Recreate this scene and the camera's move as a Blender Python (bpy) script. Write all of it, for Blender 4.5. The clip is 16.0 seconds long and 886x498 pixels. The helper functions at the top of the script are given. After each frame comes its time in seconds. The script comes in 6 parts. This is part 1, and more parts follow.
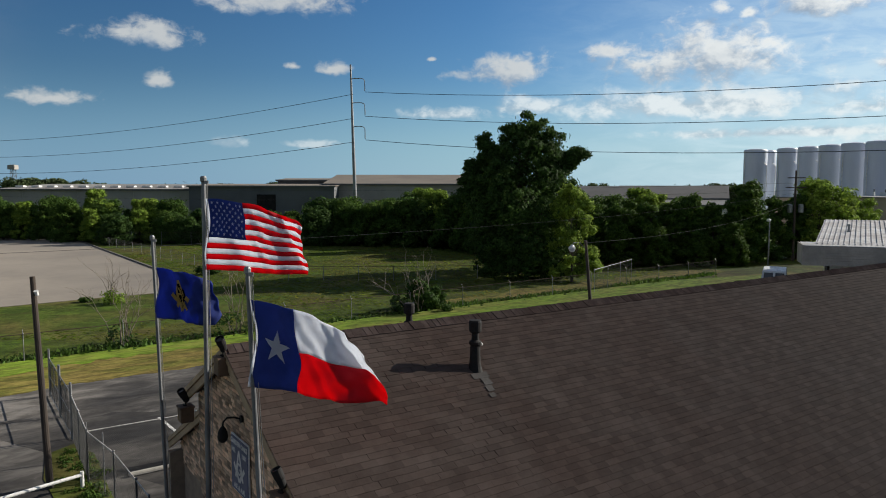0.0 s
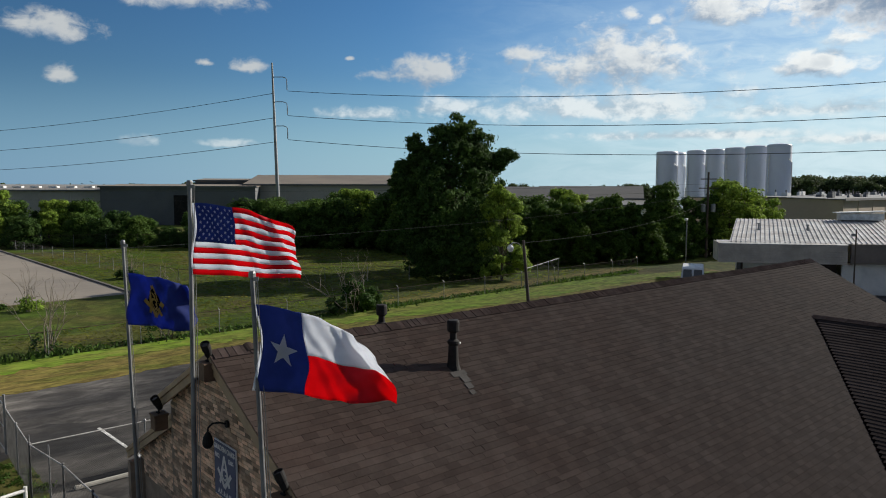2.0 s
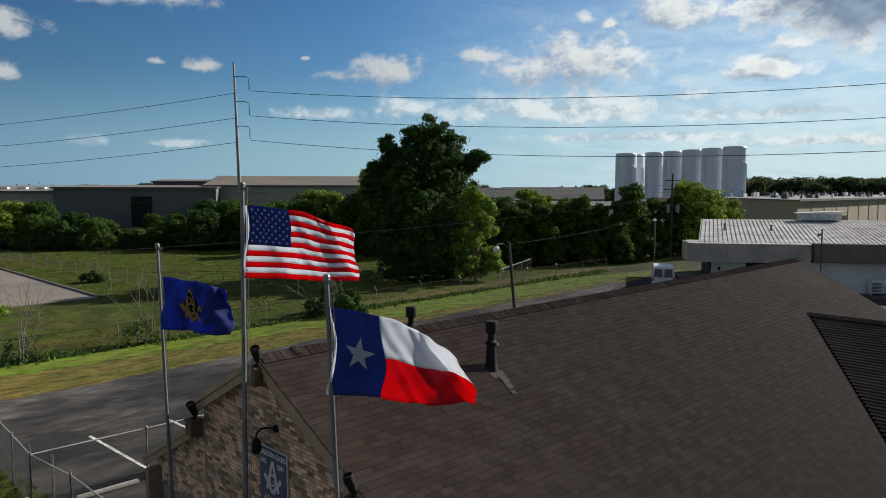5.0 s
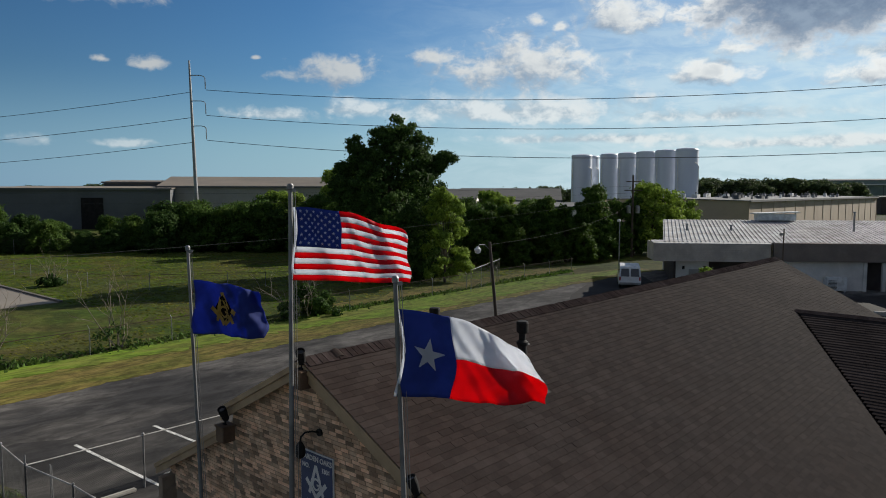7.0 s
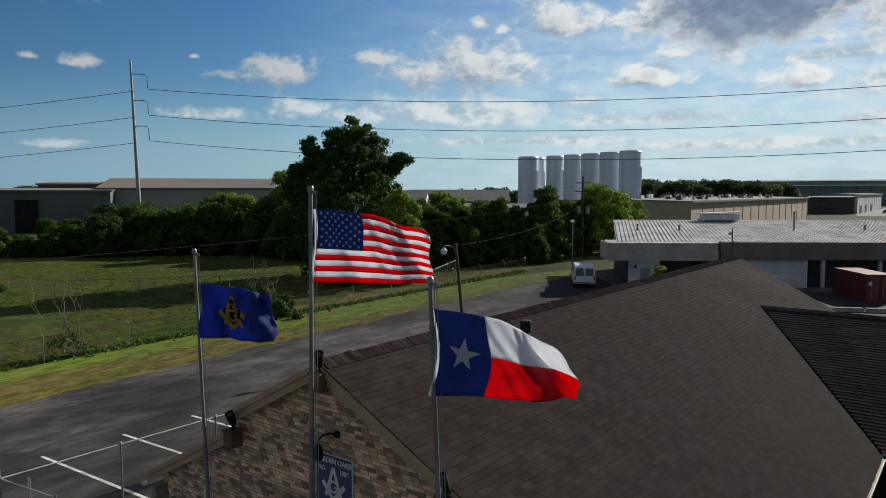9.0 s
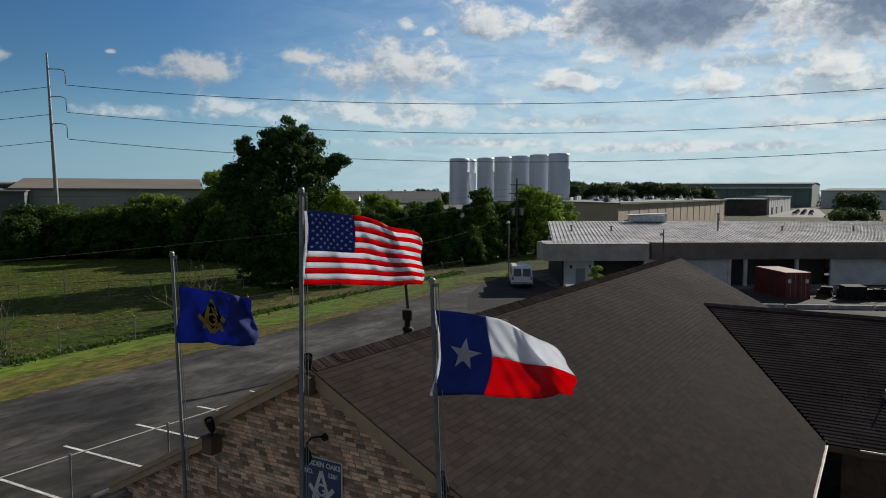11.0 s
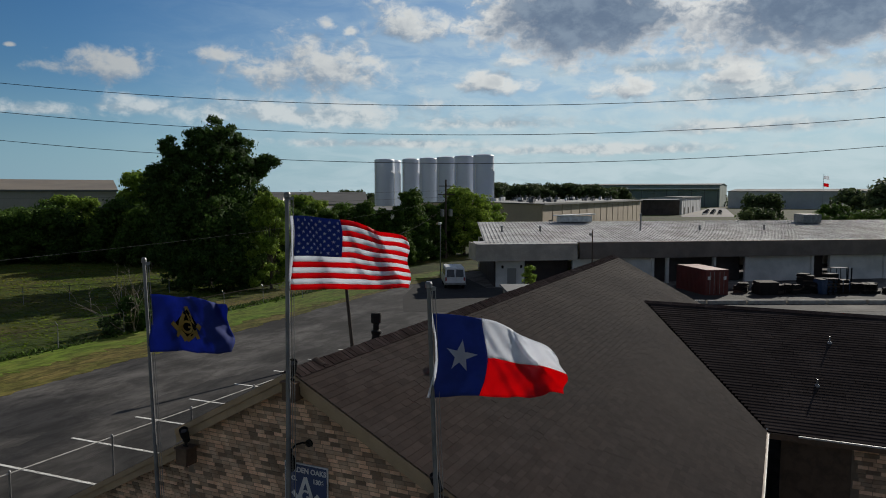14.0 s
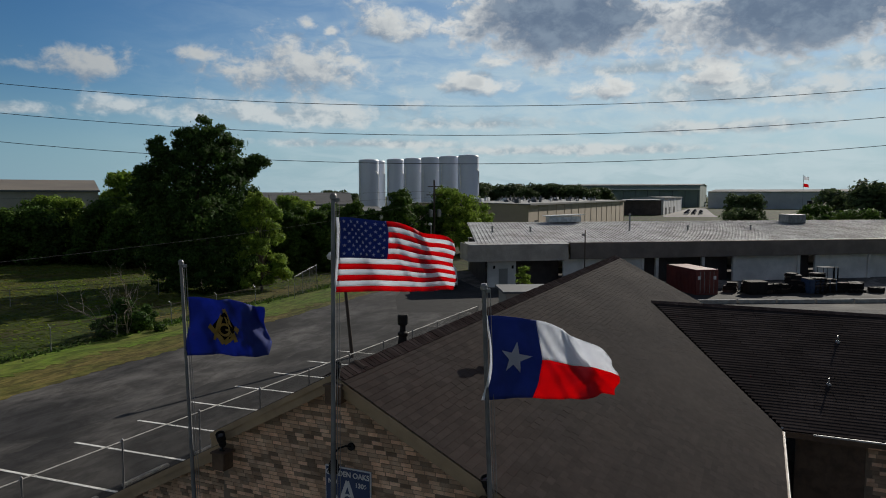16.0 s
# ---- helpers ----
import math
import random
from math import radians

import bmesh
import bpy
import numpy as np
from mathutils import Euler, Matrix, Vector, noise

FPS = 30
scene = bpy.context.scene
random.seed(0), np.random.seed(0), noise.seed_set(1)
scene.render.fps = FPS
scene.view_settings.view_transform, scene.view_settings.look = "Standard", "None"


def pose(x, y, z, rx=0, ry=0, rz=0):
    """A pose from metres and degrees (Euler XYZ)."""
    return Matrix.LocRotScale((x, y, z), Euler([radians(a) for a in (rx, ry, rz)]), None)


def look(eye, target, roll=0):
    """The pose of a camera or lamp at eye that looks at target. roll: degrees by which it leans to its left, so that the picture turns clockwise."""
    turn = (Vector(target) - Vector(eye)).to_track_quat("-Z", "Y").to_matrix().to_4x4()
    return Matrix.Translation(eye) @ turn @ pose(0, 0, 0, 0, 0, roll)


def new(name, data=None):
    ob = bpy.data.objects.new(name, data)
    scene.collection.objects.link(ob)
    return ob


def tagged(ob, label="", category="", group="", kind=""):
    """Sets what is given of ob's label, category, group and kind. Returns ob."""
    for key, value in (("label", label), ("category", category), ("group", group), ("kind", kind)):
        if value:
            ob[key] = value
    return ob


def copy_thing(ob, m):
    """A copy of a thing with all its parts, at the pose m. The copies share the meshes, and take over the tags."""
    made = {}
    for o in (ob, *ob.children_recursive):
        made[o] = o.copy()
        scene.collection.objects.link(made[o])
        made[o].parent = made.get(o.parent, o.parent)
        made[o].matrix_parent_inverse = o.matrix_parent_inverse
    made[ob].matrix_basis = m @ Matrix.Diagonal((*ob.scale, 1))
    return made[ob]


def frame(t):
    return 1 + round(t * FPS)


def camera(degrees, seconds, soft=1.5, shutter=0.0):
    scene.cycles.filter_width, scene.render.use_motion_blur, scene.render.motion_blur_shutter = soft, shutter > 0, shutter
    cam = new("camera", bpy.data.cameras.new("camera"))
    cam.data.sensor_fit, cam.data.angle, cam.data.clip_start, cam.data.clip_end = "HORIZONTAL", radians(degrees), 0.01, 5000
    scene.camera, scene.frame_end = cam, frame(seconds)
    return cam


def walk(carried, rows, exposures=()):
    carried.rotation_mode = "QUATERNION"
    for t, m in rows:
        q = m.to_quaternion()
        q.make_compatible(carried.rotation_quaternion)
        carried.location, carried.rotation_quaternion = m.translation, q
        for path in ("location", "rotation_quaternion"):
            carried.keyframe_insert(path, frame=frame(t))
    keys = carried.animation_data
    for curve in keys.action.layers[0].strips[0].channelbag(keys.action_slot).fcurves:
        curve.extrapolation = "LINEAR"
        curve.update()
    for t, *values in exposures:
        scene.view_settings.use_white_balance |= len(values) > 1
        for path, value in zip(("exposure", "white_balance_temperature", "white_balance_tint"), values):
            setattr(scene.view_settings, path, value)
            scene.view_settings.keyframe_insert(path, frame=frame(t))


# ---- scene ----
cam = camera(63.5, 16.0, soft=1.0)
PATH = [
    (0, (-0.388, 0.61, 9.949), (-0.41, 2.603, 9.777), 0.1),
    (0.5, (-0.709, 0.467, 9.962), (-0.661, 2.46, 9.791), 0.1),
    (1, (-1.031, 0.357, 9.976), (-0.92, 2.346, 9.804), 0.1),
    (1.5, (-1.334, 0.282, 9.992), (-1.168, 2.268, 9.821), 0.1),
    (2, (-1.617, 0.292, 10.018), (-1.417, 2.275, 9.847), 0.1),
    (2.5, (-1.872, 0.278, 10.027), (-1.647, 2.259, 9.857), 0.1),
    (3, (-2.094, 0.243, 10.028), (-1.853, 2.221, 9.859), 0.1),
    (3.5, (-2.343, 0.254, 10.007), (-2.085, 2.23, 9.839), 0.1),
    (4, (-2.612, 0.309, 10.018), (-2.34, 2.283, 9.85), 0.1),
    (6.5, (-4.6, 0.668, 10.044), (-4.189, 2.618, 9.878), 0.1),
    (7, (-4.99, 0.722, 10.039), (-4.546, 2.665, 9.874), 0.1),
    (7.5, (-5.378, 0.742, 10.052), (-4.894, 2.676, 9.888), 0.1),
    (8, (-5.694, 0.825, 10.052), (-5.174, 2.749, 9.889), 0.1),
    (8.5, (-6.017, 0.848, 10.06), (-5.463, 2.762, 9.898), 0.0),
    (9, (-6.298, 0.9, 10.047), (-5.705, 2.804, 9.886), 0.0),
    (9.5, (-6.596, 0.934, 10.053), (-5.951, 2.82, 9.892), 0.1),
    (12, (-7.746, 1.316, 10.064), (-6.893, 3.118, 9.908), 0.1),
    (12.5, (-7.909, 1.414, 10.088), (-7.02, 3.199, 9.931), 0.1),
    (13, (-8.075, 1.448, 10.085), (-7.153, 3.216, 9.93), 0.1),
    (13.5, (-8.246, 1.442, 10.1), (-7.29, 3.192, 9.945), 0.1),
    (14, (-8.424, 1.469, 10.115), (-7.451, 3.21, 9.961), 0.1),
    (14.5, (-8.59, 1.552, 10.11), (-7.604, 3.285, 9.955), 0.1),
    (15, (-8.791, 1.66, 10.107), (-7.794, 3.387, 9.953), 0.1),
    (15.5, (-9.053, 1.823, 10.103), (-8.046, 3.544, 9.949), 0.1),
    (16, (-9.359, 2.073, 10.131), (-8.341, 3.788, 9.978), 0.1),
]
walk(cam, [(t, look(eye, target, roll)) for t, eye, target, roll in PATH],
     exposures=((0.0, 0.63), (6.0, 0.53), (10.0, 0.41), (13.0, 0.25), (16.0, 0.14)))

# ---- light ----
SUN_AZ, SUN_EL = 66.0, 25.5          # degrees clockwise from +y, and above the ground
sun_way = Vector((math.sin(radians(SUN_AZ)) * math.cos(radians(SUN_EL)), math.cos(radians(SUN_AZ)) * math.cos(radians(SUN_EL)), math.sin(radians(SUN_EL))))
sun_data = bpy.data.lights.new("sun", "SUN")
sun_data.energy, sun_data.angle, sun_data.color = 5.0, radians(0.55), (1.0, 0.93, 0.82)
sun = new("sun", sun_data)
sun.matrix_world = look(sun_way * 300, (0, 0, 0))

world = bpy.data.worlds.new("world")
scene.world = world
world.use_nodes = True


class Nodes:
    """Short hand for node trees."""

    def __init__(self, tree):
        self.tree = tree
        tree.nodes.clear()

    def add(self, kind, **props):
        n = self.tree.nodes.new(kind)
        for key, value in props.items():
            setattr(n, key, value)
        return n

    def put(self, socket, value):
        if isinstance(value, bpy.types.NodeSocket):
            self.tree.links.new(value, socket)
        elif value is not None:
            socket.default_value = value

    def math(self, op, a, b=None, c=None, clamp=False):
        n = self.add("ShaderNodeMath", operation=op, use_clamp=clamp)
        for s, v in zip(n.inputs, (a, b, c)):
            self.put(s, v)
        return n.outputs[0]

    def vec(self, op, a, b=None):
        n = self.add("ShaderNodeVectorMath", operation=op)
        self.put(n.inputs[0], a)
        if b is not None:
            self.put(n.inputs[1], b)
        return n.outputs["Value"] if op in ("DOT_PRODUCT", "LENGTH") else n.outputs["Vector"]

    def noise(self, vector, scale, detail=4.0, rough=0.55, distort=0.0):
        n = self.add("ShaderNodeTexNoise")
        self.put(n.inputs["Vector"], vector)
        n.inputs["Scale"].default_value, n.inputs["Detail"].default_value = scale, detail
        n.inputs["Roughness"].default_value, n.inputs["Distortion"].default_value = rough, distort
        return n.outputs["Fac"]

    def ramp(self, value, lo, hi, a=0.0, b=1.0, smooth=True):
        n = self.add("ShaderNodeMapRange", interpolation_type="SMOOTHSTEP" if smooth else "LINEAR")
        for s, v in zip(n.inputs[:5], (value, lo, hi, a, b)):
            self.put(s, v)
        return n.outputs[0]

    def mix(self, fac, a, b, blend="MIX"):
        n = self.add("ShaderNodeMix", data_type="RGBA", blend_type=blend)
        self.put(n.inputs["Factor"], fac)
        for s, v in ((n.inputs[6], a), (n.inputs[7], b)):
            self.put(s, (*v, 1.0) if isinstance(v, tuple) and len(v) == 3 else v)
        return n.outputs[2]


# Clouds: azimuth and elevation of the middle, half width and half height, in degrees.
CUMULUS = [
    (-23.2, 10.9, 3.7, 1.2), (-13.8, 13.6, 5.8, 1.4), (-22.0, 7.7, 1.2, 0.8), (-29.0, 6.1, 3.4, 0.7), (-12.3, 9.2, 0.8, 0.4), (-9.2, 9.0, 1.5, 0.75), (-1.5, 9.9, 0.4, 0.22),
    (4.5, 8.9, 4.6, 1.5), (19.3, 9.2, 7.4, 2.8), (12.4, 10.2, 1.7, 0.7), (14.2, 9.2, 1.6, 0.7), (20.3, 12.8, 1.1, 0.6), (22.0, 12.4, 0.8, 0.6), (26.6, 12.9, 4.4, 2.0),
    (33.2, 13.6, 2.4, 2.6), (34.6, 10.2, 1.6, 1.2), (33.4, 8.6, 3.6, 1.3), (43.6, 7.9, 3.6, 1.2), (48.8, 12.6, 2.4, 3.2), (51.0, 8.6, 2.6, 1.0), (60.0, 14.2, 7.0, 1.6), (-42.0, 11.0, 5.5, 2.0),
]
BANDS = [
    (18.0, 6.1, 12.0, 1.5), (0.0, 5.7, 4.0, 0.6), (-11.2, 3.3, 2.2, 0.4), (-17.3, 3.3, 1.6, 0.5), (6.7, 6.2, 3.6, 0.9), (34.0, 5.5, 9.0, 0.8),
    (53.0, 7.4, 10.0, 1.9), (52.0, 4.9, 8.0, 0.7), (24.0, 3.9, 9.0, 0.5), (46.0, 9.4, 9.0, 0.7), (62.0, 8.9, 9.0, 1.0), (42.0, 3.4, 12.0, 0.5),
]
SHADED = [(40.2, 13.2, 9.0, 4.8), (56.8, 12.6, 10.0, 4.2), (73.0, 11.5, 8.0, 2.6)]

w = Nodes(world.node_tree)
way = w.vec("NORMALIZE", w.add("ShaderNodeTexCoord").outputs["Generated"])
sky = w.add("ShaderNodeTexSky", sky_type="NISHITA", sun_disc=False)
sky.sun_elevation, sky.sun_rotation = radians(SUN_EL), radians(SUN_AZ)
sky.air_density, sky.dust_density, sky.ozone_density = 1.0, 0.2, 3.5
split = w.add("ShaderNodeSeparateXYZ")
w.put(split.inputs[0], way)
azimuth = w.math("MULTIPLY", w.math("ARCTAN2", split.outputs[0], split.outputs[1]), 180 / math.pi)
elevation = w.math("MULTIPLY", w.math("ARCSINE", split.outputs[2]), 180 / math.pi)
joined = w.add("ShaderNodeCombineXYZ")
w.put(joined.inputs[0], azimuth)
w.put(joined.inputs[1], elevation)
angles = joined.outputs[0]
sunward = w.vec("ADD", angles, (0.70, 0.85, 0.0))


def cloud_field(at, clouds):
    """One minus the distance from the nearest cloud's middle; the undersides are flatter."""
    nearest = None
    for az, el, wide, high in clouds:
        n = w.add("ShaderNodeVectorMath", operation="MULTIPLY_ADD")
        w.put(n.inputs[0], at)
        n.inputs[1].default_value, n.inputs[2].default_value = (1 / wide, 1 / high, 0.0), (-az / wide, -el / high, 0.0)
        v = n.outputs[0]
        v = w.vec("LENGTH", w.vec("MAXIMUM", v, w.vec("MULTIPLY", v, (-1.0, -1.45, 0.0))))
        nearest = v if nearest is None else w.math("MINIMUM", nearest, v)
    return w.math("SUBTRACT", 1.0, w.math("MINIMUM", nearest, 4.0))


def ragged(at):
    flat = w.vec("MULTIPLY", at, (1.0, 1.45, 1.0))
    broad = w.math("SUBTRACT", w.noise(flat, 0.30, 3.0, 0.5, 0.3), 0.5)
    fine = w.math("SUBTRACT", w.noise(w.vec("ADD", flat, (13.1, 41.7, 5.4)), 0.95, 8.0, 0.62, 0.35), 0.5)
    return w.math("ADD", w.math("MULTIPLY", broad, 1.9), w.math("MULTIPLY", fine, 1.45))


rag, rag_sun = ragged(angles), ragged(sunward)
bright = w.math("ADD", cloud_field(angles, CUMULUS), rag)
bright_sun = w.math("ADD", cloud_field(sunward, CUMULUS), rag_sun)
band = w.math("ADD", cloud_field(angles, BANDS), rag)
dark = w.math("ADD", cloud_field(angles, SHADED), w.math("MULTIPLY", rag, 0.62))
dark_sun = w.math("ADD", cloud_field(sunward, SHADED), w.math("MULTIPLY", rag_sun, 0.62))
relief = w.math("SUBTRACT", rag, rag_sun)
# the same broken cloud goes on overhead and behind
drift = w.vec("MULTIPLY", way, (1.0, 1.0, 2.0))
puff = w.math("SUBTRACT", w.noise(w.vec("ADD", drift, (3.1, 1.7, 0.4)), 8.0, 7.0, 0.6), 0.5)
ahead = w.vec("DOT_PRODUCT", way, (math.sin(radians(15)), math.cos(radians(15)), 0.0))
height = w.vec("DOT_PRODUCT", way, (0.0, 0.0, 1.0))
elsewhere = w.math("MAXIMUM", w.ramp(ahead, 0.72, 0.45), w.ramp(height, 0.30, 0.45))
open_cloud = w.math("MULTIPLY", w.ramp(w.math("MULTIPLY", puff, 5.0), -0.7, 0.4), w.math("MULTIPLY", elsewhere, 0.42))
# thin streaks, thicker towards the sun and the horizon
streak = w.noise(w.vec("MULTIPLY", angles, (0.45, 1.5, 1.0)), 0.55, 7.0, 0.6, 0.6)
towards = w.vec("DOT_PRODUCT", way, (math.sin(radians(60)), math.cos(radians(60)), 0.0))
veil = w.math("MULTIPLY", w.ramp(towards, 0.50, 1.0), w.ramp(height, 0.50, 0.10))
veil = w.math("MULTIPLY", veil, w.ramp(streak, 0.34, 0.66, 0.55, 1.0))
haze = w.math("MULTIPLY", w.ramp(height, 0.16, 0.0), w.ramp(towards, -0.2, 0.95, 0.65, 0.85))
deep = w.add("ShaderNodeHueSaturation")
w.put(deep.inputs["Color"], sky.outputs["Color"])
deep.inputs["Saturation"].default_value = 1.18
base = w.mix(1.0, deep.outputs["Color"], w.ramp(towards, -0.1, 0.75, 0.047, 0.070), "MULTIPLY")
base = w.mix(1.0, base, (0.84, 1.05, 1.20), "MULTIPLY")
col = w.mix(haze, base, w.mix(w.ramp(towards, 0.0, 0.7), (0.175, 0.35, 0.56), (0.31, 0.51, 0.64)))
col = w.mix(w.math("MULTIPLY", veil, 0.85), col, (0.66, 0.80, 0.85))
near_sun = w.ramp(towards, 0.45, 0.95)
cover_band = w.math("MULTIPLY", w.ramp(band, -0.2, 0.8), w.ramp(towards, 0.0, 0.85, 0.34, 0.85))
col = w.mix(cover_band, col, w.mix(w.ramp(relief, -0.35, 0.3), (0.42, 0.51, 0.58), (0.78, 0.82, 0.82)))
facing = w.ramp(w.math("SUBTRACT", bright, bright_sun), -0.60, 0.60)
lit = w.mix(facing, (0.29, 0.36, 0.45), w.mix(near_sun, (0.55, 0.57, 0.57), (0.90, 0.92, 0.90)))
thick = w.math("MULTIPLY", w.ramp(bright, 0.45, 1.3), w.ramp(near_sun, 0.0, 1.0, 0.15, 0.5))
lit = w.mix(thick, lit, (0.42, 0.48, 0.54))
cover_b = w.math("MULTIPLY", w.ramp(bright, -0.10, 0.75), w.ramp(near_sun, 0.0, 1.0, 0.88, 0.95))
col = w.mix(cover_b, col, lit)
col = w.mix(open_cloud, col, (0.43, 0.41, 0.38))
core = w.mix(w.ramp(w.math("ADD", w.math("MULTIPLY", relief, 0.9), rag), -0.8, 0.9), (0.165, 0.23, 0.335), (0.275, 0.355, 0.46))
rim = w.math("MULTIPLY", w.ramp(dark, 0.50, 0.08), w.ramp(w.math("SUBTRACT", dark, dark_sun), -0.45, 0.35, 0.35, 1.0))
shade = w.mix(rim, core, (0.95, 0.96, 0.94))
col = w.mix(w.math("MULTIPLY", w.ramp(dark, -0.08, 0.28), 0.97), col, shade)
back = w.add("ShaderNodeBackground")
w.put(back.inputs["Color"], col)
back.inputs["Strength"].default_value = 0.70
w.put(w.add("ShaderNodeOutputWorld").inputs["Surface"], back.outputs[0])


# ---- materials ----
def surface(name, colour, second=None, rough=0.7, metal=0.0, scale=3.0, fine=40.0, vary=0.25, bump=0.2, depth=0.01, island=0.0, each=0.0, spec=0.5, stretch=(1, 1, 1), glow=0.0, local=False, through_light=0.0, turn=0.0, mottle=0.0):
    """A weathered surface: broad stains towards the second colour, fine grain, relief, and variation from piece to piece."""
    m = bpy.data.materials.new(name)
    m.use_nodes = True
    n = Nodes(m.node_tree)
    at = n.add("ShaderNodeTexCoord").outputs["Object"] if local else n.add("ShaderNodeNewGeometry").outputs["Position"]
    if turn:
        spin = n.add("ShaderNodeVectorRotate", rotation_type="Z_AXIS")
        n.put(spin.inputs["Vector"], at)
        spin.inputs["Angle"].default_value = -radians(turn)
        at = spin.outputs[0]
    at = n.vec("MULTIPLY", at, stretch)
    broad = n.noise(at, scale, 5.0, 0.6, 0.3)
    grain = n.noise(at, fine, 3.0, 0.6)
    second = second or tuple(c * 0.6 for c in colour)
    col = n.mix(n.ramp(broad, 0.35, 0.7), colour, second)
    value = n.math("MULTIPLY_ADD", grain, vary, 1.0 - vary / 2)
    if mottle:
        blot = n.noise(n.vec("ADD", at, (7.3, 2.1, 4.7)), scale * 4.5, 6.0, 0.65, 0.6)
        value = n.math("MULTIPLY", value, n.ramp(blot, 0.36, 0.66, 1.0 - mottle / 2, 1.0 + mottle / 2))
    if island:
        rnd = n.add("ShaderNodeNewGeometry").outputs["Random Per Island"]
        value = n.math("MULTIPLY", value, n.math("MULTIPLY_ADD", rnd, island, 1.0 - island / 2))
    if each:
        rnd = n.add("ShaderNodeObjectInfo").outputs["Random"]
        value = n.math("MULTIPLY", value, n.math("MULTIPLY_ADD", rnd, each, 1.0 - each / 2))
    col = n.mix(1.0, col, value, "MULTIPLY")
    p = n.add("ShaderNodeBsdfPrincipled")
    n.put(p.inputs["Base Color"], col)
    n.put(p.inputs["Roughness"], n.math("MULTIPLY_ADD", broad, 0.25, rough - 0.12, clamp=True))
    p.inputs["Metallic"].default_value = metal
    p.inputs["Specular IOR Level"].default_value = spec
    if rough >= 0.9:
        p.inputs["Diffuse Roughness"].default_value = 1.0
    if bump:
        b = n.add("ShaderNodeBump")
        b.inputs["Strength"].default_value, b.inputs["Distance"].default_value = bump, depth
        n.put(b.inputs["Height"], grain)
        n.put(p.inputs["Normal"], b.outputs[0])
    out = p.outputs[0]
    if through_light:
        tr = n.add("ShaderNodeBsdfTranslucent")
        n.put(tr.inputs["Color"], col)
        mixer = n.add("ShaderNodeMixShader")
        mixer.inputs[0].default_value = through_light
        n.put(mixer.inputs[1], out)
        n.put(mixer.inputs[2], tr.outputs[0])
        out = mixer.outputs[0]
    n.put(n.add("ShaderNodeOutputMaterial").inputs["Surface"], out)
    return m


M = {}
M["grass"] = surface("grass", (0.05202, 0.08568, 0.00918), (0.08568, 0.0765, 0.02142), 0.95, scale=0.13, fine=2.6, vary=1.0, mottle=0.7, bump=0.6, depth=0.12, spec=0.1)
M["strip_grass"] = surface("strip_grass", (0.1368, 0.2189, 0.01915), (0.1778, 0.1888, 0.0383), 0.95, scale=0.4, fine=4.0, vary=1.0, mottle=0.7, turn=37.5, stretch=(0.4, 1, 1), bump=0.6, depth=0.1, spec=0.1)
M["dry_grass"] = surface("dry_grass", (0.1955, 0.1516, 0.04399), (0.1124, 0.1221, 0.0215), 0.95, scale=0.5, fine=4.0, vary=1.0, bump=0.6, depth=0.1, spec=0.1, mottle=0.8, turn=37.5, stretch=(0.4, 1, 1))
M["asphalt"] = surface("asphalt", (0.03731, 0.03575, 0.03522), (0.171, 0.1585, 0.1429), 0.92, scale=0.21, fine=9.0, vary=0.35, bump=0.3, depth=0.01, spec=0.15, turn=37.5, stretch=(0.5, 1, 1), mottle=0.75)
M["sealed_asphalt"] = surface("sealed_asphalt", (0.026, 0.025, 0.025), (0.045, 0.043, 0.041), 0.9, scale=0.3, fine=9.0, vary=0.3, bump=0.2, spec=0.15, mottle=0.4)
M["stall_asphalt"] = surface("stall_asphalt", (0.03179, 0.03086, 0.03086), (0.1075, 0.1, 0.09163), 0.92, scale=0.4, fine=9.0, vary=0.3, bump=0.2, spec=0.15, turn=37.5, stretch=(0.45, 1, 1), mottle=0.5)
M["concrete_lot"] = surface("concrete_lot", (0.246, 0.2132, 0.1722), (0.1968, 0.1722, 0.1435), 0.9, scale=0.08, fine=1.2, vary=0.2, bump=0.1)
M["concrete"] = surface("concrete", (0.45, 0.43, 0.38), (0.30, 0.28, 0.25), 0.9, scale=2.0, vary=0.25)
M["kerb"] = surface("kerb_concrete", (0.13, 0.115, 0.10), (0.09, 0.08, 0.07), 0.9, scale=1.0, vary=0.3)
M["line"] = surface("line_paint", (0.66, 0.66, 0.63), (0.36, 0.36, 0.34), 0.8, scale=2.5, fine=25, vary=0.4, bump=0)
M["shingle"] = surface("shingle", (0.07682, 0.055, 0.0464), (0.09275, 0.0726, 0.0628), 0.9, scale=0.5, fine=60, vary=0.5, bump=0.5, depth=0.004, island=0.34, spec=0.022, mottle=0.16)
M["shingle_piece"] = surface("shingle_piece", (0.07682, 0.055, 0.0464), (0.09275, 0.0726, 0.0628), 0.9, scale=0.5, fine=60, vary=0.5, bump=0.5, depth=0.004, each=0.34, spec=0.022, mottle=0.16)
M["ridge_shingle"] = surface("ridge_shingle", (0.07061, 0.05072, 0.04496), (0.0929, 0.07218, 0.0654), 0.9, scale=0.8, fine=60, vary=0.5, bump=0.5, depth=0.004, island=0.4, spec=0.0, mottle=0.4)
# darker copy of shingle: the wing slope's shade is put into its colour
M["shingle_wing_shaded"] = surface("shingle_wing_shaded", (0.03461, 0.0294, 0.02822), (0.0467, 0.03948, 0.0378), 0.88, scale=0.5, fine=60, vary=0.5, bump=0.5, depth=0.004, island=0.35, spec=0.0)
M["felt"] = surface("roof_felt", (0.006, 0.005, 0.005), None, 0.95, vary=0.3, spec=0.0)
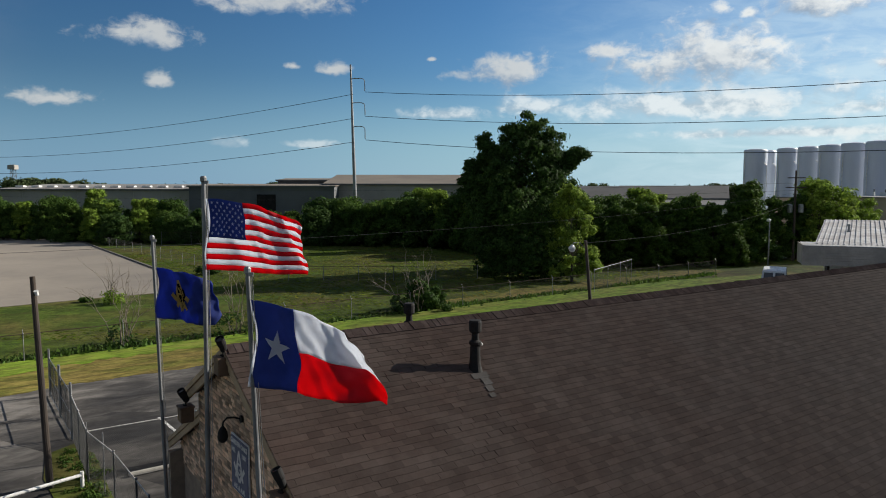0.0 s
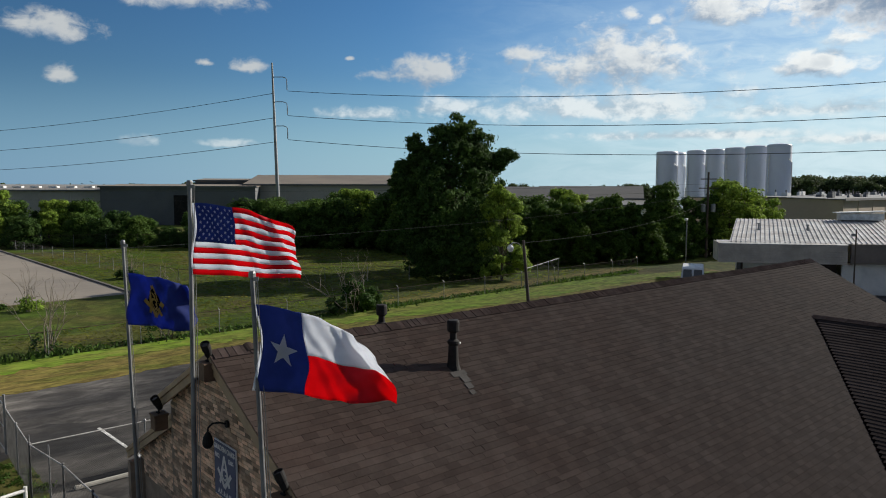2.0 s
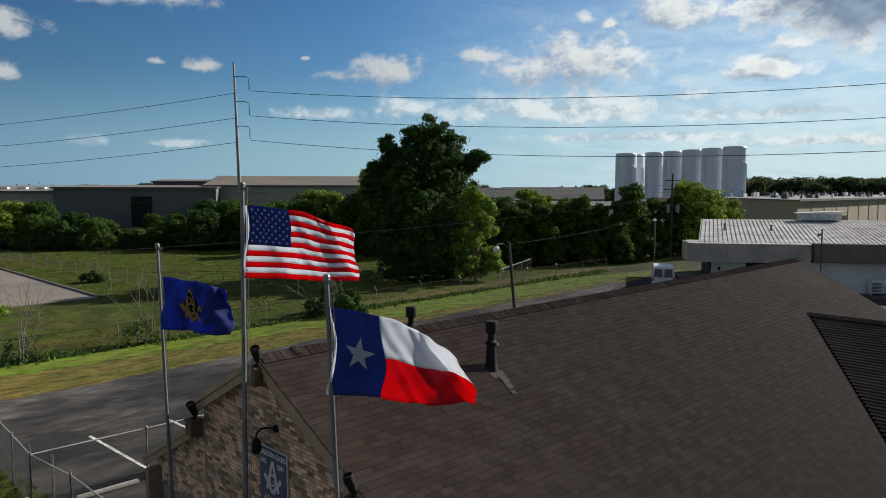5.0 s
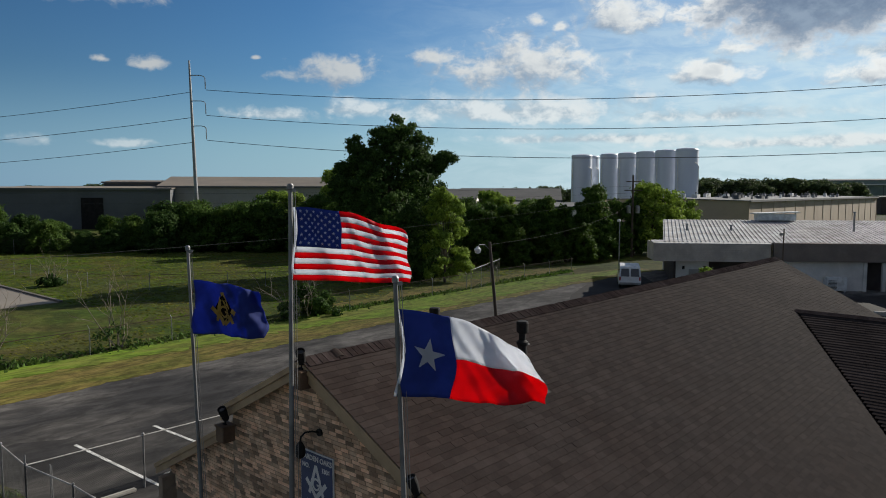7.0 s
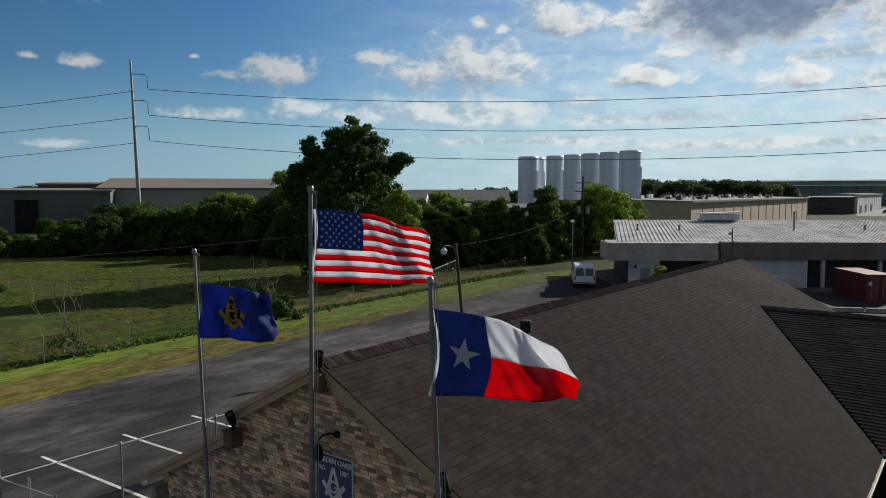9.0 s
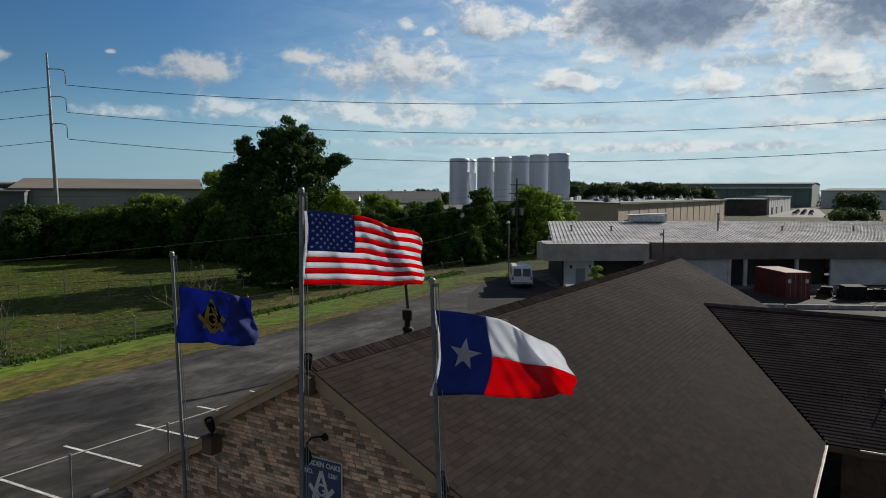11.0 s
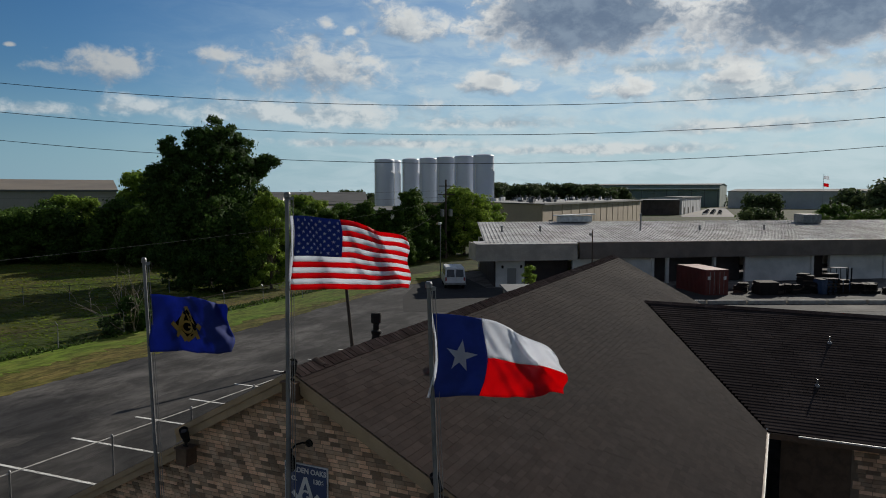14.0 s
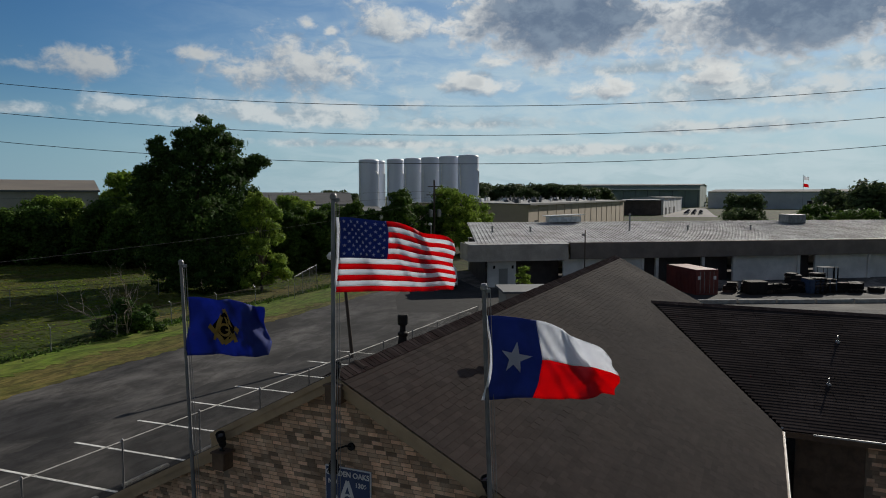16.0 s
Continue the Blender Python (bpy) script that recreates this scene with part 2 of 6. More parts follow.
M["patch"] = surface("roof_patch", (0.040, 0.034, 0.031), (0.024, 0.018, 0.015), 0.9, scale=2.5, mottle=0.6)
M["brick"] = surface("brick_joined", (0.488, 0.305, 0.1854), (0.61, 0.4392, 0.2928), 0.9, scale=4.0, fine=50, vary=0.5, bump=0.6, depth=0.006, island=1.25)
M["brick_piece"] = surface("brick_single", (0.488, 0.305, 0.1854), (0.61, 0.4392, 0.2928), 0.9, scale=4.0, fine=50, vary=0.5, bump=0.6, depth=0.006, each=1.25)
M["mortar"] = surface("mortar", (0.297, 0.22, 0.154), (0.22, 0.165, 0.1155), 0.95, scale=3, vary=0.3)
M["trim"] = surface("trim_paint", (0.36, 0.26, 0.155), (0.28, 0.20, 0.12), 0.7, scale=2, vary=0.15, bump=0.1)
M["trim_dark"] = surface("trim_dark", (0.12, 0.072, 0.042), None, 0.7, vary=0.2)
M["white_metal"] = surface("white_metal", (0.72, 0.72, 0.70), (0.5, 0.5, 0.48), 0.45, scale=2, vary=0.1, bump=0.05)
M["gutter"] = surface("gutter_metal", (0.42, 0.41, 0.39), (0.25, 0.24, 0.22), 0.6, scale=3, vary=0.3, bump=0.05)
M["rust"] = surface("rusty_rail", (0.10, 0.075, 0.055), (0.07, 0.05, 0.04), 0.9, scale=1, vary=0.4, bump=0.1, spec=0.1)
M["black_metal"] = surface("black_metal", (0.010, 0.010, 0.010), (0.02, 0.018, 0.017), 0.75, scale=8, vary=0.2, bump=0.05, spec=0.2)
M["galv"] = surface("galvanised", (0.26, 0.265, 0.27), (0.17, 0.17, 0.17), 0.5, 0.7, scale=3, vary=0.15, bump=0.05)
M["pole_metal"] = surface("pole_metal", (0.20, 0.205, 0.21), (0.12, 0.125, 0.13), 0.55, 0.5, scale=2, vary=0.12, bump=0.03)
M["wire"] = surface("wire", (0.015, 0.015, 0.017), None, 1.0, vary=0.1, bump=0, spec=0.0)
M["wire_light"] = surface("wire_light", (0.09, 0.09, 0.087), None, 0.8, 0.0, vary=0.1, bump=0, spec=0.1)
M["timber"] = surface("pole_timber", (0.085, 0.062, 0.045), (0.045, 0.035, 0.028), 0.9, scale=2, fine=30, vary=0.5, bump=0.5, stretch=(1, 1, 0.15))
M["tower"] = surface("tower_steel", (0.24, 0.25, 0.26), (0.17, 0.18, 0.19), 0.55, 0.3, scale=0.3, vary=0.1, bump=0)
M["rope"] = surface("rope", (0.30, 0.29, 0.27), None, 0.9, vary=0.2, bump=0)
M["red"] = surface("cloth_red", (0.7013, 0.00425, 0.02338), (0.6162, 0.00425, 0.02104), 0.75, scale=3, fine=300, vary=0.12, bump=0.1, depth=0.002, through_light=0.65)
M["white"] = surface("cloth_white", (0.799, 0.818, 0.8561), (0.7229, 0.7419, 0.7895), 0.75, scale=3, fine=300, vary=0.1, bump=0.1, depth=0.002, through_light=0.6)
M["blue"] = surface("cloth_navy", (0.0156, 0.0442, 0.247), (0.013, 0.0351, 0.195), 0.75, scale=3, fine=300, vary=0.12, bump=0.1, depth=0.002, through_light=0.4)
M["lodge_blue"] = surface("cloth_blue", (0.0352, 0.0682, 0.33), (0.0308, 0.055, 0.253), 0.75, scale=3, fine=300, vary=0.12, bump=0.1, depth=0.002, through_light=0.65)
M["gold"] = surface("emblem_gold", (0.42, 0.27, 0.05), None, 0.6, vary=0.2, bump=0, through_light=0.3)
M["emblem_dark"] = surface("emblem_dark", (0.006, 0.005, 0.005), None, 0.95, vary=0.2, bump=0, spec=0.03)
M["sign_blue"] = surface("sign_blue", (0.028, 0.055, 0.14), (0.02, 0.042, 0.11), 0.4, scale=3, vary=0.1, bump=0)
M["sign_white"] = surface("sign_white", (0.62, 0.63, 0.63), (0.5, 0.5, 0.5), 0.5, scale=3, vary=0.1, bump=0)
M["bark"] = surface("bark", (0.075, 0.055, 0.04), (0.04, 0.03, 0.024), 0.95, scale=2, fine=14, vary=0.5, bump=0.8, depth=0.03, stretch=(1, 1, 0.3))
M["dry_wood"] = surface("dry_wood", (0.30, 0.25, 0.19), (0.2, 0.165, 0.13), 0.9, scale=2, fine=14, vary=0.4, bump=0.3)
for key, a, b in (("leaf", (0.046, 0.092, 0.016), (0.074, 0.122, 0.021)), ("leaf_dark", (0.034, 0.070, 0.016), (0.052, 0.094, 0.021)), ("leaf_light", (0.15, 0.23, 0.031), (0.19, 0.265, 0.043)), ("leaf_far", (0.05, 0.075, 0.03), (0.07, 0.095, 0.04))):
    M[key] = surface(key, a, b, 0.7, scale=0.35, fine=3.0, vary=0.5, bump=0, island=1.0, through_light=0.32, spec=0.1)
M["roof_metal"] = surface("roof_metal", (0.3854, 0.3895, 0.3936), (0.2214, 0.2132, 0.205), 0.7, 0.0, scale=0.35, fine=8, vary=0.35, bump=0.1, island=0.3, mottle=0.5)
M["fascia"] = surface("fascia_metal", (0.1313, 0.108, 0.09), (0.1854, 0.15, 0.1275), 0.75, scale=0.6, fine=6, vary=0.3, bump=0.1)
M["fascia_light"] = surface("fascia_slats", (0.442, 0.3825, 0.323), (0.306, 0.272, 0.2295), 0.7, scale=0.6, fine=6, vary=0.3, bump=0.1)
M["white_wall"] = surface("white_wall", (0.725, 0.6875, 0.6375), (0.55, 0.525, 0.4875), 0.85, scale=0.4, fine=6, vary=0.15, bump=0.1)
# wall colour with the shade of recesses and averted sides painted in
M["shaded_wall"] = surface("shaded_wall", (0.06, 0.045, 0.04), None, 0.8, scale=0.6, vary=0.2)
M["tan_wall"] = surface("tan_wall", (0.37, 0.30, 0.225), (0.31, 0.25, 0.19), 0.85, scale=0.1, fine=2, vary=0.15, bump=0.05)
M["grey_wall"] = surface("grey_wall", (0.30, 0.285, 0.26), (0.24, 0.23, 0.21), 0.8, scale=0.1, fine=2, vary=0.15, bump=0.05)
M["mid_wall"] = surface("mid_wall", (0.105, 0.112, 0.118), (0.08, 0.085, 0.09), 0.8, scale=0.1, fine=2, vary=0.15, bump=0.05)
M["far_roof"] = surface("far_roof", (0.25, 0.205, 0.155), (0.20, 0.165, 0.13), 0.95, 0.0, scale=0.08, fine=1.5, vary=0.15, bump=0.05)
M["pale_roof"] = surface("pale_roof", (0.26, 0.25, 0.23), (0.19, 0.18, 0.17), 0.95, 0.0, scale=0.08, fine=1.5, vary=0.15, bump=0.05)
M["slate_roof"] = surface("slate_roof", (0.13, 0.125, 0.12), (0.10, 0.097, 0.095), 0.95, 0.0, scale=0.1, fine=1.5, vary=0.15, bump=0.05)
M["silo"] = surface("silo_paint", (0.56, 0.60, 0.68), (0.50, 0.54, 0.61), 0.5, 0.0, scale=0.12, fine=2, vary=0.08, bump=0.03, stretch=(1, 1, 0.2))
M["container_red"] = surface("container_red", (0.125, 0.019, 0.014), (0.085, 0.016, 0.012), 0.6, scale=0.8, fine=8, vary=0.25, bump=0.1)
M["van_white"] = surface("van_white", (0.62, 0.63, 0.64), (0.55, 0.55, 0.56), 0.3, scale=0.6, vary=0.05, bump=0)
M["glass"] = surface("dark_glass", (0.01, 0.012, 0.014), None, 0.1, vary=0.05, bump=0, spec=0.8)
M["rubber"] = surface("rubber", (0.012, 0.012, 0.012), None, 0.9, vary=0.2)
M["lamp_red"] = surface("lamp_red", (0.3, 0.01, 0.01), None, 0.3, vary=0.1, bump=0)
M["bin_blue"] = surface("bin_blue", (0.03, 0.06, 0.13), None, 0.6, vary=0.2)
M["junk"] = surface("junk_dark", (0.013, 0.013, 0.013), (0.026, 0.023, 0.021), 0.85, scale=1, vary=0.4, spec=0.12)
M["lens"] = surface("lens", (0.03, 0.03, 0.03), None, 0.25, vary=0.1, bump=0)
M["cable_grey"] = surface("cable_grey", (0.10, 0.10, 0.10), None, 0.9, vary=0.1, bump=0, spec=0.1)
M["blade"] = surface("grass_blade", (0.092, 0.152, 0.012), (0.148, 0.1304, 0.032), 0.8, scale=0.12, fine=2.0, vary=0.4, bump=0, island=0.4, through_light=0.7, spec=0.1, mottle=0.3)
# far wall colours, lightened and tinted to paint in the distance haze
M["hazy_panel"] = surface("hazy_panel", (0.40, 0.42, 0.44), (0.33, 0.345, 0.36), 0.8, scale=0.1, fine=1.0, vary=0.15, bump=0)
M["hazy_wall"] = surface("hazy_wall", (0.2111, 0.2622, 0.243), (0.1615, 0.2055, 0.189), 0.85, scale=0.1, fine=1.0, vary=0.2, bump=0)


# ---- mesh helpers ----
def thing(name, label, category, at=None, group="", kind=""):
    ob = new(name)
    ob.empty_display_size = 0.2
    if at is not None:
        ob.matrix_world = at
    return tagged(ob, label, category, group, kind)


def link_mesh(name, bm, material, smooth=False):
    me = bpy.data.meshes.new(name)
    if smooth:
        for f in bm.faces:
            f.smooth = True
    bm.to_mesh(me)
    bm.free()
    me.materials.append(material)
    return me


def part(name, bm, material, parent, label="", smooth=False, kind=""):
    ob = new(name, link_mesh(name, bm, material, smooth))
    ob.parent = parent
    return tagged(ob, label, kind=kind)


def structure(name, bm, material, label, category, smooth=False, kind="structure"):
    return tagged(new(name, link_mesh(name, bm, material, smooth)), label, category, kind=kind)


def box(bm, mid, size, turn=None, bevel=0.0):
    m = Matrix.Translation(mid) @ (turn.to_4x4() if turn is not None else Matrix()) @ Matrix.Diagonal((*size, 1.0))
    made = bmesh.ops.create_cube(bm, size=1.0, matrix=m)
    if bevel:
        edges = {e for v in made["verts"] for e in v.link_edges}
        bmesh.ops.bevel(bm, geom=list(edges), offset=bevel, segments=2, affect="EDGES")
    return bm


def tube(bm, a, b, r0, r1=None, sides=10, caps=True):
    a, b = Vector(a), Vector(b)
    r1 = r0 if r1 is None else r1
    turn = (b - a).to_track_quat("Z", "Y").to_matrix()
    rings = []
    for p, r in ((a, r0), (b, r1)):
        rings.append([bm.verts.new(p + turn @ Vector((r * math.cos(2 * math.pi * k / sides), r * math.sin(2 * math.pi * k / sides), 0))) for k in range(sides)])
    for k in range(sides):
        bm.faces.new((rings[0][k], rings[0][(k + 1) % sides], rings[1][(k + 1) % sides], rings[1][k]))
    if caps:
        bm.faces.new(rings[0][::-1])
        bm.faces.new(rings[1])
    return bm


def lathe(bm, profile, sides=16, at=(0, 0, 0)):
    """A turned form from (radius, height) pairs."""
    rings = []
    for r, z in profile:
        rings.append([bm.verts.new((at[0] + r * math.cos(2 * math.pi * k / sides), at[1] + r * math.sin(2 * math.pi * k / sides), at[2] + z)) for k in range(sides)])
    for lo, hi in zip(rings, rings[1:]):
        for k in range(sides):
            bm.faces.new((lo[k], lo[(k + 1) % sides], hi[(k + 1) % sides], hi[k]))
    bm.faces.new(rings[0][::-1])
    bm.faces.new(rings[-1])
    return bm


def path_tube(bm, points, r, sides=6):
    """One bent tube through the points."""
    pts = [Vector(p) for p in points]
    rings = []
    for k, p in enumerate(pts):
        d = pts[min(k + 1, len(pts) - 1)] - pts[max(k - 1, 0)]
        turn = d.to_track_quat("Z", "Y").to_matrix()
        rings.append([bm.verts.new(p + turn @ Vector((r * math.cos(2 * math.pi * i / sides), r * math.sin(2 * math.pi * i / sides), 0))) for i in range(sides)])
    for lo, hi in zip(rings, rings[1:]):
        for i in range(sides):
            bm.faces.new((lo[i], lo[(i + 1) % sides], hi[(i + 1) % sides], hi[i]))
    bm.faces.new(rings[0][::-1])
    bm.faces.new(rings[-1])
    return bm


def prism(bm, outline, z0, z1):
    """A slab over a plan outline."""
    lo = [bm.verts.new((x, y, z0)) for x, y in outline]
    hi = [bm.verts.new((x, y, z1)) for x, y in outline]
    n = len(lo)
    bm.faces.new(hi)
    bm.faces.new(lo[::-1])
    for k in range(n):
        bm.faces.new((lo[k], lo[(k + 1) % n], hi[(k + 1) % n], hi[k]))
    bmesh.ops.recalc_face_normals(bm, faces=bm.faces)
    return bm


def solid(bm, corners, thick):
    """A flat plate from its upper corners, thick along its normal."""
    p = [Vector(c) for c in corners]
    normal = (p[1] - p[0]).cross(p[2] - p[0]).normalized()
    top = [bm.verts.new(v) for v in p]
    low = [bm.verts.new(v - normal * thick) for v in p]
    n = len(p)
    bm.faces.new(top)
    bm.faces.new(low[::-1])
    for k in range(n):
        bm.faces.new((top[(k + 1) % n], top[k], low[k], low[(k + 1) % n]))
    return bm


def flat(bm, corners):
    bm.faces.new([bm.verts.new(c) for c in corners])
    return bm


def mesh_of_boxes(name, places, size, material, parent, kind="stuff", label=""):
    """Many equal blocks in one mesh. places: matrices."""
    unit = np.array([[x, y, z, 1.0] for x in (-0.5, 0.5) for y in (-0.5, 0.5) for z in (-0.5, 0.5)]) * np.array([*size, 1.0])
    quads = np.array([[0, 1, 3, 2], [4, 6, 7, 5], [0, 4, 5, 1], [2, 3, 7, 6], [0, 2, 6, 4], [1, 5, 7, 3]])
    if not places:
        return None
    ms = np.array([[list(r) for r in m] for m in places])
    verts = np.einsum("nij,kj->nki", ms, unit)[..., :3].reshape(-1, 3)
    faces = (quads[None] + 8 * np.arange(len(ms))[:, None, None]).reshape(-1, 4)
    me = bpy.data.meshes.new(name)
    me.from_pydata(verts.tolist(), [], faces.tolist())
    me.materials.append(material)
    ob = new(name, me)
    ob.parent = parent
    return tagged(ob, label, kind=kind)


# ---- the ground ----
ROAD = pose(-4.42, 13.61, 0, 0, 0, 37.5)       # along the drive


def on_road(a, b, z=0.0):
    return ROAD @ Vector((a, b, z))


bm = bmesh.new()
bmesh.ops.create_grid(bm, x_segments=60, y_segments=60, size=1.0)
for v in bm.verts:                               # finer near the middle, out to the horizon
    v.co = Vector((math.copysign(abs(v.co.x) ** 3, v.co.x) * 2600, math.copysign(abs(v.co.y) ** 3, v.co.y) * 2600 + 60, 0))
structure("ground", bm, M["grass"], "mown green and dry yellow grass ground reaching the horizon", "ground")

bm = bmesh.new()
prism(bm, [on_road(*p)[:2] for p in ((-70, -30), (120, -30), (120, 3), (79, 9), (77, 26.5), (58, 27.8), (20, 27.2), (0, 26.7), (-16, 25.2), (-70, 23.5))], -0.2, 0.03)
structure("road", bm, M["asphalt"], "weathered grey asphalt drive and parking area with pale worn streaks", "road")

# darker asphalt; its tone and outline also take in the building's shadow
bm = bmesh.new()
prism(bm, [(18.3, 56.25), (60, 33.5), (68, 46), (33, 66), (37, 79), (31, 77.2), (22.0, 64.0)], -0.2, 0.036)
structure("dark_pavement", bm, M["sealed_asphalt"], "sealed asphalt yard before the commercial building, darkened partly for the building's shadow", "road")

rag = random.Random(9)
bm = bmesh.new()
outer = [Vector((-12.95, 30.6)) + (a / 2 - 2) * Vector((2.62, 1.77)) + Vector((-0.9, 1.3)) * (0.6 + 0.7 * rag.random()) for a in range(27)]
inner = [Vector((-12.95, 30.6)) + a * Vector((2.62, 1.77)) + Vector((4.7, -6.6)) for a in (11.5, -0.4)]
prism(bm, [tuple(p) for p in reversed(outer)] + [tuple(p) for p in reversed(inner)], -0.2, 0.034)
structure("stall_pavement", bm, M["stall_asphalt"], "dark worn asphalt of the parking stalls", "road")

edge = [(-70, 23.5), (-16, 25.2), (0, 26.7), (20, 27.2), (58, 27.8), (77, 26.5)]
rag, ragged_edge = random.Random(2), []
for (a0, b0), (a1, b1) in zip(edge, edge[1:]):
    n = int((a1 - a0) / 0.45)
    ragged_edge += [(a0 + (a1 - a0) * k / n, b0 + (b1 - b0) * k / n - 0.2 + rag.uniform(-0.2, 0.2) + 0.10 * math.sin(k * 0.37 + a0)) for k in range(n)]
bm = bmesh.new()
prism(bm, [on_road(*p)[:2] for p in (*ragged_edge, (77, 26.5), (79, 30), (60, 33.2), (-70, 33.2))], -0.2, 0.045)
structure("dry_verge", bm, M["dry_grass"], "yellowed dry grass edge along the asphalt drive", "grass verge")
bm = bmesh.new()
prism(bm, [on_road(*p)[:2] for p in (*[(a, b + 4.3 - 3.2 * min(1.0, max(0.0, (a - 14) / 30)) + 0.35 * math.sin(a * 0.31) + rag.uniform(-0.4, 0.4)) for a, b in ragged_edge], (75, 30), (60, 33.6), (-70, 33.6))], -0.2, 0.06)
structure("verge", bm, M["strip_grass"], "bright mown grass verge along the ditch", "grass verge")
bm = bmesh.new()
near = [(30 + 1.1 * k, 34.6 + rag.uniform(-0.25, 0.25) + 0.9 * max(0.0, 1 - k / 8)) for k in range(40)]
far = [(74 - 1.1 * k, 38.2 + rag.uniform(-0.8, 0.8) - 1.8 * max(0.0, (k - 30) / 10)) for k in range(40)]
prism(bm, [on_road(*p)[:2] for p in near + far], -0.2, 0.035)
structure("dry_lawn", bm, M["dry_grass"], "brown dry grass strip beyond the field fence", "grass")

bm = bmesh.new()
prism(bm, [(-24.1, 69.7), (-72, 135.5), (-170, 142), (-170, -20), (-80, 24), (-37.6, 58.7), (-32.0, 63.6)], -0.2, 0.04)
structure("pavement", bm, M["concrete_lot"], "large empty pale concrete parking lot", "parking lot")
bm = bmesh.new()
box(bm, (-48.0, 102.6, 0.09), (0.3, 81.5, 0.18), Euler((0, 0, radians(36.05))).to_matrix())
structure("kerb", bm, M["kerb"], "low concrete kerb along the parking lot edge", "kerb")


bm = bmesh.new()
prism(bm, [(-14.9, 27.5), (-13.6, 26.3), (-12.6, 24.8), (-11.5, 23.1), (-10.4, 21.6), (-11.6, 21.4), (-13.0, 22.5), (-14.2, 24.0), (-15.4, 26.2)], -0.2, 0.05)
structure("grass_patch", bm, M["grass"], "patchy dry grass strip beside the entrance fence", "grass")


# ---- the lodge ----
LODGE = pose(-4.62, 13.85, 0, 0, 0, 35.3)       # x along the ridge, y towards the drive
RIDGE, SLOPE, LONG, NEAR_EAVE, FAR_EAVE = 6.95, 0.52, 26.9, -7.64, 7.0
WING_X, WING_Z, EAVE_X = 20.5, 5.56, 12.97
WING_END = -26.0
STEP_Y, STEP_X, STEP_DROP = 2.75, 0.6, 0.30        # beyond this the front stands back and the roof lies lower
EAVE_Z = RIDGE + SLOPE * NEAR_EAVE
lodge = thing("lodge_hall", "brick lodge hall with brown shingle gable roof and lower wing", "building", LODGE)


def roof_z(y):
    return RIDGE - SLOPE * abs(y)


WING_SLOPE = (WING_Z - EAVE_Z) / (WING_X - EAVE_X)
VALLEY_Y = -(RIDGE - WING_Z) / SLOPE
# walls
bm = bmesh.new()
outline = [(NEAR_EAVE + 0.35, 0.0), (STEP_Y, 0.0), (STEP_Y, roof_z(STEP_Y) - 0.2), (0.0, RIDGE - 0.2), (NEAR_EAVE + 0.35, roof_z(NEAR_EAVE + 0.35) - 0.2)]
front = [bm.verts.new((0.22, y, z)) for y, z in outline]
rear = [bm.verts.new((0.45, y, z)) for y, z in outline]
bm.faces.new(front[::-1])
bm.faces.new(rear)
for k in range(5):
    bm.faces.new((front[k], front[(k + 1) % 5], rear[(k + 1) % 5], rear[k]))
bmesh.ops.recalc_face_normals(bm, faces=bm.faces)
gable = part("gable_wall", bm, M["mortar"], lodge, "brown mixed brick gable wall")
bm = bmesh.new()
set_back = [(STEP_X + 0.22, y, z) for y, z in ((STEP_Y, 0.0), (FAR_EAVE - 0.35, 0.0), (FAR_EAVE - 0.35, roof_z(FAR_EAVE - 0.35) - STEP_DROP - 0.2), (STEP_Y, roof_z(STEP_Y) - STEP_DROP - 0.2))]
solid(bm, set_back[::-1], 0.2)
box(bm, (STEP_X / 2 + 0.33, STEP_Y - 0.1, (roof_z(STEP_Y) - 0.3) / 2), (STEP_X + 0.2, 0.18, roof_z(STEP_Y) - 0.3))
side_gable = part("gable_wall", bm, M["mortar"], lodge, "brick gable wall standing back beside the entrance front")
for y in (NEAR_EAVE + 0.45, FAR_EAVE - 0.45):
    bm = bmesh.new()
    box(bm, (LONG / 2 if y > 0 else EAVE_X / 2 + 0.3, y, (EAVE_Z - 0.2) / 2), (LONG - 0.9 if y > 0 else EAVE_X - 0.2, 0.2, EAVE_Z - 0.2))
    part("side_wall", bm, M["mortar"], lodge)
bm = bmesh.new()
rear = [(LONG - 0.4, y, z) for y, z in ((NEAR_EAVE + 0.35, 0.0), (FAR_EAVE - 0.35, 0.0), (FAR_EAVE - 0.35, roof_z(FAR_EAVE - 0.35) - 0.5), (0.0, RIDGE - 0.2), (NEAR_EAVE + 0.35, roof_z(NEAR_EAVE + 0.35) - 0.2))]
solid(bm, rear[::-1], 0.2)
part("rear_wall", bm, M["mortar"], lodge)
bm = bmesh.new()
box(bm, (EAVE_X + 0.75, (NEAR_EAVE + WING_END) / 2 - 0.2, (EAVE_Z - 0.1) / 2), (0.25, NEAR_EAVE - WING_END - 0.6, EAVE_Z - 0.1))
wing_wall = part("wing_wall", bm, M["mortar"], lodge, "shaded stone wall under the wing eave")
bm = bmesh.new()
box(bm, (EAVE_X + 0.58, NEAR_EAVE - 1.35, 1.4), (0.08, 1.9, 2.8), None, 0.01)
part("door_panel", bm, M["trim_dark"], wing_wall, "dark brown entrance panel")
r = random.Random(17)
stones = []
z = 0.3
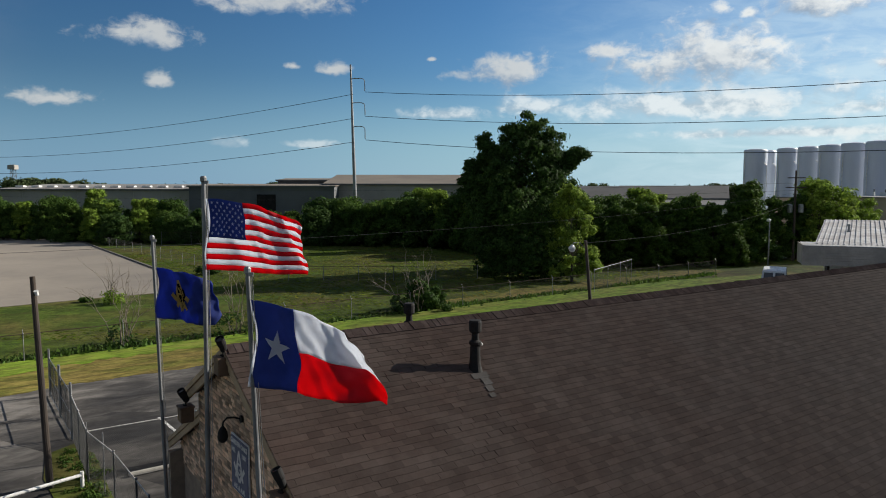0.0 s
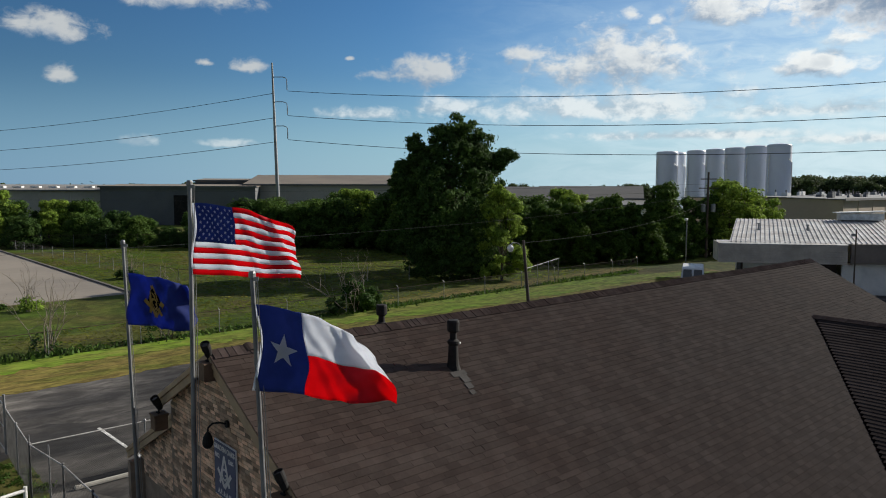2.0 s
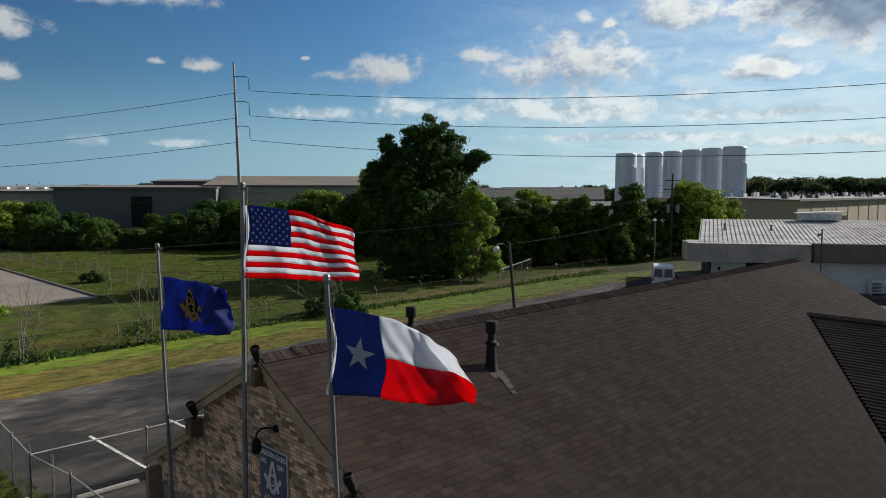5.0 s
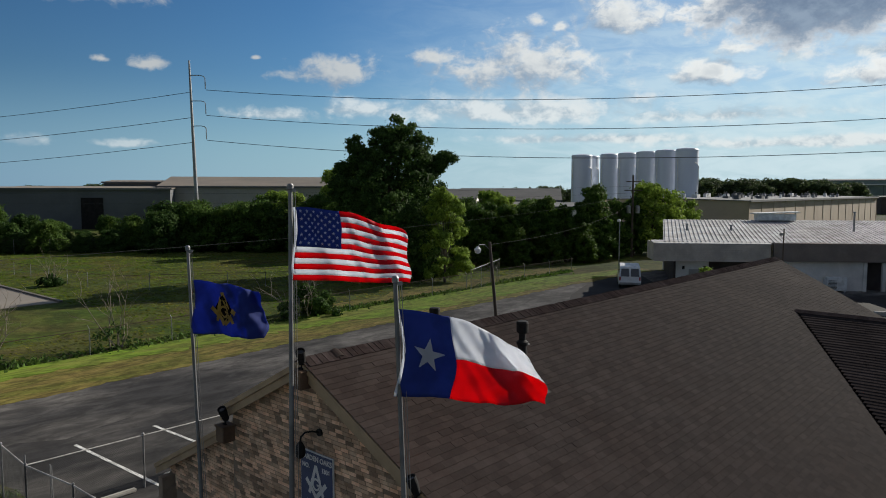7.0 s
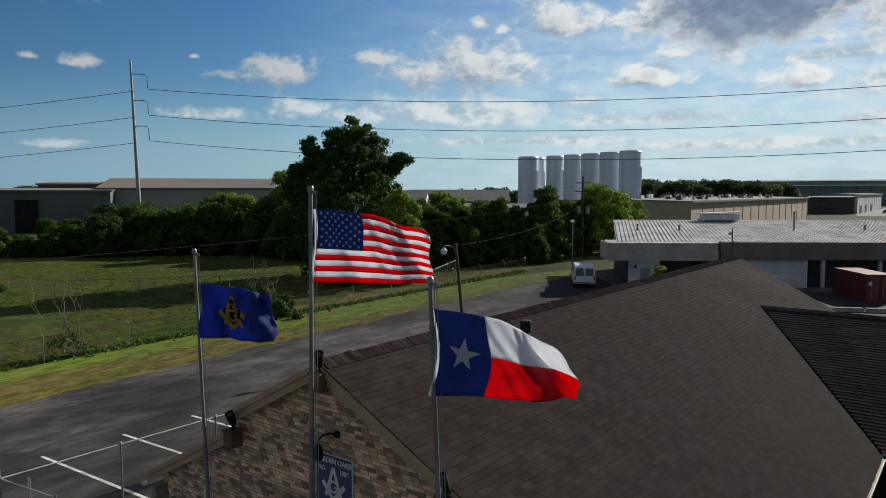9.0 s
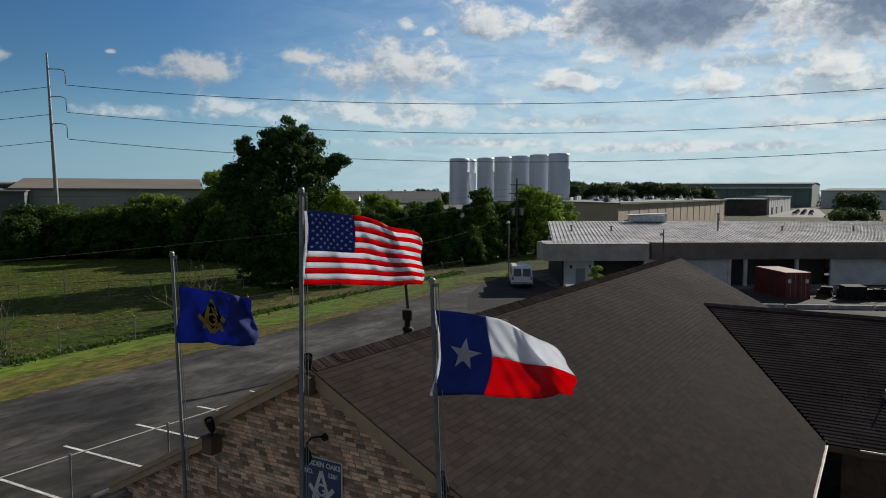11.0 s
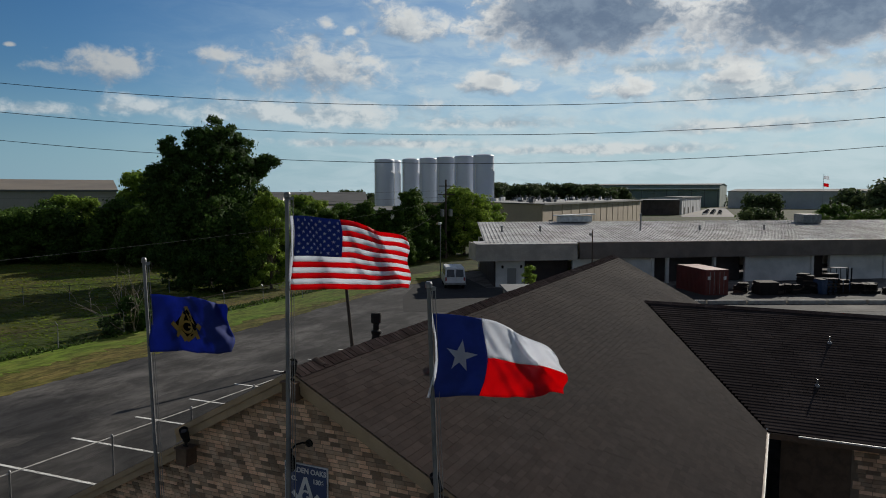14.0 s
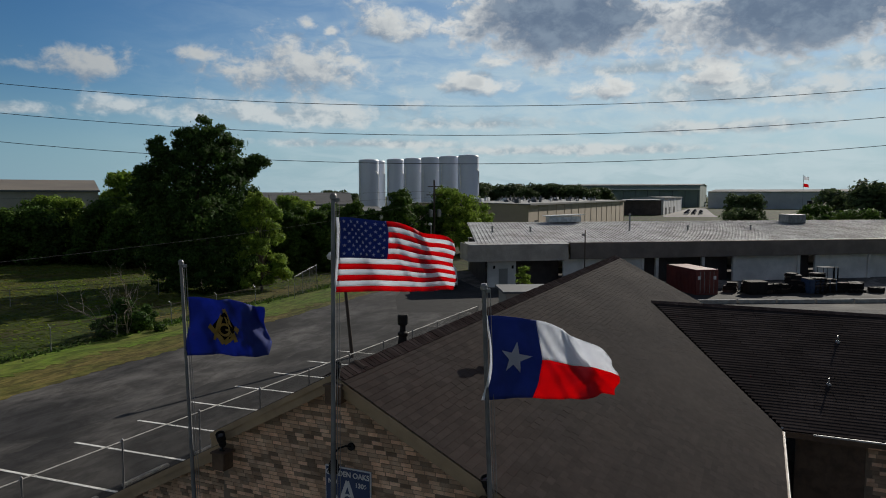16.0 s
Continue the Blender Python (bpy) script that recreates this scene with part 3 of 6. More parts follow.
while z < EAVE_Z - 0.25:
    y = NEAR_EAVE - 2.35 - r.uniform(0, 0.2)
    while y > NEAR_EAVE - 9.5:
        wide = r.uniform(0.6, 1.3)
        stones.append(Matrix.Translation((EAVE_X + 0.62 + r.uniform(-0.01, 0.01), y - 0.15 * wide, z + 0.055)) @ Matrix.Diagonal((1, wide, 1, 1)))
        y -= 0.30 * wide + 0.015
    z += 0.125
mesh_of_boxes("stonework", stones, (0.06, 0.30, 0.11), M["brick"], wing_wall, label="rough coursed stone facing")
bm = bmesh.new()
box(bm, (EAVE_X + 0.16, NEAR_EAVE - 0.28, EAVE_Z + 0.03), (0.14, 0.62, 0.07), Euler((0, -0.3, 0)).to_matrix(), 0.01)
part("corner_flashing", bm, M["gutter"], lodge, "grey metal flashing at the roof valley's foot")
# roof decks
bm = bmesh.new()
solid(bm, [(0, 0, RIDGE), (0, NEAR_EAVE, EAVE_Z), (EAVE_X, NEAR_EAVE, EAVE_Z), (WING_X, VALLEY_Y, WING_Z), (LONG, VALLEY_Y * 2.2, roof_z(VALLEY_Y * 2.2)), (LONG, 0, RIDGE)], 0.14)
near_roof = part("roof", bm, M["felt"], lodge, "brown asphalt shingle main roof slope")
bm = bmesh.new()
y = STEP_Y + 0.05
solid(bm, [(0, y, roof_z(y)), (0, 0, RIDGE), (LONG, 0, RIDGE), (LONG, y, roof_z(y))], 0.14)
solid(bm, [(STEP_X, FAR_EAVE, roof_z(FAR_EAVE) - STEP_DROP), (STEP_X, y - 0.1, roof_z(y - 0.1) - STEP_DROP), (LONG, y - 0.1, roof_z(y - 0.1) - STEP_DROP), (LONG, FAR_EAVE, roof_z(FAR_EAVE) - STEP_DROP)], 0.14)
far_roof = part("roof", bm, M["shingle"], lodge)
bm = bmesh.new()
solid(bm, [(WING_X, VALLEY_Y, WING_Z), (EAVE_X, NEAR_EAVE, EAVE_Z), (EAVE_X, WING_END, EAVE_Z), (WING_X, WING_END, WING_Z)], 0.14)
wing_roof = part("wing_roof", bm, M["felt"], lodge, "shingle roof of the lower wing, coloured darker for its shade")
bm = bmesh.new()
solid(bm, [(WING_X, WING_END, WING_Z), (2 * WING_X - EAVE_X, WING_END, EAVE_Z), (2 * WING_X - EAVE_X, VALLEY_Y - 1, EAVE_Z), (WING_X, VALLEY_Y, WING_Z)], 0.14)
part("wing_roof", bm, M["shingle_wing_shaded"], lodge)
# rake boards, soffit and eave trim
for side in (-1, 1):
    for y0, y1, back, drop in ((0.0, 2.8, 0.0, 0.0), (2.8, FAR_EAVE if side > 0 else -NEAR_EAVE, STEP_X if side > 0 else 0.0, STEP_DROP if side > 0 else 0.0)):
        bm = bmesh.new()
        a, b = Vector((back, side * y0, RIDGE - SLOPE * y0 - drop)), Vector((back, side * y1, RIDGE - SLOPE * y1 - drop))
        for x0, x1, top, foot in ((-0.05, 0.0, -0.012, -0.30), (-0.085, -0.05, -0.012, -0.13)):
            solid(bm, [a + Vector((x0, 0, top)), b + Vector((x0, 0, top)), b + Vector((x0, 0, foot)), a + Vector((x0, 0, foot))], x0 - x1 if side < 0 else x1 - x0)
        part("rake_board", bm, M["trim"], lodge, "tan painted rake board")
bm = bmesh.new()
box(bm, (EAVE_X / 2, NEAR_EAVE - 0.02, EAVE_Z - 0.09), (EAVE_X, 0.05, 0.18))
box(bm, (EAVE_X - 0.03, (NEAR_EAVE + WING_END) / 2, EAVE_Z - 0.09), (0.05, NEAR_EAVE - WING_END, 0.18))
part("eave_board", bm, M["trim_dark"], lodge)
bm = bmesh.new()
box(bm, (EAVE_X / 2, NEAR_EAVE - 0.06, EAVE_Z - 0.02), (EAVE_X, 0.03, 0.04), None, 0.01)
part("gutter", bm, M["gutter"], lodge, "pale metal gutter")
bm = bmesh.new()
box(bm, (EAVE_X - 0.06, (NEAR_EAVE + WING_END) / 2 - 0.4, EAVE_Z - 0.01), (0.06, NEAR_EAVE - WING_END - 0.9, 0.05), None, 0.01)
part("gutter", bm, M["gutter"], lodge)

# shingles in courses
TAB_W, TAB_H = 0.30, 0.145
tilt = math.atan(SLOPE)
run = TAB_H * math.cos(tilt)
near_tabs, far_tabs = [], []
rnd = random.Random(5)
k, y = 0, -0.05
while y > NEAR_EAVE + 0.02:
    end = LONG - 0.02
    if y < VALLEY_Y:
        end = EAVE_X + (WING_X - EAVE_X) * (y - NEAR_EAVE) / (VALLEY_Y - NEAR_EAVE)
    spans = [(-0.08, end)]
    if 2.2 * VALLEY_Y < y < VALLEY_Y:
        spans.append((WING_X + (LONG - WING_X) * (y - VALLEY_Y) / (1.2 * VALLEY_Y), LONG - 0.02))
    wander = rnd.uniform(-0.012, 0.012)
    for x, end in spans:
        wide = TAB_W * ((0.5 if k % 2 else 1.0) - 0.07 * (k // 2 % 5)) + rnd.uniform(-0.02, 0.02)
        yy = y - run / 2
        while x < end - 0.06:
            wide = min(wide, end - x)
            drop = wander + rnd.choice((0.0, 0.0, 0.006, 0.012)) * rnd.random()
            m = Matrix.Translation((x + wide / 2, yy - drop, roof_z(yy - drop) + 0.014 + rnd.uniform(0, 0.004))) @ Matrix.Rotation(tilt - 0.055, 4, "X") @ Matrix.Rotation(rnd.uniform(-0.008, 0.008), 4, "Z")
            if abs(wide - TAB_W) < 0.02 and 1.2 < x < 4.5 and -3.4 < y < -0.35 and len(near_tabs) < 300:
                near_tabs.append(m)
            else:
                far_tabs.append(m @ Matrix.Diagonal((wide / TAB_W, 1, 1, 1)))
            x += wide
            wide = TAB_W * rnd.uniform(0.94, 1.06)
    y -= run
    k += 1
mesh_of_boxes("shingles", far_tabs, (TAB_W - 0.003, TAB_H + 0.03, 0.009), M["shingle"], near_roof, label="")
wing_tilt = math.atan(WING_SLOPE)
wing_tabs = []
x, k = EAVE_X + 0.02, 0
while x < WING_X - 0.05:
    z = EAVE_Z + (x + 0.08 - EAVE_X) * WING_SLOPE
    start = NEAR_EAVE + (VALLEY_Y - NEAR_EAVE) * (x - EAVE_X) / (WING_X - EAVE_X)
    y = start - 0.05
    while y > WING_END + 0.3:
        long = 0.9 + rnd.uniform(-0.05, 0.05)
        wing_tabs.append(Matrix.Translation((x + 0.08, y - long / 2, z + 0.016 + rnd.uniform(0, 0.003))) @ Matrix.Rotation(-wing_tilt + 0.08, 4, "Y") @ Matrix.Diagonal((1, long - 0.008, 1, 1)))
        y -= long
    x += 0.158
    k += 1
mesh_of_boxes("wing_shingles", wing_tabs, (0.19, 1.0, 0.010), M["shingle_wing_shaded"], wing_roof)
# ridge caps
caps = []
for k in range(int(LONG / 0.145)):
    for side in (-1, 1):
        caps.append(Matrix.Translation((0.08 + k * 0.145, side * 0.125, RIDGE - 0.037 + rnd.uniform(0, 0.012))) @ Matrix.Rotation(-side * tilt, 4, "X") @ Matrix.Rotation(0.045 + rnd.uniform(-0.015, 0.015), 4, "Y") @ Matrix.Rotation(rnd.uniform(-0.03, 0.03), 4, "Z"))
for k in range(int((VALLEY_Y - WING_END) / 0.16)):
    caps.append(Matrix.Translation((WING_X - 0.05, VALLEY_Y - 0.1 - k * 0.16, WING_Z + 0.02)) @ Matrix.Rotation(math.pi / 2, 4, "Z") @ Matrix.Rotation(-0.3, 4, "X"))
mesh_of_boxes("ridge_cap", caps, (0.19, 0.275, 0.015), M["ridge_shingle"], lodge, label="overlapping ridge cap shingles")
bm = bmesh.new()
strip = [[bm.verts.new((0.62 + 0.05 * a, b, RIDGE + 0.03 - SLOPE * abs(b) + 0.05 * math.sin(math.pi * a / 5))) for b in (-0.20, -0.1, 0.0, 0.1)] for a in range(6)]
for p, q in zip(strip, strip[1:]):
    for a in range(3):
        bm.faces.new((p[a], q[a], q[a + 1], p[a + 1]))
lifted = part("lifted_cap", bm, M["shingle"], lodge, "curled ridge shingle lifted by the wind")
mod = lifted.modifiers.new("thickness", "SOLIDIFY")
mod.thickness = 0.012
# pale patch below the vent
bm = bmesh.new()
for x, y, wx, wy in ((4.70, -1.75, 0.40, 0.16), (4.74, -1.92, 0.20, 0.20), (4.68, -2.10, 0.17, 0.17), (4.62, -2.27, 0.14, 0.12)):
    box(bm, (x, y, roof_z(y) + 0.036), (wx, wy, 0.006), Euler((tilt + 0.05, 0, 0)).to_matrix())
part("flashing_patch", bm, M["patch"], near_roof, "pale weathered flashing plate under the vent")


def roof_vent(x, y, base_z, tall):
    v = thing("roof_vent", "black metal roof vent pipe with a wide cap", "roof vent", LODGE @ Matrix.Translation((x, y, base_z)), "roof vents")
    bm = bmesh.new()
    lathe(bm, [(0.19, -0.12), (0.135, 0.06), (0.118, 0.16), (0.10, tall - 0.52)], 18)
    part("flashing", bm, M["black_metal"], v, smooth=False)
    bm = bmesh.new()
    lathe(bm, [(0.085, 0.1), (0.10, tall - 0.54), (0.128, tall - 0.50), (0.128, tall - 0.45), (0.078, tall - 0.41), (0.072, tall - 0.08)], 18)
    part("pipe", bm, M["black_metal"], v)
    bm = bmesh.new()
    lathe(bm, [(0.10, tall - 0.26), (0.128, tall - 0.23), (0.132, tall - 0.04), (0.12, tall), (0.03, tall + 0.012)], 18)
    part("cap", bm, M["black_metal"], v)
    bm = bmesh.new()
    box(bm, (0.10, -0.06, tall - 0.50), (0.07, 0.09, 0.05), Euler((0.3, 0.2, 0.5)).to_matrix(), 0.01)
    part("clamp", bm, M["white_metal"], v, "small pale clamp")
    return v


roof_vent(4.73, -1.53, roof_z(1.53), 1.04)
roof_vent(4.72, 1.05, roof_z(1.05), 0.80)
for x, y in ((18.35, -9.5), (15.6, -9.05)):
    z = EAVE_Z + (x + 0.08 - EAVE_X) * WING_SLOPE
    v = thing("roof_pipe", "short pale plumbing pipe through the wing roof", "roof pipe", LODGE @ Matrix.Translation((x, y, z)), "roof pipes")
    bm = bmesh.new()
    lathe(bm, [(0.09, -0.05), (0.08, 0.02), (0.04, 0.06)], 12)
    part("flashing", bm, M["galv"], v)
    bm = bmesh.new()
    lathe(bm, [(0.03, 0.0), (0.03, 0.22), (0.02, 0.22)], 10)
    part("pipe", bm, M["galv"], v)


def floodlight(x, y, z, tilt_y, tilt_x=0.0):
    """A bullet flood lamp on a boxed block at the rake."""
    f = thing("floodlight", "black bullet floodlight on a brown box at the gable rake", "floodlight", LODGE @ Matrix.Translation((x, y, z)), "gable floodlights")
    bm = bmesh.new()
    box(bm, (0, 0, -0.18), (0.28, 0.29, 0.32), None, 0.015)
    box(bm, (0, 0, -0.01), (0.32, 0.34, 0.04), None, 0.008)
    part("block", bm, M["trim_dark"], f, "brown painted wooden box")
    bm = bmesh.new()
    tube(bm, (0, 0, 0), (0, 0, 0.12), 0.02, 0.02, 8)
    tube(bm, (-0.02, 0, 0.0), (0.0, 0, 0.03), 0.06, 0.05, 10)
    part("stem", bm, M["black_metal"], f)
    turn = Euler((radians(tilt_x), radians(tilt_y), 0)).to_matrix()
    bm = bmesh.new()
    lathe(bm, [(0.04, -0.10), (0.068, -0.06), (0.072, 0.05), (0.084, 0.08), (0.088, 0.24), (0.076, 0.24), (0.072, 0.2)], 16)
    bmesh.ops.transform(bm, matrix=Matrix.Translation((0, 0, 0.17)) @ turn.to_4x4(), verts=bm.verts)
    part("housing", bm, M["black_metal"], f)
    bm = bmesh.new()
    lathe(bm, [(0.070, 0.205), (0.05, 0.215), (0.01, 0.22)], 16)
    bmesh.ops.transform(bm, matrix=Matrix.Translation((0, 0, 0.17)) @ turn.to_4x4(), verts=bm.verts)
    part("glass", bm, M["lens"], f)
    return f


floodlight(-0.08, -0.08, 6.78, -25, 20)
floodlight(-0.14, 2.45, 5.20, -28, 12)
floodlight(-0.14, -3.0, 5.22, -20, -8)

# sign board and its lamp
sign = thing("lodge_sign", "dark blue lodge sign with white lettering on brick", "sign", LODGE @ pose(0.17, -0.17, 4.63, 90, 0, -90))
bm = bmesh.new()
box(bm, (0, 0, 0), (0.96, 1.10, 0.03), None, 0.004)
part("border", bm, M["sign_white"], sign, "white border")
bm = bmesh.new()
box(bm, (0, 0, 0.012), (0.91, 1.05, 0.03), None, 0.002)
part("panel", bm, M["sign_blue"], sign)


def lettering(text, x, y, size, parent, spread=1.0):
    c = bpy.data.curves.new("lettering", "FONT")
    c.body, c.size, c.extrude, c.align_x, c.align_y, c.offset = text, size, 0.003, "CENTER", "CENTER", 0.004
    tmp = new("lettering", c)
    me = bpy.data.meshes.new_from_object(tmp.evaluated_get(bpy.context.evaluated_depsgraph_get()))
    bpy.data.objects.remove(tmp)
    me.materials.clear()
    me.materials.append(M["sign_white"])
    ob = new("lettering", me)
    ob.parent = parent
    ob.matrix_basis = Matrix.Translation((x, y, 0.032)) @ Matrix.Diagonal((spread, 1, 1, 1))
    return ob


lettering("GARDEN OAKS", 0, 0.43, 0.135, sign, 0.98)
lettering("NO.", -0.30, 0.26, 0.12, sign)
lettering("1306", 0.28, 0.26, 0.12, sign)
lettering("A.F. & A.M.", 0, -0.43, 0.13, sign)


def emblem(parent, s, z, place, mat_a, thick=0.006):
    """Plain crossing bars: an upright V over a square corner."""
    bm = bmesh.new()
    for a, b, r in (((0, 0.27), (-0.17, -0.20), 0.03), ((0, 0.27), (0.17, -0.20), 0.03), ((-0.24, 0.02), (0, -0.24), 0.036), ((0.24, 0.02), (0, -0.24), 0.036)):
        a, b = Vector(a), Vector(b)
        n = Vector((a.y - b.y, b.x - a.x)).normalized() * r
        strip = []
        for k in range(5):
            m = a.lerp(b, k / 4)
            strip.append([bm.verts.new(place((m.x + e * n.x) * s, (m.y + e * n.y) * s)) for e in (1, -1)])
        for lo, hi in zip(strip, strip[1:]):
            bm.faces.new((lo[0], lo[1], hi[1], hi[0]))
    arc = [(0.08 * math.cos(radians(a)), 0.085 * math.sin(radians(a)) - 0.03) for a in range(50, 350, 20)] + [(0.075, -0.035), (0.015, -0.035)]
    strip = []
    for k, p in enumerate(arc):
        q, o = Vector(arc[min(k + 1, len(arc) - 1)]), Vector(arc[max(k - 1, 0)])
        n = Vector((o.y - q.y, q.x - o.x)).normalized() * 0.018
        strip.append([bm.verts.new(place((p[0] + e * n.x) * s, (p[1] + e * n.y) * s)) for e in (1, -1)])
    for lo, hi in zip(strip, strip[1:]):
        bm.faces.new((lo[0], lo[1], hi[1], hi[0]))
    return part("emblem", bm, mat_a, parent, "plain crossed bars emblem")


emblem(sign, 1.2, 0, lambda x, y: Vector((x, y - 0.01, 0.034)), M["sign_white"])
lamp = thing("gooseneck_lamp", "black gooseneck wall lamp over the sign", "wall lamp", LODGE @ Matrix.Translation((0.2, -0.01, 5.56)))
bm = bmesh.new()
tube(bm, (0.0, -0.22, 0.02), (-0.04, -0.22, 0.02), 0.07, 0.07, 14)
part("mount", bm, M["black_metal"], lamp)
bm = bmesh.new()
path_tube(bm, [(-0.03, -0.22, 0.02), (-0.14, -0.17, 0.06), (-0.25, -0.10, 0.05), (-0.31, -0.05, -0.03), (-0.32, -0.04, -0.12)], 0.018, 8)
part("arm", bm, M["black_metal"], lamp)
bm = bmesh.new()
lathe(bm, [(0.03, 0.0), (0.06, -0.04), (0.085, -0.10), (0.10, -0.20), (0.085, -0.26), (0.05, -0.30)], 16, (-0.32, -0.04, -0.12))
part("shade", bm, M["black_metal"], lamp)


# ---- flags ----
WIND = radians(-20.0)


def flagpole(base, top, r, label):
    base, top = Vector(base), Vector(top)
    p = thing("flagpole", label, "flagpole", Matrix.Translation(base), "flagpoles at the gable")
    bm = bmesh.new()
    tube(bm, (0, 0, 0), (top - base) * 0.55, r, r * 0.92, 14)
    part("lower_tube", bm, M["pole_metal"], p)
    bm = bmesh.new()
    tube(bm, (top - base) * 0.55, top - base, r * 0.86, r * 0.72, 14)
    part("upper_tube", bm, M["pole_metal"], p)
    bm = bmesh.new()
    lathe(bm, [(r * 0.6, -0.02), (r * 1.15, 0.0), (r * 1.15, 0.06), (r * 0.8, 0.09)], 12, top - base)
    box(bm, top - base + Vector((0.06, -0.03, -0.02)), (0.08, 0.03, 0.06), None, 0.006)
    part("truck", bm, M["galv"], p, "grey pulley cap")
    bm = bmesh.new()
    side = Vector((math.cos(WIND), math.sin(WIND), 0)) * (r + 0.025)
    for k in (0.0, 0.03):
        path_tube(bm, [side + Vector((k, k, 0.9)), (top - base) * 0.5 + side * (1 + 20 * k) + Vector((0, 0, 0)), (top - base) + side * 0.8 + Vector((k, -k, -0.03))], 0.006, 5)
    part("halyard", bm, M["rope"], p, "pale halyard rope")
    bm = bmesh.new()
    tube(bm, (0, 0, -0.02), (0, 0, 0.06), r * 2.4, r * 1.6, 16)
    part("collar", bm, M["galv"], p)
    return p


class Cloth:
    """A waving cloth; at(s, t) for s along the fly and t down the hoist, both 0 to 1."""

    def __init__(self, fly, hoist, droop, waves, amp, phase, slant, curl=0.0, gather=0.9, dip=0.0):
        self.fly, self.hoist, self.droop, self.waves, self.amp, self.phase, self.slant, self.curl, self.gather, self.dip = fly, hoist, droop, waves, amp, phase, slant, curl, gather, dip

    def at(self, s, t, lift=0.0):
        def place(s, t):
            grow = max(s, 0.0) ** 0.8
            ang = 2 * math.pi * (self.waves * s - self.slant * t) + self.phase
            y = self.amp * grow * math.sin(ang) + 0.35 * self.amp * grow * math.sin(2.3 * ang + 1.3 + 2 * t)
            x = self.fly * self.gather * (s + 0.012 * math.sin(2 * ang))
            y += 0.028 * grow * math.sin(2 * math.pi * (4.1 * s + 2.3 * t) + self.phase) + 0.018 * grow * math.sin(2 * math.pi * (7.3 * s - 3.1 * t) + 2.1 * self.phase)
            y += 0.05 * math.sin(math.pi * t) * math.sin(2 * math.pi * (0.9 * t + 1.7 * s)) * (1 - s)
            z = -self.hoist * t - self.droop * max(s, 0.0) ** 1.4 * (1.0 - 0.35 * t) + 0.05 * s * math.sin(1.4 * ang + 3 * t) * (1 - t) - self.dip * s * s * (1 - t)
            x -= self.curl * s * s * (1 - t) ** 2
            x += (0.05 * math.sin(math.pi * t) - 0.05 * t * t) * (1 - s) + 0.035 * s * math.sin(9.0 * t + self.phase)
            return Vector((x, y, z))
        p = place(s, t)
        if lift:
            n = (place(s + 0.01, t) - p).cross(place(s, t + 0.01) - p)
            p = p + n.normalized() * lift
        return p

    def patch(self, s0, s1, t0, t1, cols, rows):
        bm = bmesh.new()
        grid = [[bm.verts.new(self.at(s0 + (s1 - s0) * i / cols, t0 + (t1 - t0) * j / rows)) for i in range(cols + 1)] for j in range(rows + 1)]
        for j in range(rows):
            for i in range(cols):
                bm.faces.new((grid[j][i], grid[j + 1][i], grid[j + 1][i + 1], grid[j][i + 1]))
        return bm


def cloth_part(name, bm, material, parent, label=""):
    ob = part(name, bm, material, parent, label, smooth=True)
    mod = ob.modifiers.new("thickness", "SOLIDIFY")
    mod.thickness, mod.offset = 0.004, 0.0
    return ob


def star(cloth, s, t, r, aspect, parent, material, turn=0.0):
    """A five-pointed star sewn on both faces."""
    bm = bmesh.new()
    n = 1 if r < 0.1 else 7
    for lift in (0.006, -0.006) if n == 1 else (0.011, -0.011):
        def spot(u, v):
            return bm.verts.new(cloth.at(s + u / cloth.fly, t - v / cloth.hoist, lift))
        tips = []
        for k in range(10):
            rr, a = (r if k % 2 == 0 else r * 0.382), turn + math.pi * k / 5
            tips.append(Vector((rr * math.sin(a), rr * math.cos(a))))
        for k in range(10):
            p, q = tips[k], tips[(k + 1) % 10]
            rows = [[spot(*(p * (i / n)).lerp(q * (i / n), j / max(i, 1))) for j in range(i + 1)] for i in range(n + 1)]
            for i in range(n):
                for j in range(i + 1):
                    bm.faces.new((rows[i][j], rows[i + 1][j], rows[i + 1][j + 1]))
                    if j < i:
                        bm.faces.new((rows[i][j], rows[i + 1][j + 1], rows[i][j + 1]))
    bmesh.ops.remove_doubles(bm, verts=bm.verts, dist=0.0005)
    return part("star", bm, material, parent)


def flag_at(name, label, place, turn=0.0):
    return thing(name, label, "flag", Matrix.Translation(place) @ Matrix.Rotation(WIND + turn, 4, "Z"), "flags at the gable")


US = Vector((-4.90, 13.36, 0)), Vector((-4.80, 13.37, 10.05))
TX = Vector((-3.06, 10.87, 0)), Vector((-3.36, 10.97, 8.70))
LB = Vector((-6.56, 15.80, 0)), Vector((-6.80, 15.87, 8.82))
flagpole(US[0], US[1], 0.050, "tall silver metal flagpole before the brick gable")
flagpole(TX[0], TX[1], 0.046, "silver metal flagpole before the shingle roof")
flagpole(LB[0], LB[1], 0.042, "thin silver metal flagpole beside the gable")


def along(pole, z):
    a, b = pole
    return a + (b - a) * (z - a.z) / (b.z - a.z)


# stars and stripes
c = Cloth(2.25, 1.27, 0.03, 1.6, 0.12, 0.6, 0.35, 0.12, 0.90, 0.40)
us = flag_at("national_flag", "red and white striped flag with a starry blue canton", along(US, 9.74) + Vector((0.07, -0.04, 0)))
for k in range(13):
    s0 = 0.40 if k < 7 else 0.0
    cloth_part("stripe", c.patch(s0, 1.0, k / 13, (k + 1) / 13, 40, 2), M["red"] if k % 2 == 0 else M["white"], us, "red stripe" if k % 2 == 0 else "white stripe")
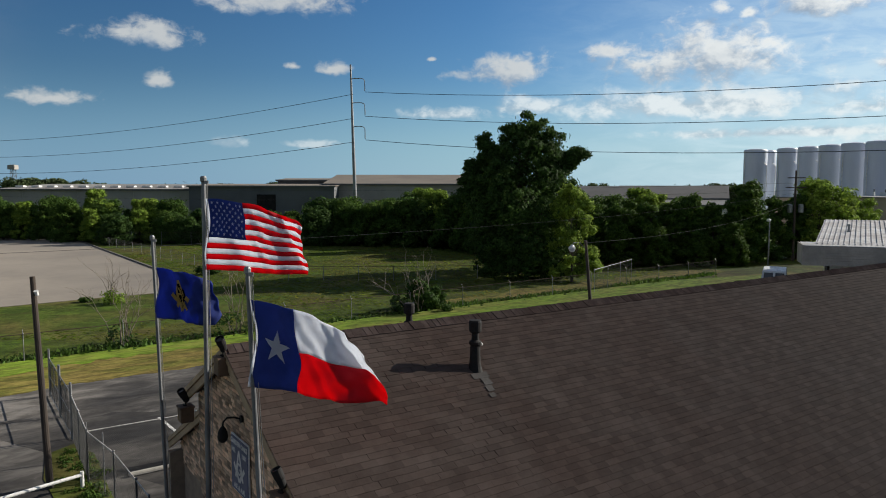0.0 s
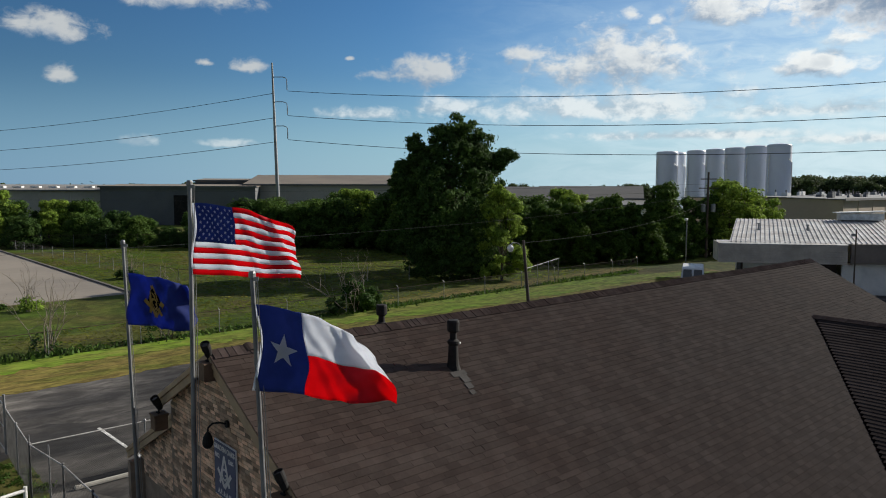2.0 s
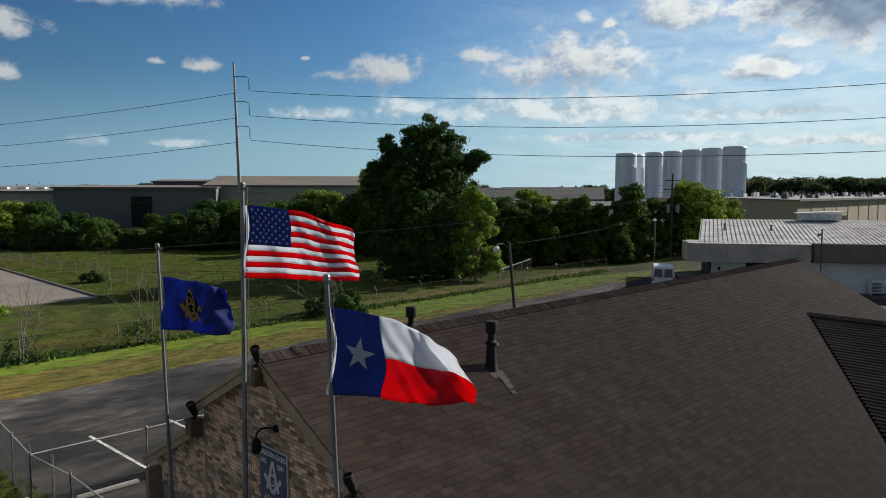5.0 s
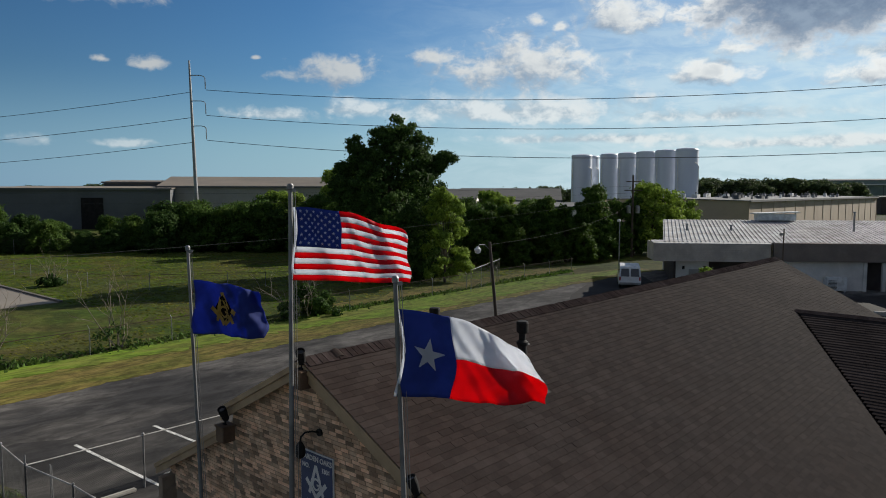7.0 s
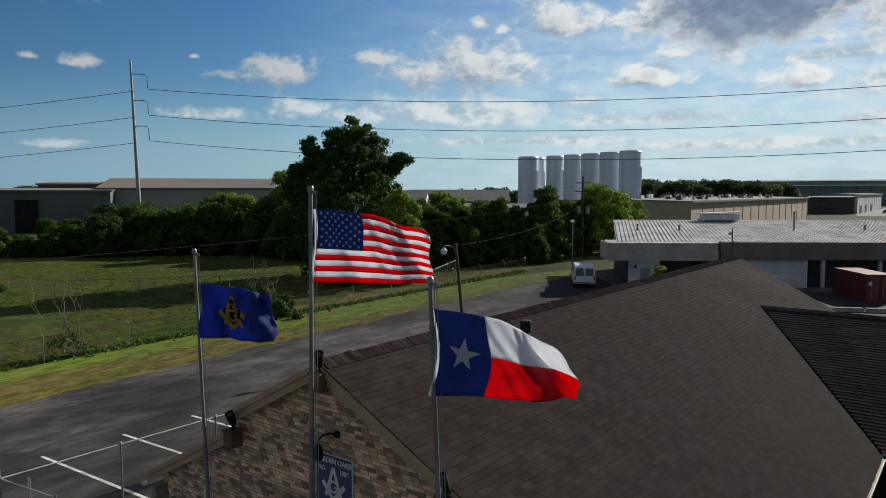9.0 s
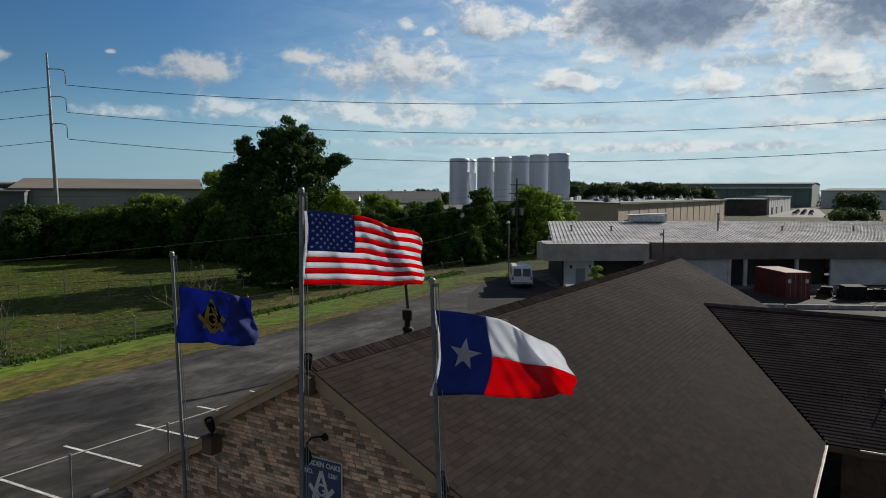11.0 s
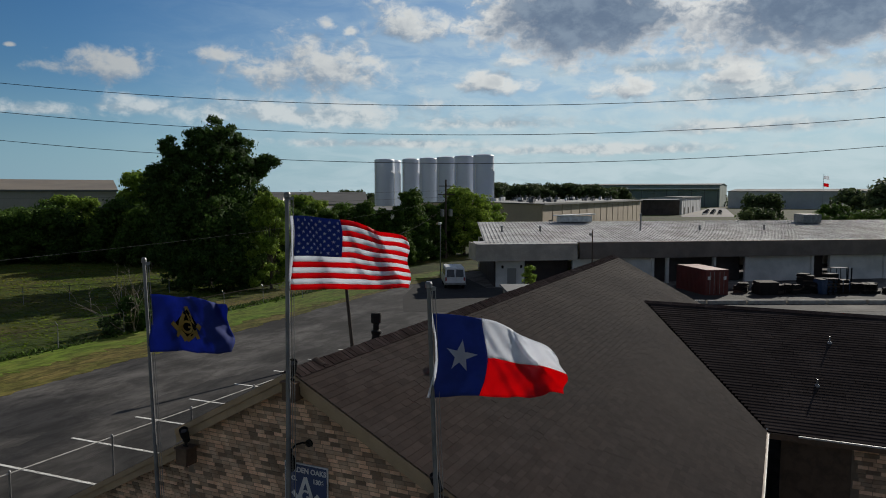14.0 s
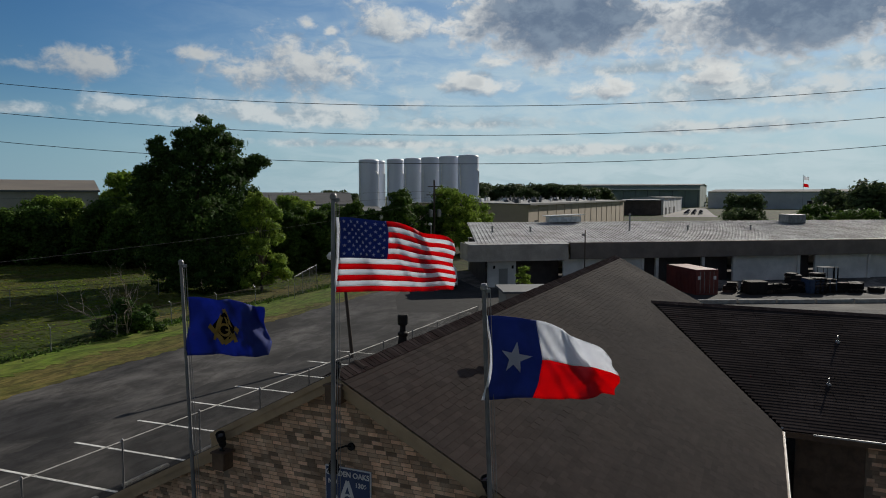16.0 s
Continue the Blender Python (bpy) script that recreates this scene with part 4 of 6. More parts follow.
canton = cloth_part("canton", c.patch(0.0, 0.40, 0.0, 7 / 13, 20, 10), M["blue"], us, "blue canton with white stars")
for row in range(9):
    for col in range(6 - row % 2):
        star(c, 0.40 * (2 * col + 1 + row % 2) / 12, 7 / 13 * (row + 1) / 10, 0.036, 1, canton, M["white"])
cloth_part("heading", c.patch(-0.025, 0.0, 0.0, 1.0, 2, 12), M["white"], us, "white heading band")

# lone star flag
c = Cloth(2.40, 1.30, 0.10, 1.35, 0.16, 2.2, 0.4, 0.34, 0.90, 0.58)
tx = flag_at("state_flag", "lone star flag with blue, white and red fields", along(TX, 8.30) + Vector((0.06, -0.03, 0)))
field = cloth_part("blue_field", c.patch(0.0, 0.36, 0.0, 1.0, 20, 20), M["blue"], tx, "blue field with one white star")
cloth_part("white_field", c.patch(0.36, 1.0, 0.0, 0.5, 36, 12), M["white"], tx, "white upper field")
cloth_part("red_field", c.patch(0.36, 1.0, 0.5, 1.0, 36, 12), M["red"], tx, "red lower field")
cloth_part("heading", c.patch(-0.02, 0.0, 0.0, 1.0, 2, 20), M["white"], tx, "white heading band")
star(c, 0.185, 0.5, 0.27, 1, field, M["white"], 0.12)

# lodge flag
c = Cloth(1.72, 1.10, 0.10, 1.3, 0.17, 1.1, 0.4, 0.10, 0.86, 0.15)
lf = flag_at("lodge_flag", "blue lodge flag with a gold emblem", along(LB, 8.22) + Vector((0.05, -0.03, 0)))
cloth = cloth_part("cloth", c.patch(0.0, 1.0, 0.0, 1.0, 36, 20), M["lodge_blue"], lf)
for lift in (0.008, -0.008):
    bm = bmesh.new()
    grid = [[bm.verts.new(c.at(0.45 + 0.075 * (a + b), 0.5 + 0.15 * (a - b), lift)) for b in [k / 5 - 1 for k in range(11)]] for a in [k / 5 - 1 for k in range(11)]]
    for p in range(10):
        for q in range(10):
            bm.faces.new((grid[p][q], grid[p + 1][q], grid[p + 1][q + 1], grid[p][q + 1]))
    part("emblem_ground", bm, M["emblem_dark"], cloth, "dark emblem ground")
    emblem(cloth, 1.35, 0, lambda x, y: c.at(0.45 + x / c.fly, 0.5 - y / c.hoist, lift * 2), M["gold"])


# ---- drive: lines, kerbs, fences, poles ----
def stall_line(p, q, wide=0.13):
    p, q = Vector((*p, 0.0)), Vector((*q, 0.0))
    bm = bmesh.new()
    d = (q - p).normalized()
    n = Vector((-d.y, d.x, 0)) * wide / 2
    top = Vector((0, 0, 0.044))
    solid(bm, [p + n + top, p - n + top, q - n + top, q + n + top], 0.012)
    return structure("stall_line", bm, M["line"], "worn white painted parking stall line", "road marking")


for a in range(9):
    p = Vector((-12.95, 30.6)) + a * Vector((2.62, 1.77))
    stall_line(p, p + Vector((4.4, -5.5)))
for mid, long in (((-10.6, 24.85), 2.0), ((-8.25, 27.05), 2.0), ((-5.75, 28.9), 2.1), ((-3.1, 30.65), 1.8)):
    bm = bmesh.new()
    box(bm, (0, 0, 0.08), (long, 0.17, 0.13), None, 0.03)
    k = tagged(new("wheel_stop", link_mesh("wheel_stop", bm, M["concrete"])), "white concrete wheel stop on the asphalt", "wheel stop", "wheel stops")
    k.matrix_world = pose(*mid, 0.03, 0, 0, 36)


def chain_fence(name, points, tall, label, spacing=3.2, barbs=False, mesh=True, brace=(), step=0.075, rail="galv"):
    """Posts, rails and woven wire along a line of corners."""
    f = thing(name, label, "fence", Matrix.Translation((*points[0], 0)))
    o = Vector((*points[0], 0))
    wires = []
    for a, b in zip(points, points[1:]):
        a, b = Vector((*a, 0)) - o, Vector((*b, 0)) - o
        n = max(1, round((b - a).length / spacing))
        for k in range(n + 1):
            p = a.lerp(b, k / n)
            bm = bmesh.new()
            tube(bm, p, p + Vector((0, 0, tall + 0.05)), 0.032, 0.032, 8)
            lathe(bm, [(0.04, 0.0), (0.04, 0.03), (0.015, 0.06)], 8, p + Vector((0, 0, tall + 0.03)))
            if barbs:
                tube(bm, p + Vector((0, 0, tall)), p + Vector((-0.12, 0.16, tall + 0.26)), 0.018, 0.014, 6)
            part("post", bm, M["galv"], f)
        bm = bmesh.new()
        tube(bm, a + Vector((0, 0, tall)), b + Vector((0, 0, tall)), 0.022, 0.022, 8)
        part("top_rail", bm, M[rail], f)
        d, long = (b - a).normalized(), (b - a).length
        s = -tall
        while mesh and s < long:
            for up in (1, -1):
                s0, s1 = max(s, 0.0), min(s + tall, long)
                z0, z1 = s0 - s, s1 - s
                if up < 0:
                    z0, z1 = tall - z0, tall - z1
                if s1 > s0:
                    wires.append((a + d * s0 + Vector((0, 0, z0)), a + d * s1 + Vector((0, 0, z1))))
            s += step
    if wires:
        verts, faces = [], []
        for p, q in wires:
            i = len(verts)
            for c in (p, q):
                verts += [(c.x + 0.003, c.y, c.z), (c.x - 0.002, c.y + 0.003, c.z), (c.x - 0.002, c.y - 0.003, c.z)]
            faces += [(i, i + 1, i + 4, i + 3), (i + 1, i + 2, i + 5, i + 4), (i + 2, i, i + 3, i + 5)]
        me = bpy.data.meshes.new("woven_wire")
        me.from_pydata([tuple(v) for v in verts], [], faces)
        me.materials.append(M["wire_light"])
        ob = new("woven_wire", me)
        ob.parent = f
        tagged(ob, "grey woven chain-link wire", kind="stuff")
    for p, q in brace:
        bm = bmesh.new()
        tube(bm, Vector(p) - o, Vector(q) - o, 0.02, 0.02, 6)
        part("brace", bm, M["galv"], f)
    return f


def lodge_xy(x, y):
    p = LODGE @ Vector((x, y, 0))
    return (p.x, p.y)


C0, C1 = (-12.5, 23.7), (19.8, 46.1)
chain_fence("chain_fence", [C0, C1], 1.83, "galvanised chain-link fence between the lodge and parking stalls", 3.57, rail="gutter", brace=[((*C0, 2.15), (*C0, 0.0))])
chain_fence("chain_fence", [C0, (-10.7, 21.8), (-9.1, 19.75), (-8.3, 18.7)], 1.83, "rusty chain-link fence beside the lodge entrance", 2.3, step=0.16, rail="gutter", brace=[((-11.62, 23.0, 2.05), (-11.62, 23.0, 0.0)), ((-11.55, 22.88, 2.05), (-11.55, 22.88, 0.0))])
chain_fence("chain_fence", [(-15.2, 27.8), C0], 1.83, "short chain-link fence beside the drive gate", 2.45, rail="gutter")
for k, (p, q) in enumerate((((-15.3, 27.95), (-17.2, 30.6)), ((-17.3, 30.75), (-19.4, 33.7)))):
    g = thing("chain_gate", "closed galvanised chain-link gate leaf across the drive", "gate", Matrix.Translation((*p, 0)), "drive gate leaves")
    d = Vector((q[0] - p[0], q[1] - p[1], 0))
    for s, tall, r in ((0, 2.3, 0.05), (0.04, 1.9, 0.025), (0.5, 1.9, 0.02), (0.97, 1.9, 0.025), (1.0, 2.3, 0.05)):
        bm = bmesh.new()
        tube(bm, d * s, d * s + Vector((0, 0, tall)), r, r, 8)
        part("post", bm, M["galv"], g)
    for z in (0.12, 1.0, 1.88):
        bm = bmesh.new()
        tube(bm, d * 0.04 + Vector((0, 0, z)), d * 0.97 + Vector((0, 0, z)), 0.022, 0.022, 8)
        part("rail", bm, M["galv"], g)
    bm = bmesh.new()
    for i in range(24):
        for a, b in ((0, 1), (1, 0)):
            s = 0.04 + 0.93 * i / 24
            tube(bm, d * s + Vector((0, 0, 0.12 + 1.76 * a)), d * min(s + 0.3, 0.97) + Vector((0, 0, 0.12 + 1.76 * b)), 0.004, 0.004, 3, False)
    part("woven_wire", bm, M["wire_light"], g, kind="stuff")
# white pipe rails by the entrance
for pts in ([(-15.7, 19.5), (-14.1, 21.4), (-12.5, 23.3)],):
    r = thing("pipe_rail", "low white painted pipe barrier on short posts", "barrier", Matrix.Translation((*pts[0], 0)))
    o = Vector((*pts[0], 0))
    for p in pts:
        bm = bmesh.new()
        tube(bm, Vector((*p, 0)) - o, Vector((*p, 0.62)) - o, 0.06, 0.06, 10)
        part("post", bm, M["white_metal"], r)
    bm = bmesh.new()
    path_tube(bm, [Vector((*p, 0.5)) - o for p in pts], 0.055, 10)
    part("rail", bm, M["white_metal"], r)

r = np.random.RandomState(31)
blobs = [(*Vector((-14.4, 26.6)).lerp(Vector((-11.4, 22.0)), k / 40) + Vector((r.normal(0, 0.35), r.normal(0, 0.35))), 0.06, r.uniform(0.12, 0.32), 0.45) for k in range(41)]
# long fence by the ditch, and the field fences behind it
chain_fence("field_fence", [on_road(-48, 33.6)[:2], on_road(70, 34.2)[:2]], 1.55, "rusty wire field fence on thin pale posts along the ditch", 5.3, barbs=True, step=0.16, rail="rust")
chain_fence("lot_fence", [(-60, 122), (-21.5, 76.5), (-6.5, 76.5), (16, 80)], 1.5, "grey chain-link fence across the far lawn", 4.2, step=0.2, rail="rust")
chain_fence("lot_fence", [(-60, 122), (-20, 124)], 2.2, "grey chain-link fence before the thicket", 5.0, step=0.25, rail="rust")
chain_fence("lot_fence", [(13.2, 68), (19.2, 78)], 2.2, "pale chain-link fence beside the big tree", 3.6, step=0.2)


def sagging(a, b, sag, n=24):
    a, b = Vector(a), Vector(b)
    return [a.lerp(b, k / n) - Vector((0, 0, 4 * sag * (k / n) * (1 - k / n))) for k in range(n + 1)]


def cable(a, b, sag, r, label, material=None):
    bm = bmesh.new()
    path_tube(bm, sagging(a, b, sag), r, 4)
    return tagged(new("cable", link_mesh("cable", bm, material or M["wire"])), label, "cable", "overhead cables")


# wooden pole by the gate
p = thing("wooden_pole", "dark weathered leaning wooden pole by the drive", "pole", Matrix.Translation((-13.6, 23.35, 0)))
bm = bmesh.new()
tube(bm, (0, 0, 0), (-0.32, 0.1, 7.05), 0.12, 0.085, 12)
part("shaft", bm, M["timber"], p)
bm = bmesh.new()
tube(bm, (-0.16, 0.04, 6.45), (-0.16, -0.02, 6.6), 0.05, 0.07, 10)
part("insulator", bm, M["white_metal"], p, "white insulator knob")

# street lamp on a leaning pole
p = thing("street_lamp", "leaning wooden pole with a small white area lamp", "street lamp", Matrix.Translation((8.15, 42.55, 0)))
bm = bmesh.new()
tube(bm, (0, 0, 0), (-0.62, 0.14, 6.85), 0.12, 0.085, 12)
part("pole", bm, M["timber"], p)
bm = bmesh.new()
path_tube(bm, [(-0.6, 0.14, 6.35), (-0.95, 0.05, 6.7), (-1.35, -0.1, 6.72), (-1.45, -0.12, 6.6)], 0.025, 6)
part("arm", bm, M["galv"], p)
bm = bmesh.new()
lathe(bm, [(0.03, 0.12), (0.10, 0.10), (0.13, 0.02), (0.20, -0.02), (0.21, -0.10), (0.16, -0.26), (0.05, -0.32)], 14, (-1.45, -0.12, 6.5))
part("lamp_head", bm, M["white_metal"], p, "white lamp head")

p = thing("street_lamp", "slender grey pole lamp behind the parked van", "street lamp", Matrix.Translation((33.6, 77.3, 0)))
bm = bmesh.new()
tube(bm, (0, 0, 0), (0, 0, 6.4), 0.08, 0.06, 10)
part("pole", bm, M["galv"], p)
bm = bmesh.new()
lathe(bm, [(0.05, 0.0), (0.22, 0.06), (0.22, 0.22), (0.1, 0.32)], 12, (-0.1, 0, 6.35))
part("lamp_head", bm, M["white_metal"], p, "white lamp head")

p = thing("utility_pole", "dark wooden utility pole with crossarms and transformers", "utility pole", Matrix.Translation((46.4, 98.7, 0)))
bm = bmesh.new()
tube(bm, (0, 0, 0), (0, 0, 12.3), 0.2, 0.13, 12)
part("shaft", bm, M["timber"], p)
for z, w2 in ((11.3, 1.1), (10.0, 1.3)):
    bm = bmesh.new()
    box(bm, (0, -0.15, z), (2 * w2, 0.12, 0.14), Euler((0, 0, radians(-25))).to_matrix())
    part("crossarm", bm, M["timber"], p)
for x in (-0.75, 0.75):
    bm = bmesh.new()
    lathe(bm, [(0.3, 0), (0.33, 0.05), (0.33, 1.05), (0.2, 1.15)], 14, (x, -0.2, 6.6))
    part("transformer", bm, M["galv"], p, "grey can transformer")
cable((46.4, 98.7, 9.3), (-50.5, -2.3, 8.5), 1.84, 0.009, "thin pale grey cable across the lawn", M["cable_grey"])
cable((46.4, 98.7, 8.2), (7.55, 42.7, 6.7), 0.9, 0.010, "thin pale grey service cable to the street lamp pole", M["cable_grey"])
cable((46.4, 98.7, 10.6), (-90, 118, 10.2), 1.0, 0.013, "thin pale grey cable before the thicket", M["cable_grey"])
cable((46.4, 98.7, 9.6), (-90, 114, 8.9), 1.2, 0.013, "thin pale grey cable before the thicket", M["cable_grey"])

# transmission pole
T = Vector((-22.9, 170.3, 0))
LINE = Vector((math.cos(radians(-30)), math.sin(radians(-30)), 0))
p = thing("transmission_pole", "tall tapered grey steel transmission pole with three bent arms", "power pole", Matrix.Translation(T))
bm = bmesh.new()
tube(bm, (0, 0, 0), (-1.0, 0, 38.4), 0.52, 0.19, 14)
part("shaft", bm, M["tower"], p)
out = Vector((1, 0, 0))
ends = []
for z in (35.2, 29.6, 24.1):
    bm = bmesh.new()
    path_tube(bm, [Vector((-0.026 * z, 0, z)), Vector((1.3, 0, z + 0.05)), Vector((2.0, 0, z - 0.15)), Vector((2.25, 0, z - 0.5)), Vector((2.3, 0, z - 2.9))], 0.10, 6)
    arm = part("arm", bm, M["tower"], p)
    bm = bmesh.new()
    for k in range(7):
        lathe(bm, [(0.06, 0), (0.17, 0.04), (0.06, 0.1)], 8, (2.3, 0, z - 1.5 - 0.22 * k))
    part("insulator", bm, M["tower"], arm)
    ends.append(T + Vector((2.4, 0, z - 3.1)))
for e in ends:
    cable(e, e + LINE * 195, 5.0, 0.055, "high voltage conductor hanging from the transmission pole")
    cable(e + Vector((-2.8, 0, -0.5)), e + Vector((-2.8, 0, 0)) - LINE * 280, 6.4, 0.055, "high voltage conductor hanging from the transmission pole")


# ---- plants ----
def leaf_mesh(name, blobs, count, size, material, seed, hollow=0.62, inner=1.0):
    """Small folded leaves scattered through rounded clumps."""
    r = np.random.RandomState(seed)
    b = np.array(blobs, float)                    # x, y, z, radius, squash
    weight = b[:, 3] ** 2 * np.where(b[:, 3] > 1.05, inner, 1.0)
    pick = r.choice(len(b), count, p=weight / weight.sum())
    d = r.normal(size=(count, 3))
    d /= np.linalg.norm(d, axis=1)[:, None]
    rad = b[pick, 3] * (hollow + (1.12 - hollow) * r.rand(count) ** 0.7)
    far_out = r.rand(count) < 0.2
    rad = np.where(far_out, rad * (1.0 + 0.4 * r.rand(count)), rad)
    bumpy = 1 + 0.22 * np.sin(7 * d[:, 0] + pick) * np.sin(6 * d[:, 1] + 2 * pick) * np.cos(5 * d[:, 2])
    mid = b[pick, :3] + d * (rad * bumpy)[:, None] * np.stack([np.ones(count), np.ones(count), b[pick, 4]], 1)
    s = size * (0.6 + 0.8 * r.rand(count))
    a = r.normal(size=(count, 3))
    a -= 0.75 * (a * d).sum(1)[:, None] * d
    a /= np.linalg.norm(a, axis=1)[:, None]
    c = np.cross(a, d + 0.45 * r.normal(size=(count, 3)))
    c /= np.linalg.norm(c, axis=1)[:, None] + 1e-9
    n = np.cross(a, c)
    tip, tail = mid + a * s[:, None], mid - a * s[:, None]
    lf, rt = mid + c * (0.55 * s)[:, None] + n * (0.25 * s)[:, None], mid - c * (0.55 * s)[:, None] + n * (0.25 * s)[:, None]
    verts = np.stack([tail, lf, tip, rt], 1).reshape(-1, 3)
    verts[:, 2] = np.maximum(verts[:, 2], 0.02)
    i = 4 * np.arange(count)
    faces = np.concatenate([np.stack([i, i + 1, i + 2], 1), np.stack([i, i + 2, i + 3], 1)])
    me = bpy.data.meshes.new(name)
    me.from_pydata(verts.tolist(), [], faces.tolist())
    me.materials.append(material)
    return me


def limbs(bm, base, tall, blobs, r0, seed, share=0.5):
    r = random.Random(seed)
    fork = Vector((0, 0, tall))
    pts = [Vector((0, 0, -0.1)), Vector((0.15 * r0, 0.1 * r0, tall * 0.5)), fork]
    tube(bm, pts[0], pts[1], r0, r0 * 0.8, 10)
    tube(bm, pts[1], pts[2], r0 * 0.8, r0 * 0.62, 10)
    for x, y, z, rad, q in blobs[:60]:
        if r.random() < share:
            p = Vector((0, 0, tall * r.uniform(0.5, 1.0)))
            q2 = Vector((x, y, z))
            mid = p.lerp(q2, 0.5) + Vector((r.uniform(-0.3, 0.3), r.uniform(-0.3, 0.3), 0.06 * (q2 - p).length))
            tube(bm, p, mid, r0 * 0.3, r0 * 0.2, 7)
            tube(bm, mid, q2, r0 * 0.2, r0 * 0.06, 6)
    return bm


def tree(name, label, at, trunk_h, r0, blobs, leaves, size, material, seed, category="tree", group="", hollow=0.62, inner=1.0):
    t = thing(name, label, category, at, group)
    bm = bmesh.new()
    limbs(bm, None, trunk_h, blobs, r0, seed)
    part("trunk", bm, M["bark"], t)
    ob = new("crown", leaf_mesh("crown", blobs, leaves, size, material, seed, hollow, inner))
    ob.parent = t
    return t


def clumps(n, wide, low, high, seed, r0=0.16, r1=0.30, lean=0.0, taper=0.35):
    """Clump centres filling an uneven crown."""
    r = random.Random(seed)
    out = []
    for k in range(n):
        h = r.random()
        spread = wide * (1 - taper * h) * math.sqrt(r.random())
        a = r.uniform(0, 2 * math.pi)
        rad = wide * r.uniform(r0, r1)
        out.append((spread * math.cos(a) + lean * h, spread * math.sin(a), low + (high - low) * h, rad, r.uniform(0.65, 0.95)))
    return out


# the big tree: a tall domed crown with a small lobe on either side over a broad deep skirt
r = random.Random(11)
big = []
for x, y, z, rad in ((0.7, -0.5, 16.9, 1.15), (2.3, -0.8, 16.1, 1.2), (-0.6, -0.6, 15.7, 1.3), (1.2, 1.0, 15.2, 1.8), (3.7, -0.4, 15.1, 1.25), (0.2, -2.0, 14.2, 1.7), (2.6, -1.6, 13.8, 1.6), (3.2, 1.2, 13.4, 1.5),
                     (-3.9, -0.8, 15.1, 0.7), (-3.3, -0.5, 14.3, 0.7), (-2.4, -0.2, 13.6, 1.1), (-3.9, -0.8, 13.2, 1.1), (6.1, -0.6, 13.6, 0.95), (6.9, -0.8, 13.9, 0.55), (5.5, -0.5, 12.7, 0.75), (4.6, -0.2, 11.9, 1.1),
                     (-5.2, -0.6, 12.0, 1.0), (-1.4, -2.2, 12.0, 1.9), (1.6, 1.5, 11.6, 2.3), (-3.9, 2.0, 11.4, 1.7), (-5.3, -1.0, 10.4, 1.3), (2.4, -2.8, 10.6, 1.9), (-2.6, -3.6, 10.0, 2.1), (4.6, -1.2, 10.2, 1.5), (-0.6, 4.0, 11.8, 2.2)):
    big.append((x, y, z, rad * 1.1, r.uniform(0.8, 0.98)))
for x, y, z, rad in ((-4.6, -1.5, 8.8, 1.5), (-3.6, -3.4, 7.8, 1.8), (-2.6, -5.0, 7.0, 2.0), (-0.2, -5.8, 7.4, 2.3), (2.6, -4.8, 6.8, 2.1), (4.4, -2.5, 7.6, 1.8), (5.0, 1.0, 8.4, 1.7), (3.4, 4.0, 8.0, 2.2), (-0.6, 5.0, 7.6, 2.4), (-3.4, 3.4, 7.0, 2.1),
                     (-3.8, -2.5, 5.2, 1.8), (-3.0, -4.0, 4.0, 1.9), (-2.0, -5.6, 3.6, 1.9), (0.4, -6.4, 3.4, 2.1), (3.0, -5.0, 3.2, 1.9), (4.6, -1.6, 3.6, 1.8), (4.0, 3.4, 4.0, 2.1), (-0.8, 5.4, 3.6, 2.1), (-3.2, 3.6, 3.4, 2.0),
                     (-2.6, -4.8, 1.5, 1.4), (-0.6, -6.2, 1.4, 1.5), (2.2, -5.4, 1.4, 1.5), (4.0, -3.0, 1.5, 1.5), (-3.4, -2.0, 1.7, 1.5)):
    big.append((x, y, z, rad * 1.1, r.uniform(0.8, 0.98)))
for x, y, z, rad, q in list(big):
    for k in range(int(6 + 4.5 * rad)):
        d = Vector((r.gauss(0, 1), r.gauss(0, 1), r.gauss(0, 0.9))).normalized() * rad * r.uniform(0.75, 1.12)
        big.append((x + d.x, y + d.y, max(0.4, z + d.z), r.uniform(0.28, 0.72), r.uniform(0.55, 0.85)))
tree("big_tree", "large dark green broadleaf tree with a full ragged crown", Matrix.Translation((7.3, 82.6, 0)), 7.5, 0.42, big, 105000, 0.17, M["leaf_dark"], 3, hollow=0.35, inner=0.42)
side = clumps(80, 2.9, 0.8, 10.2, 77, 0.11, 0.25, taper=0.55)
tree("side_tree", "light green leafy tree growing against the big tree", Matrix.Translation((12.4, 76.0, 0)), 3.2, 0.16, side, 20000, 0.16, M["leaf_light"], 78, hollow=0.4)

# thicket trees behind the lawn: four shapes, repeated
kinds = []
for k, (n, wide, low, high, mat) in enumerate(((90, 4.4, 0.7, 8.2, "leaf"), (84, 4.0, 0.6, 6.4, "leaf_dark"), (96, 4.8, 0.6, 7.4, "leaf"), (76, 3.2, 0.7, 9.0, "leaf_light"))):
    t = tree("thicket_tree", "dense dark green thicket tree behind the lawn", Matrix.Translation((-92 + 7 * k, 142, 0)), 3.2, 0.18, clumps(int(n * 1.6), wide, low, high, 20 + k, 0.10, 0.27, taper=0.6), 12000, 0.22, M[mat], 40 + k, group="thicket trees", hollow=0.35)
    kinds.append(t)
r = random.Random(8)
row = []
